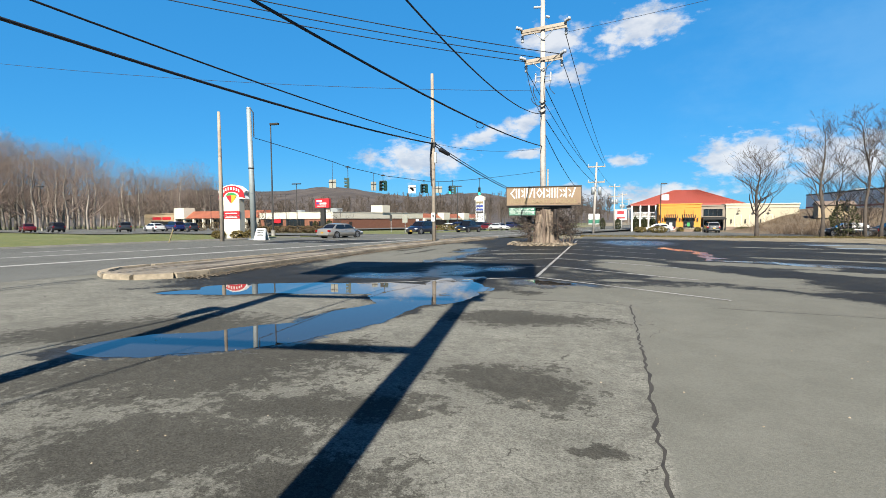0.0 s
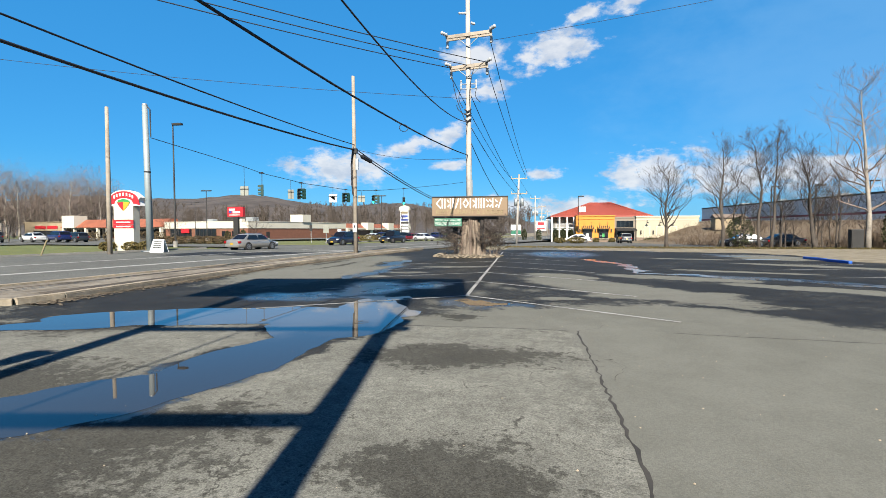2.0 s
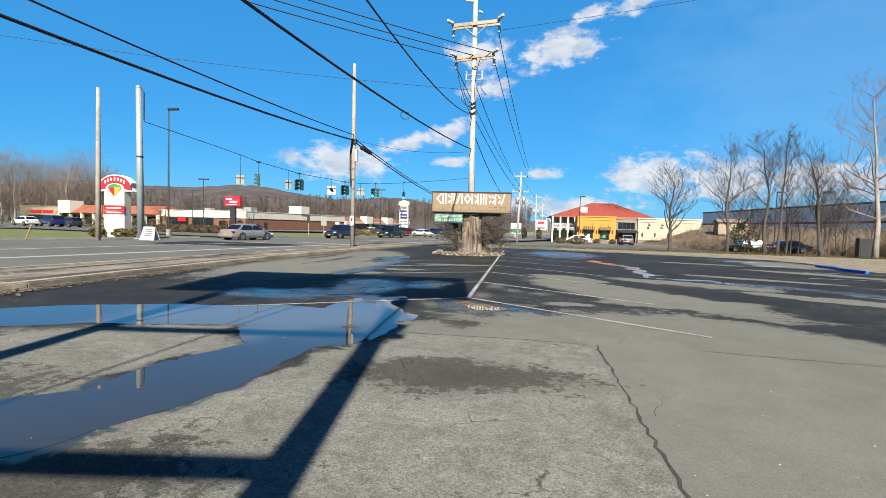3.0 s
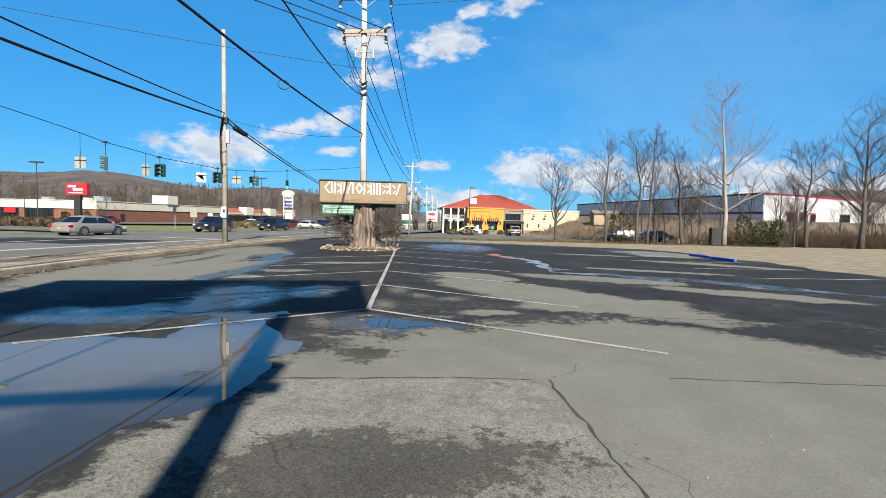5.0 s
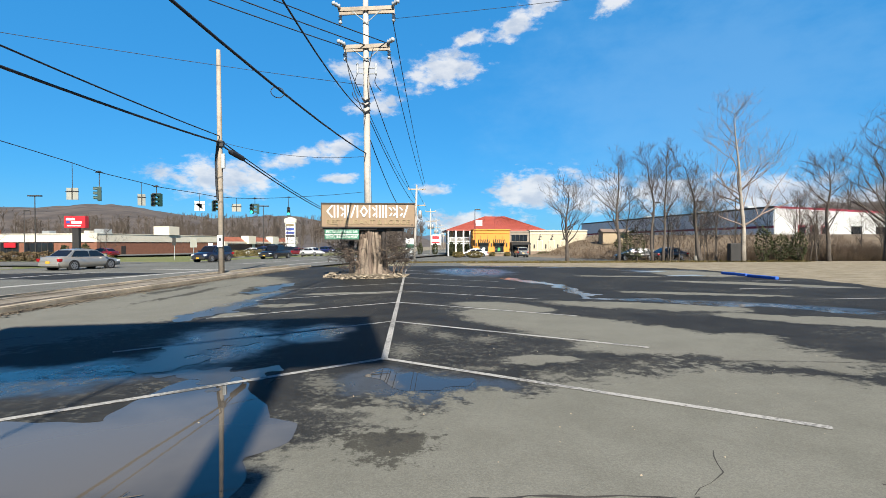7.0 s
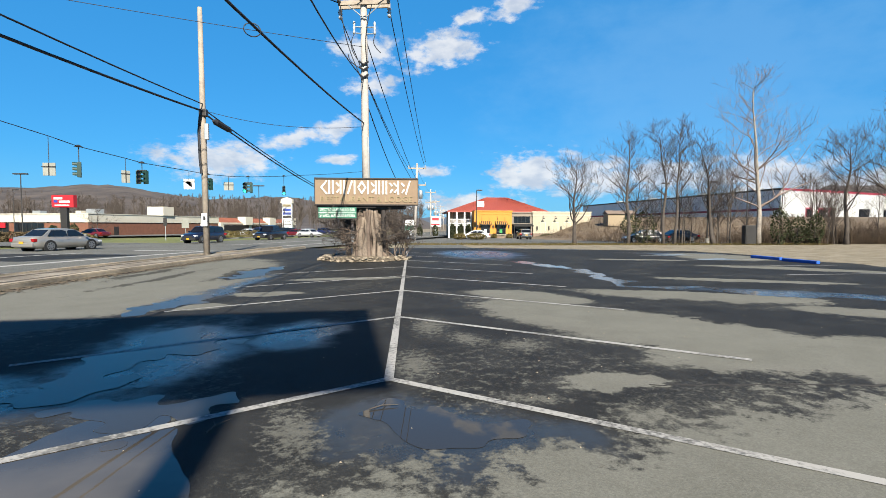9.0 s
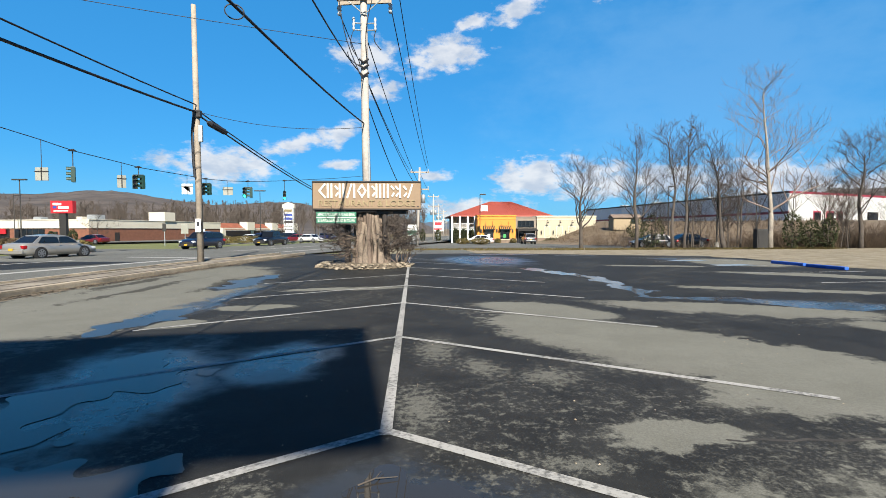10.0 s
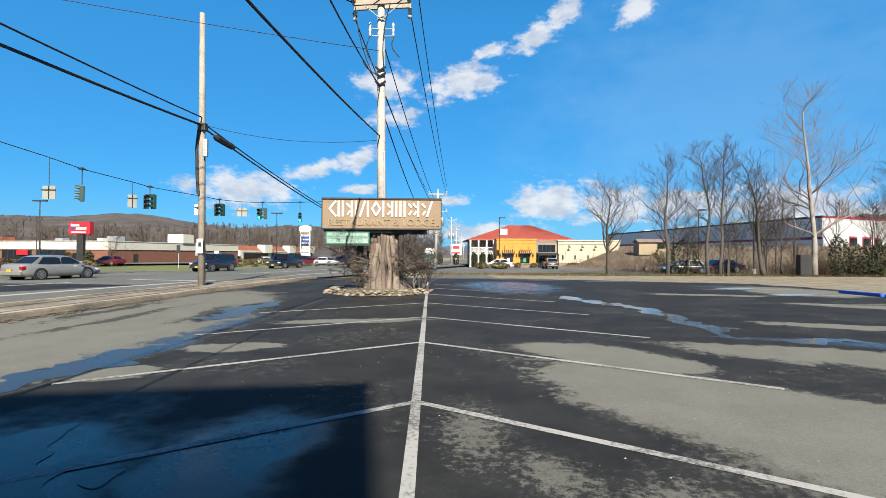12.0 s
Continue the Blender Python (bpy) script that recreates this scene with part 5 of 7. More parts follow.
# ---- vehicles ----
def vehicle(name, x, y, z, turn, paint, label, kind="sedan", group="cars", plate=True):
    """Built with its nose along +y, then turned."""
    L, W, H = {"sedan": (4.8, 1.82, 1.46), "suv": (4.6, 1.84, 1.70), "pickup": (5.6, 1.95, 1.85)}[kind]
    v = thing(name, x, y, z, label, "car", group, turn=turn)
    hl, hw = L / 2, W / 2
    zb, belt = (0.2, 0.92) if kind == "sedan" else (0.26, 1.06)
    hood = belt - (0.06 if kind == "sedan" else 0.02)
    tail = belt + 0.04 if kind == "sedan" else belt

    def ring(s, z0, z1, w):
        half = [(w * 0.86, z0), (w * 0.97, z0 + 0.12), (w, z0 + 0.35 * (z1 - z0)), (w * 0.985, z0 + 0.7 * (z1 - z0)), (w * 0.9, z1 - 0.02), (w * 0.6, z1 + 0.015)]
        return [(px, s, pz) for px, pz in half] + [(-px, s, pz) for px, pz in half[::-1]]

    rows = [(-hl, zb + 0.22, tail - 0.18, hw * 0.78), (-hl + 0.08, zb + 0.08, tail - 0.04, hw * 0.88), (-hl + 0.45, zb, tail, hw * 0.97), (-hl * 0.35, zb, belt, hw),
            (hl * 0.3, zb, belt, hw), (hl * 0.55, zb, hood, hw * 0.98), (hl - 0.45, zb + 0.02, hood - 0.1, hw * 0.93), (hl - 0.1, zb + 0.08, hood - 0.24, hw * 0.84), (hl, zb + 0.16, hood - 0.34, hw * 0.74)]
    part("body", loft(bmesh.new(), [ring(*r) for r in rows]), paint, v, smooth=True)
    if kind == "sedan":
        cab = [(-hl + 0.55, belt - 0.03, 0.8), (-hl + 1.25, H - 0.06, 0.64), (-0.25, H, 0.66), (0.45, H - 0.07, 0.64), (hl * 0.56, belt - 0.05, 0.8)]
    elif kind == "suv":
        cab = [(-hl + 0.12, belt - 0.03, 0.84), (-hl + 0.42, H - 0.08, 0.7), (-0.5, H, 0.72), (0.4, H - 0.05, 0.7), (hl * 0.5, belt - 0.05, 0.82)]
    else:
        cab = [(-0.85, belt - 0.03, 0.84), (-0.7, H - 0.05, 0.72), (0.0, H, 0.73), (0.75, H - 0.06, 0.71), (hl * 0.5, belt - 0.05, 0.84)]
    (r0, rz0, rw0), (r1, rz1, rw1), (rm, rmz, rmw), (f1, fz1, fw1), (f0, fz0, fw0) = cab
    bm = bmesh.new()
    secs = []
    for s, zz, w in cab:
        base = belt - 0.06
        secs.append([(w if zz > belt else hw * 0.86, s, zz), (hw * 0.88, s, base), (-hw * 0.88, s, base), (-(w if zz > belt else hw * 0.86), s, zz)])
    loft(bm, secs)
    bmesh.ops.bevel(bm, geom=[e for e in bm.edges if min(q.co.z for q in e.verts) > belt + 0.1], offset=0.05, segments=2, affect="EDGES")
    part("cabin", bm, paint, v, smooth=False)

    def pane(nm, pts, out):
        o = Vector(out)
        part(nm, poly(bmesh.new(), [Vector(p) + o * 0.018 for p in pts], o * -0.03), CAR_GLASS, v)

    zt, lo = min(rz1, fz1) - 0.07, belt + 0.03
    tw = min(rw1, fw1)
    lerp = lambda a, b, t: a + (b - a) * t
    pane("windscreen", [(-fw1 * 0.9, lerp(f1, f0, 0.1), lerp(fz1, fz0, 0.1)), (fw1 * 0.9, lerp(f1, f0, 0.1), lerp(fz1, fz0, 0.1)), (fw0 * 0.88, lerp(f1, f0, 0.9), lerp(fz1, fz0, 0.9)), (-fw0 * 0.88, lerp(f1, f0, 0.9), lerp(fz1, fz0, 0.9))], (0, 0.6, 0.8))
    pane("rear_window", [(-rw1 * 0.88, lerp(r1, r0, 0.12), lerp(rz1, rz0, 0.12)), (rw1 * 0.88, lerp(r1, r0, 0.12), lerp(rz1, rz0, 0.12)), (rw0 * 0.86, lerp(r1, r0, 0.85), lerp(rz1, rz0, 0.85)), (-rw0 * 0.86, lerp(r1, r0, 0.85), lerp(rz1, rz0, 0.85))], (0, -0.6, 0.8))
    a0, a1 = lerp(r0, r1, 0.45), lerp(f0, f1, 0.3)
    cuts = [a0, lerp(a0, a1, 0.16), lerp(a0, a1, 0.52), a1] if kind != "pickup" else [a0, lerp(a0, a1, 0.35), a1]
    for side in (-1, 1):
        for c0, c1 in zip(cuts, cuts[1:]):
            t0, t1 = max(c0 + 0.04, r1 - 0.02), min(c1 - 0.04, f1 + 0.02)
            if t1 - t0 < 0.12:
                t0, t1 = (c0 + c1) / 2 - 0.02, (c0 + c1) / 2 + 0.02
                if c0 < r1:
                    t0, t1 = r1, r1 + 0.12
            pane("side_window", [(side * (hw * 0.885), c0 + 0.03, lo), (side * (hw * 0.885), c1 - 0.03, lo), (side * (tw + 0.03), t1, zt), (side * (tw + 0.03), t0, zt)], (side * 0.9, 0, 0.3))
        part("wing_mirror", boxed(side * hw + (0 if side > 0 else -0.17), side * hw + (0.17 if side > 0 else 0), hl * 0.36, hl * 0.36 + 0.1, belt + 0.01, belt + 0.14, 0.03), paint, v)
        for s in (-hl * 0.585, hl * 0.6):
            wr = 0.33 if kind == "sedan" else 0.37
            wheel = part("wheel", tube(bmesh.new(), [(side * (hw - 0.24), s, wr), (side * (hw + 0.004), s, wr)], wr + 0.06, 20), RUBBER, v, "dark wheel arch")
            part("tyre", tube(bmesh.new(), [(side * (hw - 0.2), s, wr), (side * (hw - 0.02), s, wr), (side * (hw + 0.02), s, wr)], [wr, wr, wr * 0.93], 20), RUBBER, wheel)
            bm = tube(bmesh.new(), [(side * (hw + 0.021), s, wr), (side * (hw + 0.026), s, wr)], wr * 0.3, 10)
            for k in range(7):
                a = k * math.tau / 7
                c, q = math.cos(a), math.sin(a)
                poly(bm, [(side * (hw + 0.022), s + c * wr * 0.2 - q * 0.035, wr + q * wr * 0.2 + c * 0.035), (side * (hw + 0.022), s + c * wr * 0.66 - q * 0.045, wr + q * wr * 0.66 + c * 0.045),
                          (side * (hw + 0.022), s + c * wr * 0.66 + q * 0.045, wr + q * wr * 0.66 - c * 0.045), (side * (hw + 0.022), s + c * wr * 0.2 + q * 0.035, wr + q * wr * 0.2 - c * 0.035)], (side * 0.008, 0, 0))
            for k in range(16):
                a, b = k * math.tau / 16, (k + 1) * math.tau / 16
                poly(bm, [(side * (hw + 0.022), s + math.cos(t) * wr * f, wr + math.sin(t) * wr * f) for t, f in ((a, 0.62), (a, 0.74), (b, 0.74), (b, 0.62))], (side * 0.008, 0, 0))
            part("rim", bm, ALU, wheel)
        part("tail_light", boxed(side * hw * 0.86 - 0.17, side * hw * 0.86 + 0.05 * 1, -hl + 0.0, -hl + 0.25, belt - 0.3, belt - 0.1, 0.03), TAIL, v)
        part("headlight", boxed(side * hw * 0.72 - 0.16, side * hw * 0.72 + 0.16, hl - 0.32, hl - 0.04, hood - 0.38, hood - 0.22, 0.04), LAMP_CLEAR, v)
        part("door_handle", boxed(side * hw + (-0.01 if side > 0 else -0.02), side * hw + (0.02 if side > 0 else 0.01), -0.35, -0.17, belt - 0.13, belt - 0.1, 0.006), paint, v)
    part("rear_bumper", boxed(-hw * 0.86, hw * 0.86, -hl - 0.06, -hl + 0.2, zb + 0.12, zb + 0.36, 0.05), paint, v)
    part("front_bumper", boxed(-hw * 0.8, hw * 0.8, hl - 0.2, hl + 0.05, zb + 0.06, zb + 0.3, 0.05), RUBBER if kind != "sedan" else paint, v)
    part("grille", boxed(-hw * 0.45, hw * 0.45, hl - 0.12, hl + 0.015, zb + 0.3, hood - 0.3, 0.02), RUBBER, v)
    if plate:
        part("number_plate", boxed(-0.16, 0.16, -hl - 0.075, -hl - 0.055, belt - 0.42, belt - 0.27), PLATE, v, "plain yellow plate")
        part("number_plate", boxed(-0.16, 0.16, hl + 0.055, hl + 0.07, zb + 0.12, zb + 0.26), PLATE, v, "plain yellow plate")
    if kind == "pickup":
        part("load_bed", boxed(-hw * 0.8, hw * 0.8, -hl + 0.15, -1.0, belt - 0.02, belt + 0.03), RUBBER, v)
    return v


SILVER = car_paint("silver_beige_metallic", (0.50, 0.47, 0.42), 0.5)
NAVY = car_paint("dark_navy_metallic", (0.016, 0.024, 0.055))
BLUE_CAR = car_paint("deep_blue_metallic", (0.02, 0.03, 0.13))
BLACK_CAR = car_paint("black_gloss", (0.012, 0.012, 0.014))
WHITE_CAR = car_paint("white_gloss", (0.78, 0.78, 0.77), 0.0)
GREY_CAR = car_paint("dark_grey_metallic", (0.045, 0.05, 0.055))
RED_CAR = car_paint("dark_red_gloss", (0.20, 0.015, 0.02))

vehicle("sedan", -25.3, 44.0, road_z(-27, 46), -14, SILVER, "silver sedan with red tail lights standing on the road", "sedan")
vehicle("suv", -23.0, 60.5, road_z(-23, 60), 166, NAVY, "dark navy sport utility car on the road", "suv")
vehicle("pickup_truck", -20.3, 74.0, road_z(-20, 74), 166, BLACK_CAR, "dark pickup truck on the road", "pickup")
vehicle("sedan", 8.5, 92.0, ground_z(8, 92), 92, WHITE_CAR, "white sedan driving past the restaurant", "sedan")
vehicle("suv", 15.9, 88.0, ground_z(16, 88), -3, GREY_CAR, "dark grey hatchback before the restaurant's entrance", "suv")
vehicle("sedan", 24.2, 64.0, ground_z(24, 64), 80, BLACK_CAR, "black sedan parked behind the trees", "sedan")
vehicle("sedan", 29.0, 66.0, ground_z(29, 66) + 0.05, 95, BLACK_CAR, "black sedan parked behind the trees", "sedan")
lot_cars = [vehicle("suv", -81.8, 66.0, -0.05, 60, GREY_CAR, "grey car parked beyond the lawn", "suv", "parked cars", False),
            vehicle("sedan", -78.6, 69.4, -0.05, 75, WHITE_CAR, "white car parked beyond the lawn", "sedan", "parked cars", False),
            vehicle("suv", -93.0, 62.0, -0.05, 70, BLACK_CAR, "black car parked beyond the lawn", "suv", "parked cars", False),
            vehicle("suv", -74.3, 69.8, -0.05, 72, BLUE_CAR, "blue car parked beyond the lawn", "suv", "parked cars", False),
            vehicle("sedan", -98.0, 60.5, -0.05, 70, RED_CAR, "red car parked beyond the lawn", "sedan", "parked cars", False)]
for i, (ax, al) in enumerate(((22, 66), (25, 67), (28, 68), (31, 69), (34, 70), (37, 71), (20, 95), (24, 96), (28, 97), (33, 98), (38, 99), (52, 52), (64, 34), (70, 30))):
    q = on_road(al, ax)
    c = copy_thing(lot_cars[(i * 3 + 1) % 5], pose(q.x, q.y, road_z(q.x, q.y) - 0.02, 0, 0, -14 + (90 if i % 3 else 250)))


# ---- restaurant ----
def restaurant():
    s = thing("restaurant", 0, 101, -0.75, "low orange and beige stucco restaurant with red hip roof", "building")
    Z = 0.75

    def wall(x0, x1, top, material, trim, nm="wall", proud=0.0):
        w = part(nm, boxed(x0, x1, -proud, 12, 0.0, top + Z), material, s)
        part("parapet", boxed(x0 - 0.12, x1 + 0.12, -proud - 0.14, 12.1, top + Z + 0.003, top + Z + 0.22, 0.03), trim, w)
        part("cornice", boxed(x0 - 0.06, x1 + 0.06, -proud - 0.09, -proud - 0.003, top + Z - 0.55, top + Z - 0.42, 0.02), trim, w)
        return w

    wall(9.42, 16.55, 4.25, ORANGE, ORANGE_TRIM, proud=0.5)
    wall(16.6, 20.5, 3.95, GREY_TAUPE, GREY_TAUPE)
    wall(20.55, 31.8, 4.1, BEIGE, BEIGE_TRIM, proud=0.35)
    part("side_wing", boxed(31.9, 34.5, 1.5, 11, 0, 2.3), BEIGE, s)
    part("plinth", boxed(9.36, 16.6, -0.62, -0.503, 0, 0.85), BASE_STONE, s)
    part("plinth", boxed(20.5, 31.86, -0.46, -0.353, 0, 0.95), BASE_STONE, s)
    for x0, x1 in ((10.75, 12.3), (13.7, 15.3)):
        w = part("window", boxed(x0, x1, -0.66, -0.504, 0.75, 2.55), DARK_GLASS, s)
        for xx in (x0 - 0.06, x1 - 0.02):
            part("frame", boxed(xx, xx + 0.08, -0.7, -0.52, 0.7, 2.6), SIGN_EDGE, w)
        part("sill", boxed(x0 - 0.1, x1 + 0.1, -0.78, -0.52, 0.64, 0.74), BEIGE_TRIM, w)
        part("window_poster", boxed(x0 + 0.5, x0 + 1.0, -0.675, -0.664, 1.0, 1.7), FRUIT_GREEN if x0 > 12 else WHITE, w)
        a = part("awning", poly(bmesh.new(), [(x0 - 0.3, -0.52, 3.25), (x0 - 0.3, -1.35, 2.62), (x0 - 0.3, -1.35, 2.5), (x0 - 0.3, -0.52, 2.5)], (x1 - x0 + 0.6, 0, 0)), BLACK, s, "black awning with scalloped hem")
        for k in range(6):
            xk = x0 - 0.3 + (x1 - x0 + 0.6) * (k + 0.25) / 6
            part("stripe", poly(bmesh.new(), [(xk, -0.525, 3.262), (xk, -1.356, 2.63), (xk + 0.13, -1.356, 2.63), (xk + 0.13, -0.525, 3.262)], (0, -0.004, 0.006)), ORANGE_TRIM, a)
        for xx in (x0 + 0.1, x1 - 0.1):
            part("awning_rod", tube(bmesh.new(), [(xx, -0.5, 4.0), (xx, -1.1, 2.85)], 0.025, 5), DARK_STEEL, s)
    for x in (10.1, 13.0, 15.95):
        part("wall_lamp", boxed(x - 0.12, x + 0.12, -0.75, -0.503, 2.0, 2.6, 0.04), DARK_STEEL, s)
    w = part("window", boxed(17.0, 20.1, -0.06, -0.003, 2.9, 4.15), DARK_GLASS, s)
    for k in range(5):
        part("mullion", boxed(17.0 + k * 0.76, 17.06 + k * 0.76, -0.1, -0.062, 2.9, 4.15), DARK_STEEL, w)
    part("entrance", boxed(16.9, 20.3, -0.05, -0.003, 0.0, 2.5), DARK_GLASS, s)
    part("canopy", poly(bmesh.new(), [(16.7, -0.1, 2.75), (16.7, -1.8, 2.45), (16.7, -1.8, 2.25), (16.7, -0.1, 2.5)], (3.7, 0, 0)), BLACK, s)
    for x in (16.75, 20.25):
        part("canopy_post", tube(bmesh.new(), [(x, -1.75, 0), (x, -1.75, 2.3)], 0.07, 8), DARK_STEEL, s)
    for x0, x1 in ((21.9, 23.1), (24.2, 25.5), (26.5, 27.9)):
        p = part("blind_panel", boxed(x0, x1, -0.42, -0.353, 0.96, 3.1), BEIGE_TRIM, s)
        part("inset", boxed(x0 + 0.14, x1 - 0.14, -0.425, -0.421, 1.1, 2.95), BEIGE, p)
        xm = (x0 + x1) / 2
        part("gooseneck_lamp", tube(bmesh.new(), [(xm, -0.36, 4.1), (xm, -0.8, 4.2), (xm, -0.95, 3.9)], 0.03, 6), DARK_STEEL, s)
        part("lamp_shade", tube(bmesh.new(), [(xm, -0.95, 3.9), (xm, -0.95, 3.65)], [0.06, 0.26], 10), DARK_STEEL, s)
    for x in (21.4, 23.65, 26.0, 28.3):
        part("wall_lamp", boxed(x - 0.1, x + 0.1, -0.6, -0.353, 1.6, 2.3, 0.04), DARK_STEEL, s)
    part("side_door", boxed(29.4, 30.6, -0.42, -0.353, 0.0, 2.2), BEIGE_TRIM, s)
    # the hip roof of the taller block behind
    part("upper_wall", boxed(6.2, 22.8, 4.5, 17, 3.6, 5.1), GREY_TAUPE, s)
    bm = bmesh.new()
    e = [bm.verts.new(p) for p in ((4.6, 2.6, 5.0), (24.4, 2.6, 5.0), (24.4, 19, 5.0), (4.6, 19, 5.0))]
    f = [bm.verts.new(p) for p in ((4.6, 2.6, 5.25), (24.4, 2.6, 5.25), (24.4, 19, 5.25), (4.6, 19, 5.25))]
    g = [bm.verts.new(p) for p in ((13.2, 9.5, 8.25), (17.6, 9.5, 8.2), (17.6, 12, 8.2), (13.2, 12, 8.25))]
    bm.faces.new(e[::-1])
    for i in range(4):
        j = (i + 1) % 4
        bm.faces.new((e[i], e[j], f[j], f[i]))
        bm.faces.new((f[i], f[j], g[j], g[i]))
    bm.faces.new(g)
    roof = part("roof", bm, ROOF_RED, s)
    for k in range(36):
        t = (k + 0.5) / 36
        x0 = 4.6 + 19.8 * t
        x1 = 13.2 + 4.4 * t
        part("roof_seam", tube(bmesh.new(), [(x0, 2.6, 5.27), (x1, 9.5, 8.25)], 0.03, 4, caps=False), ROOF_RED, roof)
    part("roof_vent", boxed(12.0, 14.3, 4.2, 5.0, 5.2, 5.75), BEIGE_TRIM, roof)
    # balcony on its flank
    for x in (4.9, 6.4, 7.9, 9.2):
        part("column", boxed(x - 0.14, x + 0.14, 1.9, 2.18, 0, 5.0, 0.02), WHITE, s)
    for z in (2.75, 3.55):
        part("balcony_rail", boxed(4.8, 9.3, 1.95, 2.05, z, z + 0.12), WHITE, s)
    for k in range(26):
        part("baluster", boxed(4.95 + k * 0.168, 5.0 + k * 0.168, 1.98, 2.02, 2.87, 3.55), WHITE, s)
    part("balcony_floor", boxed(4.75, 9.3, 1.9, 6, 2.4, 2.6), WHITE, s)
    part("flank_wall", boxed(5.5, 9.36, 6, 17, 0, 5.0), TAN_WALL, s)


restaurant()


def lamp_post(x, y, z, h, label, arms=1, board=False):
    s = thing("street_lamp", x, y, z, label, "lamp post", "car park lamps")
    part("post", tube(bmesh.new(), [(0, 0, 0), (0, 0, h)], [0.09, 0.06], 8), DARK_STEEL, s)
    part("base", tube(bmesh.new(), [(0, 0, 0), (0, 0, 0.6)], 0.22, 12), CONCRETE, s)
    for k in range(arms):
        sg = 1 if k == 0 else -1
        part("lamp_head", boxed(min(0, sg * 1.0), max(0, sg * 1.0), -0.2, 0.2, h - 0.06, h + 0.14, 0.04), DARK_STEEL, s)
    if board:
        part("shield", boxed(0.1, 1.3, -0.3, -0.2, h - 2.9, h - 1.9), WHITE, s, "white flood shield board")


lamp_post(9.24, 96, ground_z(9, 96), 8.5, "dark steel lamp post with a white shield board", board=True)
lamp_post(-35.5, 47, 0, 12.2, "tall dark bronze lamp post beside the lawn")
for a, c, arms in ((46, 58, 2), (70, 34, 2), (96, 22, 2), (70, 90, 1), (20, 108, 2), (60, 110, 1)):
    q = on_road(a, c)
    lamp_post(q.x, q.y, road_z(q.x, q.y) - 0.05, 9.5, "dark steel lamp post in the plaza's car park", arms)
for x, y, h in ((33.5, 78, 7.5), (42, 72, 8.0), (31.5, 64, 7.0)):
    lamp_post(x, y, bank_z(x, y) - 0.1, h, "slim dark lamp post on the bank")


# ---- warehouse on the bank ----
def warehouse():
    s = thing("warehouse", 0, 0, 0, "long grey metal warehouse with a maroon band and a white wing", "building")
    c, far, right = Vector((80.5, 114, 0)), Vector((70.3, 211, 0)), Vector((160, 145, 0))
    back = far + (right - c)
    bm = bmesh.new()
    poly(bm, [Vector((*p.xy, 2.8)) for p in (c, far, back, right)], (0, 0, 7.3))
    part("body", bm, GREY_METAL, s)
    d = (far - c).normalized()
    o = Vector((d.y, -d.x, 0)) * -0.12
    if o.x > 0:
        o = -o

    def band(a, b, z0, z1, off, material, nm):
        part(nm, poly(bmesh.new(), [Vector((*a.xy, z0)) + off, Vector((*b.xy, z0)) + off, Vector((*b.xy, z1)) + off, Vector((*a.xy, z1)) + off], off * -0.9), material, s)

    band(c, far, 5.2, 5.75, o, STRIPE_RED, "colour_band")
    band(c, far, 9.8, 10.25, o, DARK_STEEL, "gutter")
    for k in range(48):
        a = c.lerp(far, k / 48)
        band(a, a + d * 0.12, 5.8, 9.75, o * 0.6, GREY_METAL, "rib")
    e = (right - c).normalized()
    o2 = Vector((e.y, -e.x, 0)) * 0.15
    if o2.y > 0:
        o2 = -o2
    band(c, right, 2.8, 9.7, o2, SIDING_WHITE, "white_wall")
    band(c, right, 9.75, 10.2, o2 * 1.6, STRIPE_RED, "roof_trim")
    for k, w in ((9, 3.0), (14, 3.2), (18.5, 2.6), (32, 5.0), (44, 4.0), (56, 5.0)):
        a = c + e * k
        band(a, a + e * w, 3.4, 6.0, o2 * 1.5, STRIPE_RED if k < 30 else DARK_GLASS, "loading_door")
        band(a + e * 0.3, a + e * (w - 0.3), 3.6, 5.6, o2 * 2.2, DARK_GLASS, "door_glass")
    for k in (12, 30, 55, 75):
        p = c.lerp(far, k / 97) + Vector((4, 0, 0))
        part("roof_unit", boxed(p.x - 1.2, p.x + 1.2, p.y - 1.2, p.y + 1.2, 10.1, 11.0), GALV, s)


warehouse()
sh = thing("shed", 33.0, 90, bank_z(33, 90) - 0.2, "small tan shed with a brown roof on the bank", "shed", turn=-8)
part("wall", boxed(-2.2, 2.2, 0, 3, 0, 2.0), TAN_WALL, sh)
part("roof", poly(bmesh.new(), [(-2.4, -0.3, 2.0), (-2.4, 1.5, 2.6), (-2.4, 3.3, 2.0)], (4.8, 0, 0)), BASE_STONE, sh)
part("window", boxed(0.6, 1.6, -0.05, -0.003, 1.0, 1.8), DARK_GLASS, sh)
cb = thing("utility_cabinet", 31.6, 57.3, ground_z(31, 57), "dark grey metal cabinet among the trees", "cabinet")
part("body", boxed(-0.55, 0.55, -0.3, 0.3, 0, 1.9, 0.03), DARK_STEEL, cb)
part("door", boxed(-0.45, 0.45, -0.33, -0.303, 0.15, 1.75, 0.01), DARK_STEEL, cb)


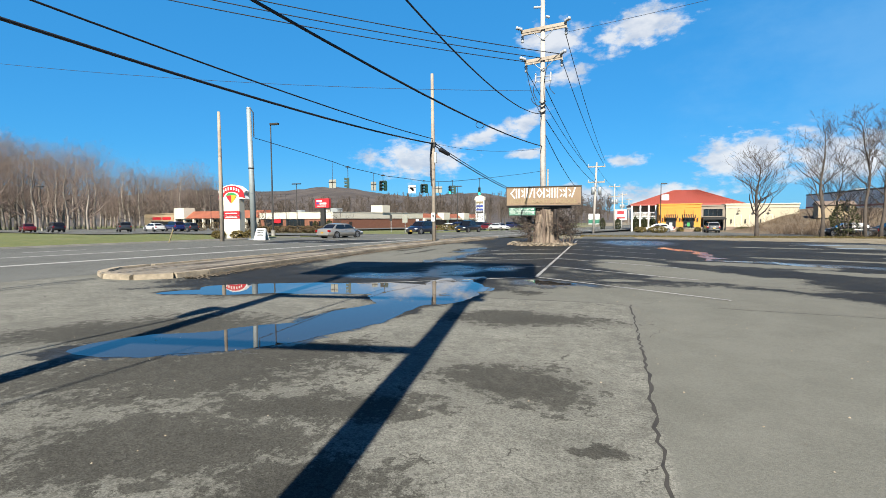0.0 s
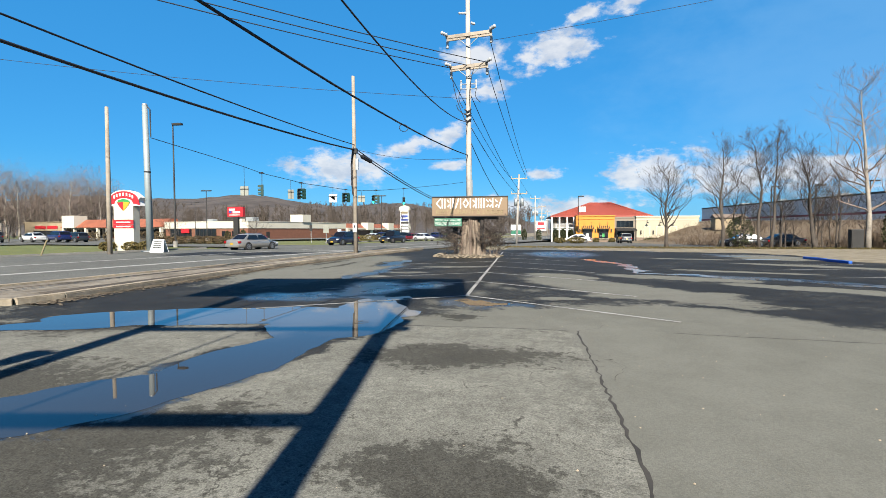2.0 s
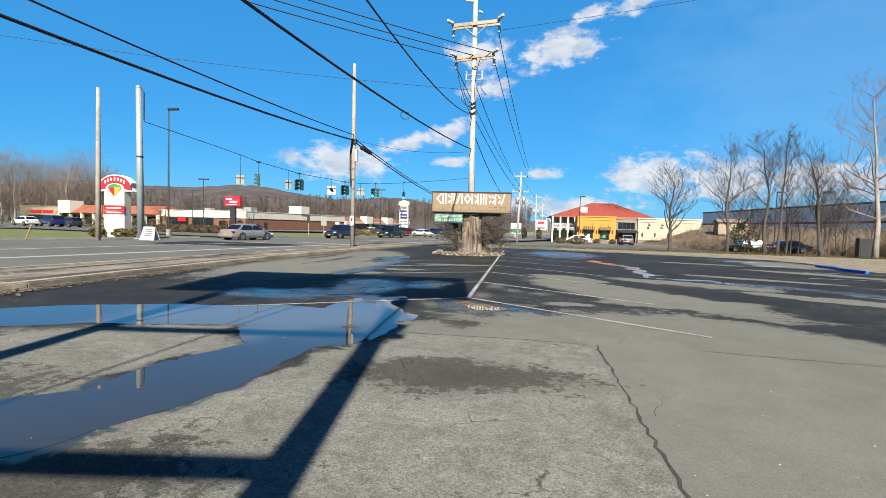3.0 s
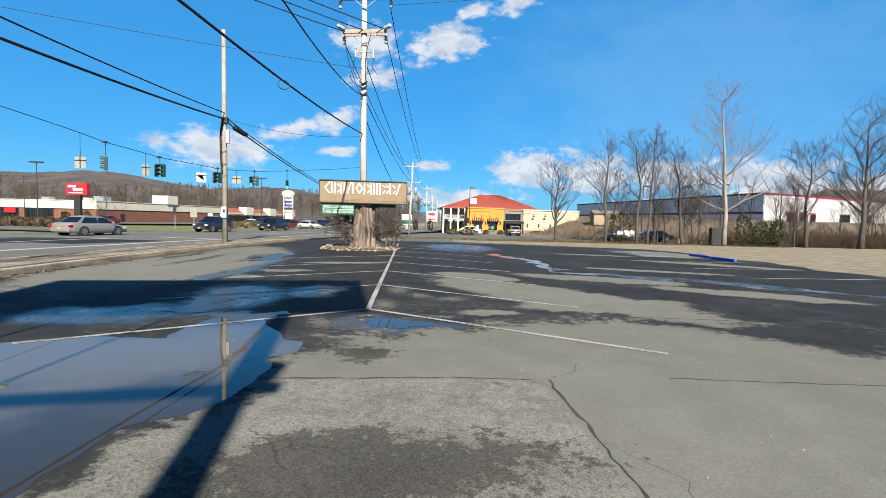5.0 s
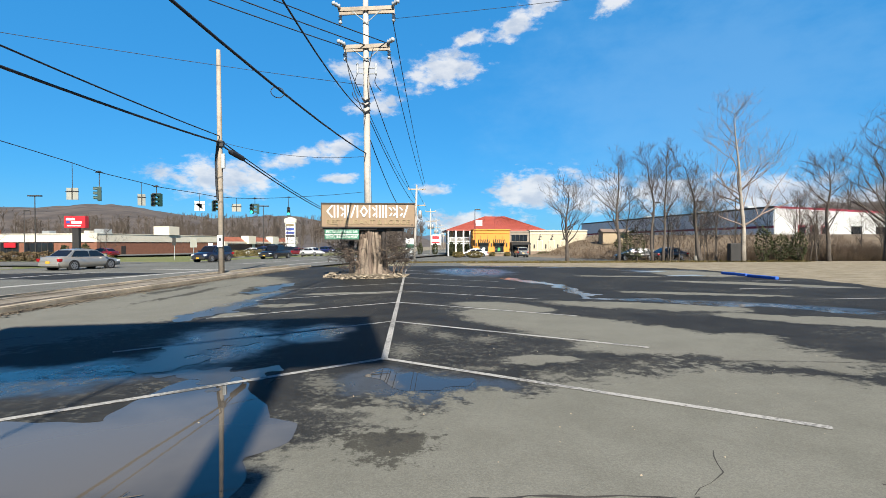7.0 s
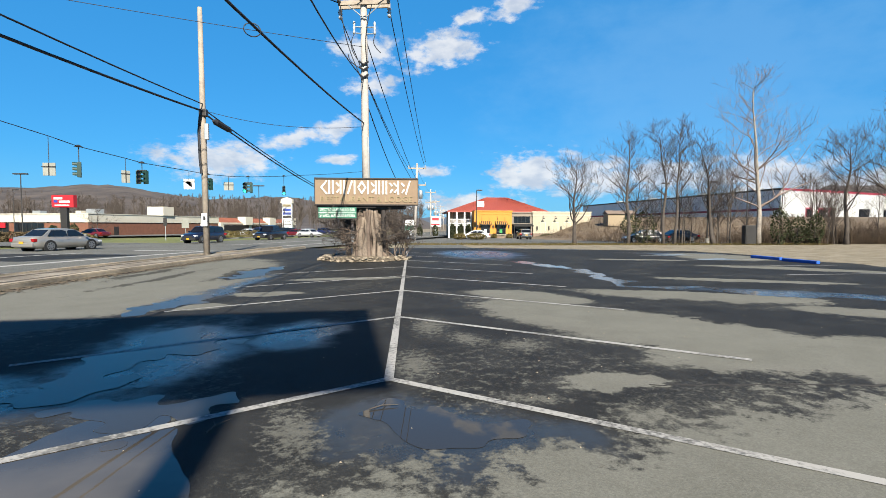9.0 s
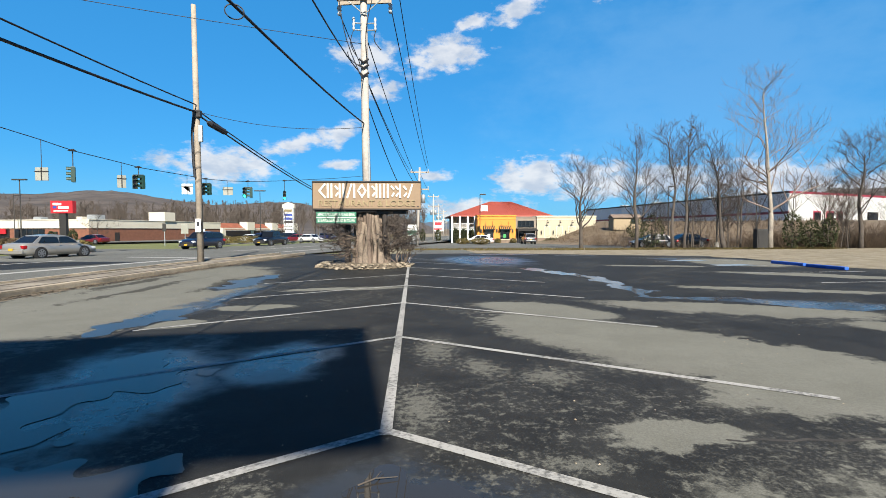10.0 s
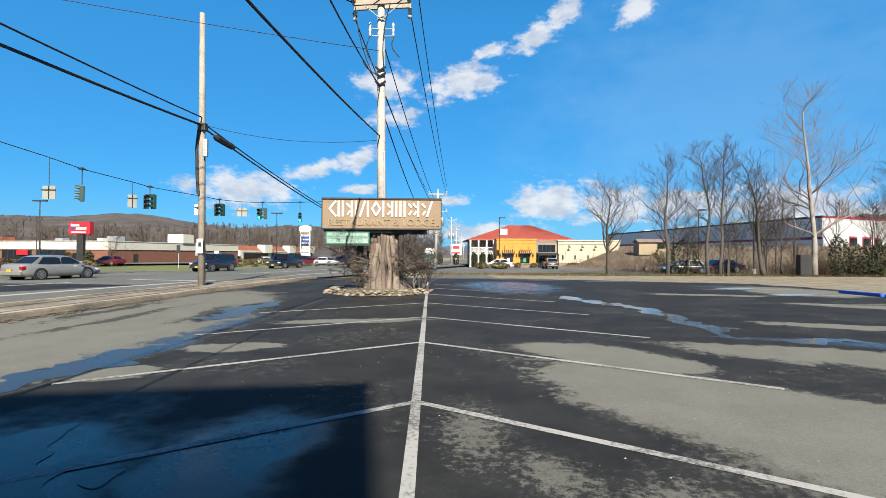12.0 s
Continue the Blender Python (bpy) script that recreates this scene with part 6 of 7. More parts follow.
# ---- shopping plaza across the road ----
def plaza():
    s = thing("shopping_plaza", -68.6, 115, -0.9, "single-storey brick and stucco shopping plaza with red roofs", "building", turn=-14)
    w = part("brick_wing", boxed(-30, 0, 0, 42, 0, 3.1), BRICK, s)
    part("fascia", boxed(-30.1, 0.15, -0.25, 42, 3.1, 4.8, 0.02), CREAM, w)
    part("fascia_cap", boxed(-30.2, 0.25, -0.35, 42, 4.803, 4.95), CREAM, w)
    part("brick_pier", boxed(-0.5, 0.12, -0.3, 0.5, 0, 3.1), BRICK, w)
    for x0, x1 in ((-28, -20), (-18.5, -11)):
        g = part("shop_window", boxed(x0, x1, -0.1, -0.003, 0.5, 2.9), DARK_GLASS, w)
        for k in range(6):
            xm = x0 + (x1 - x0) * k / 5
            part("mullion", boxed(xm - 0.05, xm + 0.05, -0.14, -0.103, 0.5, 2.9), SIGN_EDGE, g)
    for x0 in (-9.0, -5.5):
        part("window", boxed(x0, x0 + 1.2, -0.08, -0.003, 0.9, 2.4), DARK_GLASS, w)
    part("shop_sign", boxed(-23.5, -20.5, -0.5, -0.27, 1.9, 3.0, 0.03), RED_SIGN, s)
    part("side_door", boxed(0.003, 0.06, 6, 7.2, 0, 2.2), SIGN_EDGE, w)
    for k, (x, y, a, h) in enumerate(((-7, 6, 2.6, 1.2), (-13, 9, 1.5, 0.9), (-20, 5, 2.0, 0.8), (-4, 20, 4.5, 2.2), (-10, 30, 2.0, 1.3))):
        part("rooftop_unit", boxed(x, x + a, y, y + a * 0.8, 4.9, 4.9 + h, 0.03), CREAM if k % 2 else GALV, s)
    # central arcade with a shingled mansard
    m = part("arcade", boxed(-75, -30.2, 1.5, 42, 0, 4.4), CREAM, s)
    part("mansard", poly(bmesh.new(), [(-75.2, -1.5, 3.5), (-75.2, 1.6, 5.9), (-75.2, 4, 5.9), (-75.2, 4, 3.4)], (45, 0, 0)), TILE_RED, m)
    part("arcade_window", boxed(-74, -31, 1.38, 1.497, 0.3, 2.9), DARK_GLASS, m)
    for x in (-74.5, -69, -63.5, -58, -53.5, -48, -42, -36, -30.8):
        part("pillar", boxed(x, x + 0.7, -1.3, -0.6, 0, 3.5), CREAM, m)
    part("entrance_gable", boxed(-73.5, -67.5, -1.8, 2, 3.4, 7.1), CREAM, m)
    # liquor shop
    q = part("end_shop", boxed(-98, -75.3, 0.5, 34, 0, 5.2), TAN_WALL, s)
    part("parapet", boxed(-98.2, -75.2, 0.3, 34.2, 5.203, 5.45), TAN_WALL, q)
    for x0, x1 in ((-92, -86.2), (-85.4, -80)):
        part("sign_bar", boxed(x0, x1, 0.35, 0.497, 3.2, 4.1, 0.02), RED_SIGN, q)
    part("shop_window", boxed(-93, -79, 0.4, 0.497, 0.4, 2.6), DARK_GLASS, q)
    # shops along the far road front
    f = part("far_wing", boxed(-14, -2, 46, 92, 0, 3.4), CREAM, s)
    for k in range(3):
        y0 = 47 + k * 15
        part("mansard", poly(bmesh.new(), [(-1.9, y0, 2.9), (-4.5, y0, 4.9), (-6, y0, 4.9), (-6, y0, 2.9)], (0, 10.5, 0)), TILE_RED, f)
        part("gable", boxed(-4, -1.2, y0 + 10.6, y0 + 14.8, 2.7, 5.3), CREAM, f)
        part("shop_window", boxed(-1.997, -1.9, y0 + 0.5, y0 + 13.5, 0.4, 2.6), DARK_GLASS, f)


plaza()


# ---- signs across the road ----
def market_sign():
    s = thing("supermarket_sign", -34.1, 39.5, 0, "cream monument sign with a red arched top", "sign")
    part("pillar", boxed(-0.95, 0.9, -0.35, 0.35, 0, 3.75, 0.02), CREAM, s)
    part("red_band", boxed(-0.98, 0.93, -0.39, -0.353, 2.2, 2.6), RED_SIGN, s)
    part("red_band", boxed(-0.98, 0.93, -0.39, -0.353, 1.9, 2.16), RED_SIGN, s)
    for z in (2.34, 1.98):
        part("plain_bar", boxed(-0.7, 0.65, -0.4, -0.391, z, z + 0.1), SIGN_WHITE, s)
    arch = [(-1.55, 0, 3.75), (1.55, 0, 3.75), (1.35, 0, 4.15), (1.55, 0, 4.45)]
    arch += [(1.5 * math.cos(radians(a)), 0, 4.15 + 0.95 * math.sin(radians(a))) for a in range(30, 151, 12)] + [(-1.55, 0, 4.45), (-1.35, 0, 4.15)]
    part("arched_head", poly(bmesh.new(), [(x, -0.3, z) for x, _, z in arch], (0, 0.6, 0)), WHITE, s)
    band = [(1.44 * math.cos(radians(a)), -0.33, 4.12 + 0.88 * math.sin(radians(a))) for a in range(12, 169, 12)]
    band += [(-1.52, -0.33, 3.82), (-0.86, -0.33, 3.95)]
    band += [(0.86 * math.cos(radians(a)), -0.33, 4.0 + 0.42 * math.sin(radians(a))) for a in range(168, 11, -12)] + [(0.86, -0.33, 3.95), (1.52, -0.33, 3.82)]
    part("red_ribbon", poly(bmesh.new(), band, (0, 0.028, 0)), RED_SIGN, s)
    for k in range(7):
        a = radians(138 - k * 16)
        c = Vector((1.16 * math.cos(a), -0.34, 4.05 + 0.68 * math.sin(a)))
        part("plain_bar", boxed(c.x - 0.07, c.x + 0.07, -0.345, -0.332, c.z - 0.13, c.z + 0.13), SIGN_WHITE, s)
    part("green_shape", poly(bmesh.new(), [(-0.62, -0.37, 4.05), (0.62, -0.37, 4.05), (0.45, -0.37, 4.25), (0.0, -0.37, 4.36), (-0.45, -0.37, 4.25)], (0, 0.06, 0)), FRUIT_GREEN, s)
    part("yellow_shape", poly(bmesh.new(), [(0.0, -0.372, 4.1), (0.6, -0.372, 4.04), (0.38, -0.372, 3.7), (0.12, -0.372, 3.42), (0.0, -0.372, 3.35)], (0, 0.06, 0)), FRUIT_YELLOW, s)
    part("red_shape", poly(bmesh.new(), [(-0.6, -0.372, 4.04), (-0.01, -0.372, 4.1), (-0.01, -0.372, 3.35), (-0.12, -0.372, 3.42), (-0.38, -0.372, 3.7)], (0, 0.06, 0)), RED_SIGN, s)


market_sign()
a = thing("a_frame_sign", -29.05, 37.0, 0.0, "white folding pavement sign with dark bars", "sign", turn=8)
for sg in (-1, 1):
    part("board", poly(bmesh.new(), [(-0.55, sg * 0.35, 0), (0.55, sg * 0.35, 0), (0.42, sg * 0.03, 1.0), (-0.42, sg * 0.03, 1.0)], (0, sg * 0.03, 0)), WHITE, a)
for z in (0.35, 0.5, 0.65, 0.8):
    part("plain_bar", boxed(-0.3, 0.3, -0.42 + z * 0.31, -0.40 + z * 0.31, z, z + 0.06), DARK_STEEL, a)
st = thing("marker_stake", -33.0, 31.0, 0, "leaning pale wooden marker stake in the grass", "stake")
part("stake", tube(bmesh.new(), [(0, 0, -0.1), (0.55, 0, 1.05)], 0.05, 6), SIGN_OCHRE, st)
nb = thing("bank_sign", -53.2, 85.5, -0.5, "red rectangular sign with white bars on a dark post", "sign", turn=-6)
part("post", boxed(-0.5, 0.5, -0.25, 0.25, 0, 4.7, 0.02), DARK_STEEL, nb)
part("panel", boxed(-1.65, 1.65, -0.35, 0.35, 4.7, 6.5, 0.03), RED_SIGN, nb)
for x0, x1, z in ((-1.3, 0.0, 5.85), (-0.5, 1.1, 5.35)):
    part("plain_bar", boxed(x0, x1, -0.37, -0.352, z, z + 0.34), SIGN_WHITE, nb)
part("plain_bar", boxed(-1.2, 1.0, -0.37, -0.352, 4.95, 5.1), SIGN_WHITE, nb)
part("blue_shape", boxed(-1.3, -0.75, -0.37, -0.352, 5.4, 5.75), BLUE_SIGN, nb)
py = thing("tenant_sign", -28.7, 116, -0.5, "tall white tenant sign with coloured strips", "sign", turn=-8)
part("pillar", boxed(-1.05, 1.05, -0.3, 0.3, 0, 7.0, 0.02), WHITE, py)
part("cap", poly(bmesh.new(), [(-1.35, -0.4, 6.9), (1.35, -0.4, 6.9), (1.2, -0.4, 7.7), (0, -0.4, 8.1), (-1.2, -0.4, 7.7)], (0, 0.8, 0)), CREAM, py)
for z, mm in ((6.1, SIGN_OCHRE), (5.2, BLUE_SIGN), (4.4, BLUE_SIGN), (3.7, DARK_STEEL), (3.0, DARK_STEEL), (2.3, DARK_STEEL), (1.5, DARK_STEEL)):
    part("tenant_strip", boxed(-0.9, 0.9, -0.33, -0.303, z, z + (0.5 if z > 3.5 else 0.12)), mm, py)
rs = thing("club_sign", 4.2, 140, -1.2, "white roadside sign with red bars", "sign")
part("post", boxed(-0.2, 0.2, -0.1, 0.1, 0, 3), GALV, rs)
part("panel", boxed(-1.5, 1.5, -0.2, 0.2, 2.6, 5.4), WHITE, rs)
part("plain_bar", boxed(-0.9, 0.9, -0.23, -0.203, 4.2, 5.0), RED_SIGN, rs)
part("plain_bar", boxed(-1.1, 1.1, -0.23, -0.203, 3.0, 3.4), RED_SIGN, rs)
fs = thing("distant_shop", -2.5, 128, -1.0, "small white and green roadside sign board", "sign")
part("panel", boxed(-1.3, 1.3, 0, 0.3, 1.4, 4.0), WHITE, fs)
part("stripe", boxed(-1.3, 1.3, -0.05, -0.003, 1.6, 2.6), SIGN_GREEN, fs)
part("leg", boxed(-0.3, 0.3, 0.05, 0.25, 0, 1.4), GALV, fs)
for x, y in ((14.88, 33.22), (14.74, 31.0)):
    ws = thing("wheel_stop", x, y, 0, "bright blue painted concrete wheel stop", "wheel stop", "wheel stops", turn=2)
    part("block", boxed(-0.09, 0.09, -0.93, 0.93, 0, 0.14, 0.035), BLUE_STOP, ws)
    for k in (-0.6, 0.6):
        part("pin", tube(bmesh.new(), [(0, k, 0.13), (0, k, 0.15)], 0.02, 8), GALV, ws)


for x, z0, z1, w, colour, label in ((-33.8, 1.9, 2.9, 0.45, DARK_STEEL, "dark signal head for walkers on a thin steel post"), (-31.3, 1.6, 2.8, 0.9, SIGN_BACK, "bare back of a road sign on a thin post"),
                                    (-29.1, 1.5, 2.2, 0.6, WHITE, "small white road sign on a thin post")):
    sp = thing("road_sign", x, 75.0, road_z(x, 75) - 0.1, label, "road sign")
    part("post", tube(bmesh.new(), [(0, 0, 0), (0, 0, z1)], 0.045, 8), GALV, sp)
    part("board", boxed(-w / 2, w / 2, -0.09, -0.05, z0, z1, 0.01), colour, sp)


# ---- trees on the right ----
bare_tree("bare_tree", 14.8, 60.5, -0.3, 9.3, 0.22, 31, "spreading bare maple on the verge", fork=0.2, spread=0.6, lift=0.2, depth=5, kids=(2, 4))
bare_tree("bare_tree", 20.3, 60.0, -0.3, 12.7, 0.2, 32, "tall bare tree at the wood's edge", fork=0.25, spread=0.5, reach=0.7, depth=5)
bare_tree("bare_tree", 23.1, 58.0, -0.3, 13.3, 0.17, 33, "slender bare tree at the wood's edge", fork=0.32, spread=0.42, reach=0.6, lean=(-0.03, 0))
bare_tree("bare_tree", 24.4, 58.3, -0.3, 13.6, 0.17, 34, "slender bare tree at the wood's edge", fork=0.35, spread=0.42, reach=0.6, lean=(0.03, 0))
bare_tree("bare_tree", 28.5, 58.0, -0.3, 11.8, 0.2, 35, "forked bare tree at the wood's edge", fork=0.35, spread=0.5, reach=0.7, lean=(-0.14, 0), stems=2)
bare_tree("bare_tree", 33.1, 58.0, -0.4, 18.8, 0.27, 36, "tall pale-barked bare sycamore", bark=BARK_PALE, twig=TWIG_PALE, fork=0.25, spread=0.75, lift=0.14, lean=(-0.04, 0), reach=0.72, kids=(2, 4))
bare_tree("bare_tree", 43.2, 58.5, -0.3, 12.0, 0.25, 37, "rounded bare tree behind brush", fork=0.35, spread=0.7)
big = bare_tree("bare_tree", 49.4, 58.0, -0.3, 16.6, 0.3, 38, "large dark bare tree in the brush", fork=0.3, spread=0.7)
bare_tree("bare_tree", 56.4, 57.5, -0.2, 17.8, 0.27, 39, "large dark bare tree in the brush", fork=0.4, spread=0.7)
slim = bare_tree("bare_tree", 27.0, 62.0, -0.3, 8.5, 0.1, 40, "thin bare sapling in the wood", fork=0.3, spread=0.5, depth=4)
rg = random.Random(77)
for i in range(34):
    x, y = rg.uniform(22, 64), 58.5 + abs(rg.gauss(0, 4.0))
    copy_thing(slim, pose(x, y, bank_z(x, y) - 0.2, 0, 0, rg.uniform(0, 360)) @ Matrix.Scale(rg.uniform(0.6, 1.15), 4))
for x, y, k in ((66, 60, 1.0), (74, 64, 0.9), (62, 70, 0.8), (92, 78, 0.9)):
    copy_thing(big, pose(x, y, bank_z(x, y) - 0.2, 0, 0, rg.uniform(0, 360)) @ Matrix.Scale(k, 4))

# ---- wood on the left, beyond the lawn ----
kinds = [bare_tree("bare_tree", 0, 0, 0, 19, 0.34, 50 + i, "tall pale bare tree at the edge of a wood", bark=BARK_PALE, twig=TWIG_PALE, fork=0.2, spread=0.7, kids=(2, 4), group="wood beyond the lawn") for i in range(3)]
spots = []
for i in range(70):
    f = i / 69
    d = rg.uniform(1.2, 1.65) if f < 0.64 else rg.uniform(1.9, 2.2)
    spots.append((-135 * d + 52 * d * f, 52 * d + 36 * d * f))
for i, (x, y) in enumerate(spots):
    m = pose(x, y, -0.6, 0, 0, rg.uniform(0, 360)) @ Matrix.Scale(rg.uniform(0.95, 1.25), 4)
    if i < 3:
        kinds[i].matrix_basis = m
    else:
        copy_thing(kinds[i % 3], m)
small = bare_tree("bare_tree", -60.0, 104, -0.8, 6.5, 0.12, 60, "small bare ornamental tree before the shops", fork=0.25, spread=0.7, depth=4)
for a, c in ((66, 24), (72, 30), (84, 19), (92, 26), (104, 24), (110, 32), (118, 22), (40, 60), (30, 90)):
    q = on_road(a, c)
    copy_thing(small, pose(q.x, q.y, road_z(q.x, q.y) - 0.1, 0, 0, rg.uniform(0, 360)) @ Matrix.Scale(rg.uniform(0.8, 1.3), 4))


def far_wood(name, spots, label, material, limbs=22, thick=1.0):
    """Many simple bare trees far off, in one mesh."""
    vs, fs = [], []
    for x, y, z, h, seed in spots:
        r = random.Random(seed)
        lines = [(Vector((x, y, z)), Vector((x + r.uniform(-.6, .6), y, z + h * 0.95)), 0.16 * thick)]
        for k in range(limbs):
            f = r.uniform(0.2, 0.95)
            a = lines[0][0].lerp(lines[0][1], f)
            t = r.uniform(0, math.tau)
            ln = h * (0.32 * (1 - f) + 0.10) * r.uniform(0.7, 1.3)
            b = a + Vector((math.cos(t) * 0.65, math.sin(t) * 0.65, r.uniform(0.5, 1.1))).normalized() * ln
            lines.append((a, b, 0.09 * thick))
            for j in range(3):
                c = a.lerp(b, r.uniform(0.3, 1.0))
                t2 = r.uniform(0, math.tau)
                lines.append((c, c + Vector((math.cos(t2), math.sin(t2), r.uniform(0.3, 1.2))).normalized() * ln * 0.5, 0.055 * thick))
        for a, b, w in lines:
            k = len(vs)
            for p, q in ((a, w), (b, w * 0.4)):
                for t in (0, 2.09, 4.19):
                    vs.append((p.x + q * math.cos(t), p.y + q * math.sin(t), p.z))
            for t in range(3):
                fs.append((k + t, k + (t + 1) % 3, k + 3 + (t + 1) % 3, k + 3 + t))
    return tagged(raw(name, vs, fs, material, smooth=False), label, "trees", kind="stuff")


rg = random.Random(91)
spots = []
for i in range(430):
    az, d = rg.uniform(-66, 1), rg.uniform(215, 330)
    spots.append((d * math.sin(radians(az)), d * math.cos(radians(az)), -1.5 + (d - 215) * 0.05, rg.uniform(9, 15), i))
far_wood("woodland", spots, "grey-brown leafless woodland below the hills", TWIG)
spots = []
for i in range(110):
    az, d = rg.uniform(38, 75), rg.uniform(200, 300)
    spots.append((d * math.sin(radians(az)), d * math.cos(radians(az)), 3.0, rg.uniform(12, 20), 900 + i))
far_wood("woodland_far", spots, "leafless woodland behind the warehouse", TWIG)


spots = []
for i in range(150):
    f = rg.random()
    d = rg.uniform(1.45, 2.1) if f < 0.6 else rg.uniform(1.95, 2.4)
    spots.append((-140 * d + 62 * d * f, 50 * d + 38 * d * f, -0.8, rg.uniform(13, 20), 2000 + i))
far_wood("woodland_lawn", spots, "dense leafless trees behind the lawn's edge", TWIG_PALE)
spots = []
for i in range(900):
    az, d = rg.uniform(-75, -2), rg.uniform(560, 985)
    t = (d - 300) / 700
    spots.append((d * math.sin(radians(az)), d * math.cos(radians(az)), 56 * t * t * (3 - 2 * t) - 7, rg.uniform(5, 9), 4000 + i))
far_wood("woodland_hill", spots, "leafless trees along the hill's crest", TWIG, 6, 3.0)


# ---- hills ----
def hill(name, az0, az1, near, far, rise, material, label, seed):
    vs, fs = [], []
    na, nr = 150, 16
    for i in range(na + 1):
        f = i / na
        az = radians(az0 + (az1 - az0) * f)
        ease = min(1, f / 0.08, (1 - f) / 0.14)
        ease = max(0.0, ease) ** 0.7
        crest = rise(math.degrees(az)) * ease
        for j in range(nr + 1):
            t = j / nr
            d = near + (far - near) * t
            h = crest * (t * t * (3 - 2 * t))
            x, y = d * math.sin(az), d * math.cos(az)
            h += noise.noise(Vector((x * 0.012, y * 0.012, seed))) * 5 * t * ease + noise.noise(Vector((x * 0.11, y * 0.11, seed + 5))) * 3.5 * t * ease
            vs.append((x, y, h - 2.0))
    for i in range(na):
        for j in range(nr):
            k = i * (nr + 1) + j
            fs.append((k, k + nr + 1, k + nr + 2, k + 1))
    return tagged(raw(name, vs, fs, material), label, "hill", kind="structure")


hill("backdrop_hill", -100, 3, 300, 1000, lambda az: 56 + 7 * math.sin(az * 0.16 + 0.6) + 5 * math.cos(az * 0.41), HILL, "low wooded hills, brown and leafless", 2)
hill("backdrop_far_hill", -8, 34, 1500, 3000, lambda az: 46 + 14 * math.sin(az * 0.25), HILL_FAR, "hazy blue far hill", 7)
hill("backdrop_east_hill", 36, 110, 320, 900, lambda az: 55 + 8 * math.sin(az * 0.2), HILL, "low wooded hills behind the warehouse", 11)


# ---- shrubs and brush ----
def leafy(name, x, y, z, rx, ry, rz, material, label, seed, count=900, leaf=0.09, group="shrubs"):
    rg = random.Random(seed)
    s = thing(name, x, y, z, label, "shrub", group)
    vs, fs = [], []
    for i in range(count):
        d = Vector((rg.gauss(0, 1), rg.gauss(0, 1), rg.gauss(0, 1))).normalized() * rg.uniform(0.7, 1.0) ** 0.6
        bump = 1 + 0.22 * noise.noise(d * 2.3 + Vector((seed, 0, 0)))
        p = Vector((d.x * rx * bump, d.y * ry * bump, max(0.02, rz * 0.5 + d.z * rz * 0.52 * bump)))
        a = Vector((rg.gauss(0, 1), rg.gauss(0, 1), rg.gauss(0, 1))).normalized() * leaf
        b = a.cross(Vector((rg.gauss(0, 1), rg.gauss(0, 1), rg.gauss(0, 1)))).normalized() * leaf * 0.7
        k = len(vs)
        vs += [p - a, p + b, p + a, p - b]
        fs.append((k, k + 1, k + 2, k + 3))
    raw("leaves", vs, fs, material, s, smooth=False)
    part("stem", tube(bmesh.new(), [(0, 0, -0.1), (0, 0, rz * 0.6)], 0.05, 6), BARK, s)
    return s


leafy("shrub", 7.6, 84, ground_z(7, 84), 1.4, 0.8, 1.0, HEDGE, "rounded olive-brown shrub in the car park", 1, 1400)
leafy("shrub", 5.2, 86, ground_z(5, 86), 1.0, 0.7, 0.9, HEDGE, "rounded olive-brown shrub in the car park", 2, 1000)
for i, (x, rx) in enumerate(((10.2, 0.6), (13.0, 0.6), (15.9, 0.6), (23.2, 1.6), (26.9, 1.6), (32.6, 1.5))):
    leafy("shrub", x, 99.4, -0.75, rx, 0.6, 0.9 if i < 5 else 2.3, SHRUB_GREEN if i > 2 else HEDGE, "clipped shrub against the restaurant's wall", 10 + i, 800)
for i, (x, y, h) in enumerate(((5.6, 103, 2.9), (7.1, 103, 2.9), (2.5, 108, 2.6), (8.6, 103, 2.7), (-0.5, 112, 2.6))):
    leafy("conifer", x, y, -0.8, 0.6, 0.6, h, PINE, "narrow dark clipped evergreen", 30 + i, 900, 0.1, "evergreens")
for i, (x, y, r, h) in enumerate(((23.0, 62.0, 1.3, 3.6), (34.6, 57.0, 0.8, 3.6), (37.2, 57.8, 0.9, 2.8), (39.6, 58.4, 0.8, 3.2), (29.8, 80, 1.3, 3.0))):
    leafy("conifer", x, y, bank_z(x, y), r, r, h, PINE, "ragged dark evergreen among bare trees", 40 + i, 620, 0.11, "evergreens")
for i, (a, c) in enumerate(((18, 19.5), (19.5, 19.3), (38, 22), (42, 22), (46, 22), (50, 22), (54, 22))):
    q = on_road(a, c)
    leafy("shrub", q.x, q.y, 0, 1.1 if i < 2 else 2.0, 0.7, 0.9, HEDGE, "low clipped hedge shrub by the road", 60 + i, 700)
for i in range(9):
    f = i / 8
    leafy("shrub", -50.6 + 8.6 * f, 62.5 + 5.4 * f, -0.25, 1.05, 0.7, 1.15, DRY_HEDGE, "brown winter hedge before the shops", 110 + i, 800)
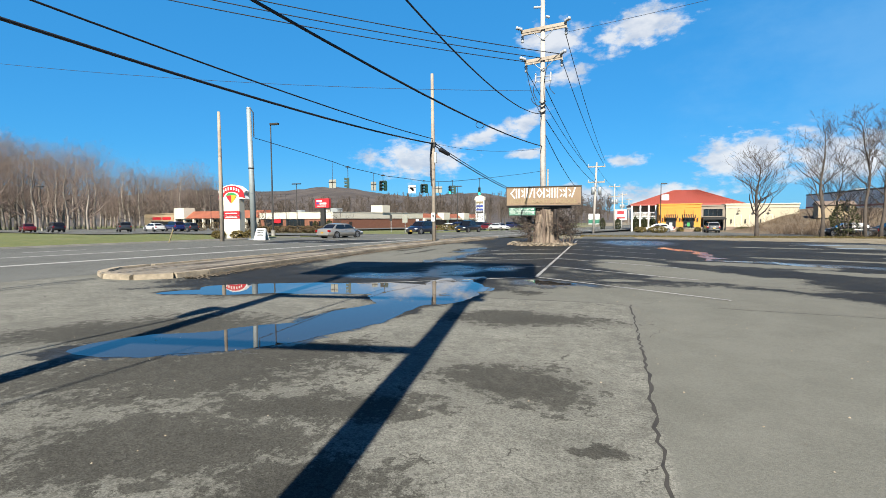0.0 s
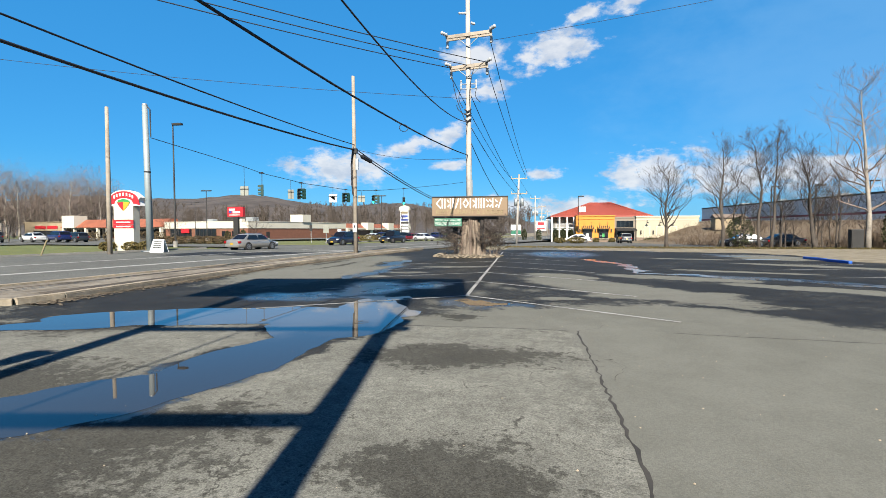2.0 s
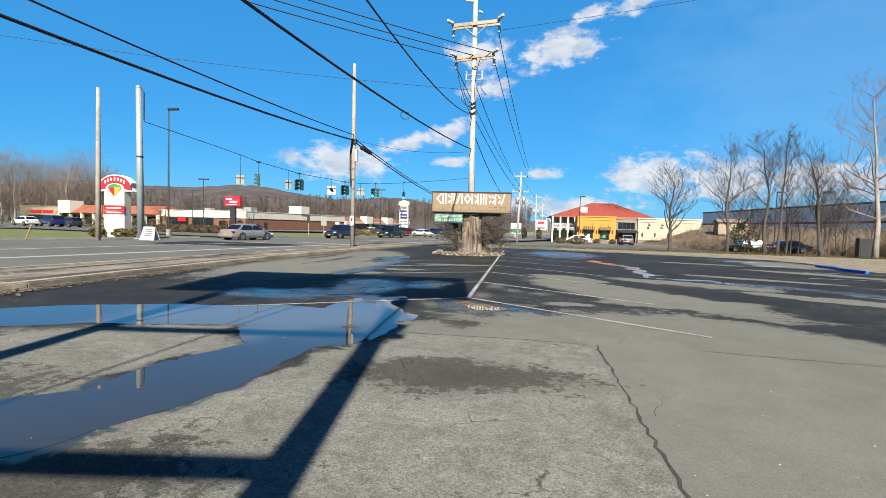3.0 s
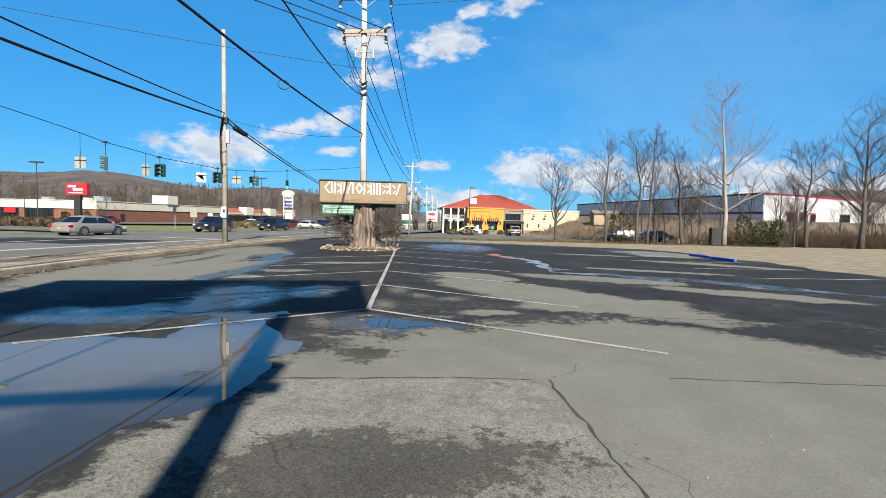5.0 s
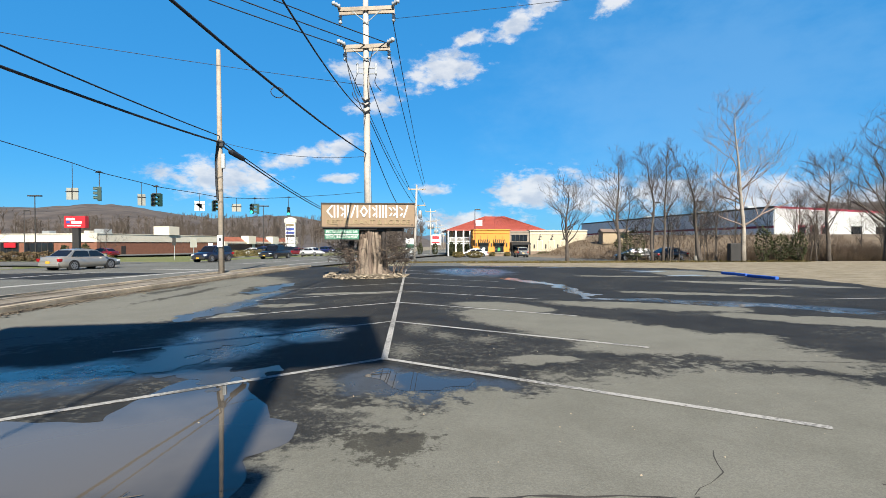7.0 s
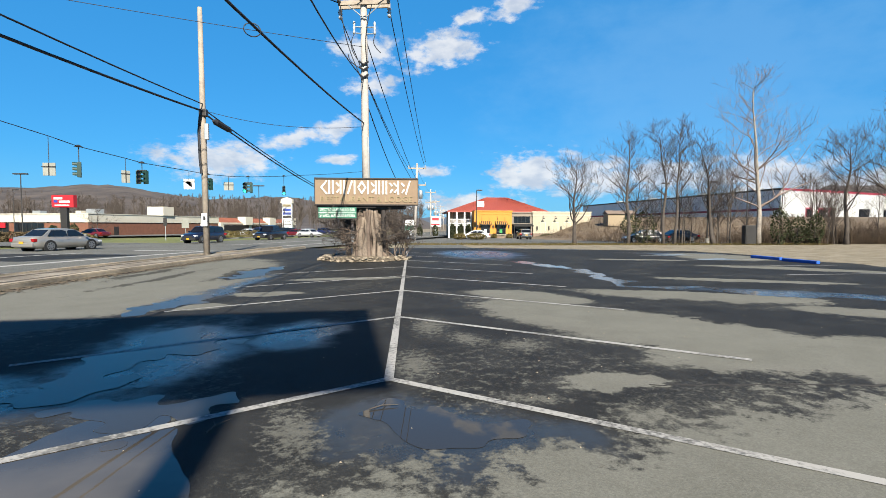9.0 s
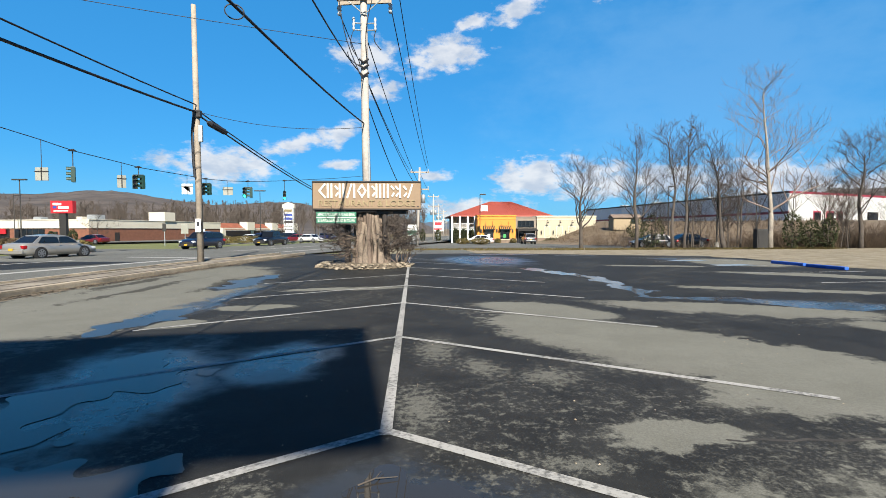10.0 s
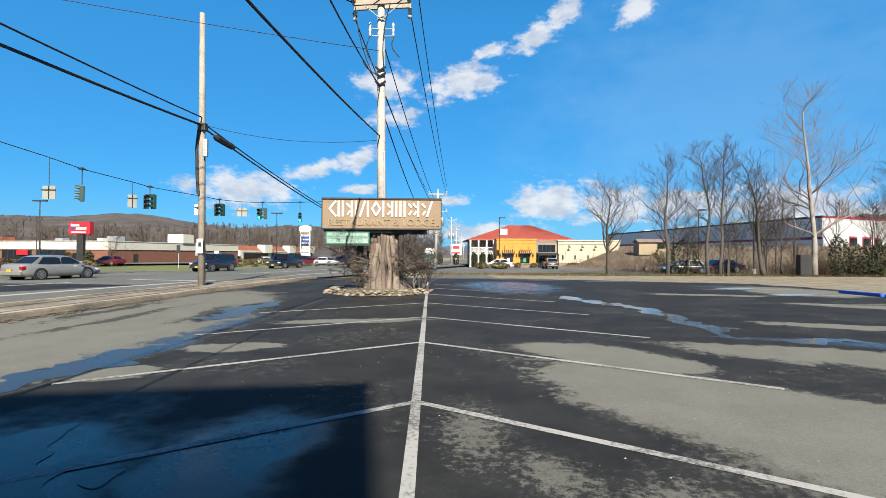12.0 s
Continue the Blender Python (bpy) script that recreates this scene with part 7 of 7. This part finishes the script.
for i in range(6):
    leafy("shrub", -84.0 + 2.2 * i, 82.0 + 1.6 * i, -0.5, 1.5, 0.9, 2.0, DRY_HEDGE, "brown winter hedge behind parked cars", 130 + i, 800)
for i, (x, y, h) in enumerate(((-51.0, 84, 2.4), (-55.3, 86, 2.2))):
    leafy("conifer", x, y, -0.6, 0.6, 0.6, h, PINE, "small dark evergreen beside a sign", 80 + i, 700, 0.1, "evergreens")
for i, (x, y) in enumerate(((-35.4, 38.8), (-33.0, 38.6), (-32.0, 38.9))):
    leafy("shrub", x, y, 0, 0.7, 0.5, 0.75, HEDGE, "low rounded shrub at the sign's foot", 90 + i, 600)


def brush(name, count, place, h0, h1, material, label, seed):
    rg = random.Random(seed)
    vs, fs = [], []
    for i in range(count):
        x, y = place(rg)
        z = bank_z(x, y) - 0.07
        p = Vector((x, y, z))
        h = rg.uniform(h0, h1)
        for s in range(3):
            q = p + Vector((rg.gauss(0, 0.35) * h, rg.gauss(0, 0.35) * h, h * rg.uniform(0.5, 1)))
            mid = p.lerp(q, 0.5) + Vector((rg.gauss(0, 0.1), rg.gauss(0, 0.1), 0.1)) * h
            for a, b, w0, w1 in ((p, mid, 0.02, 0.014), (mid, q, 0.014, 0.004)):
                k = len(vs)
                for c, w in ((a, w0), (b, w1)):
                    for t in (0, 2.09, 4.19):
                        vs.append((c.x + w * math.cos(t), c.y + w * math.sin(t), c.z))
                for t in range(3):
                    fs.append((k + t, k + (t + 1) % 3, k + 3 + (t + 1) % 3, k + 3 + t))
    return tagged(raw(name, vs, fs, material, smooth=False), label, "brush", kind="stuff")


brush("brushwood", 3600, lambda r: (r.uniform(34, 72), 59 + abs(r.gauss(0, 3.5))), 0.8, 2.6, BRUSH, "tangled dead brown brush at the wood's edge", 5)
brush("bank_scrub", 2600, lambda r: (r.uniform(21, 75), r.uniform(61, 100)), 0.4, 1.6, BRUSH, "dry brown weeds and scrub over the bank", 6)
brush("dry_grass", 2500, lambda r: (r.uniform(-3, 40), 56.5 + abs(r.gauss(0, 1.4))), 0.08, 0.3, HEDGE, "dry tufts of grass along the verge", 7)
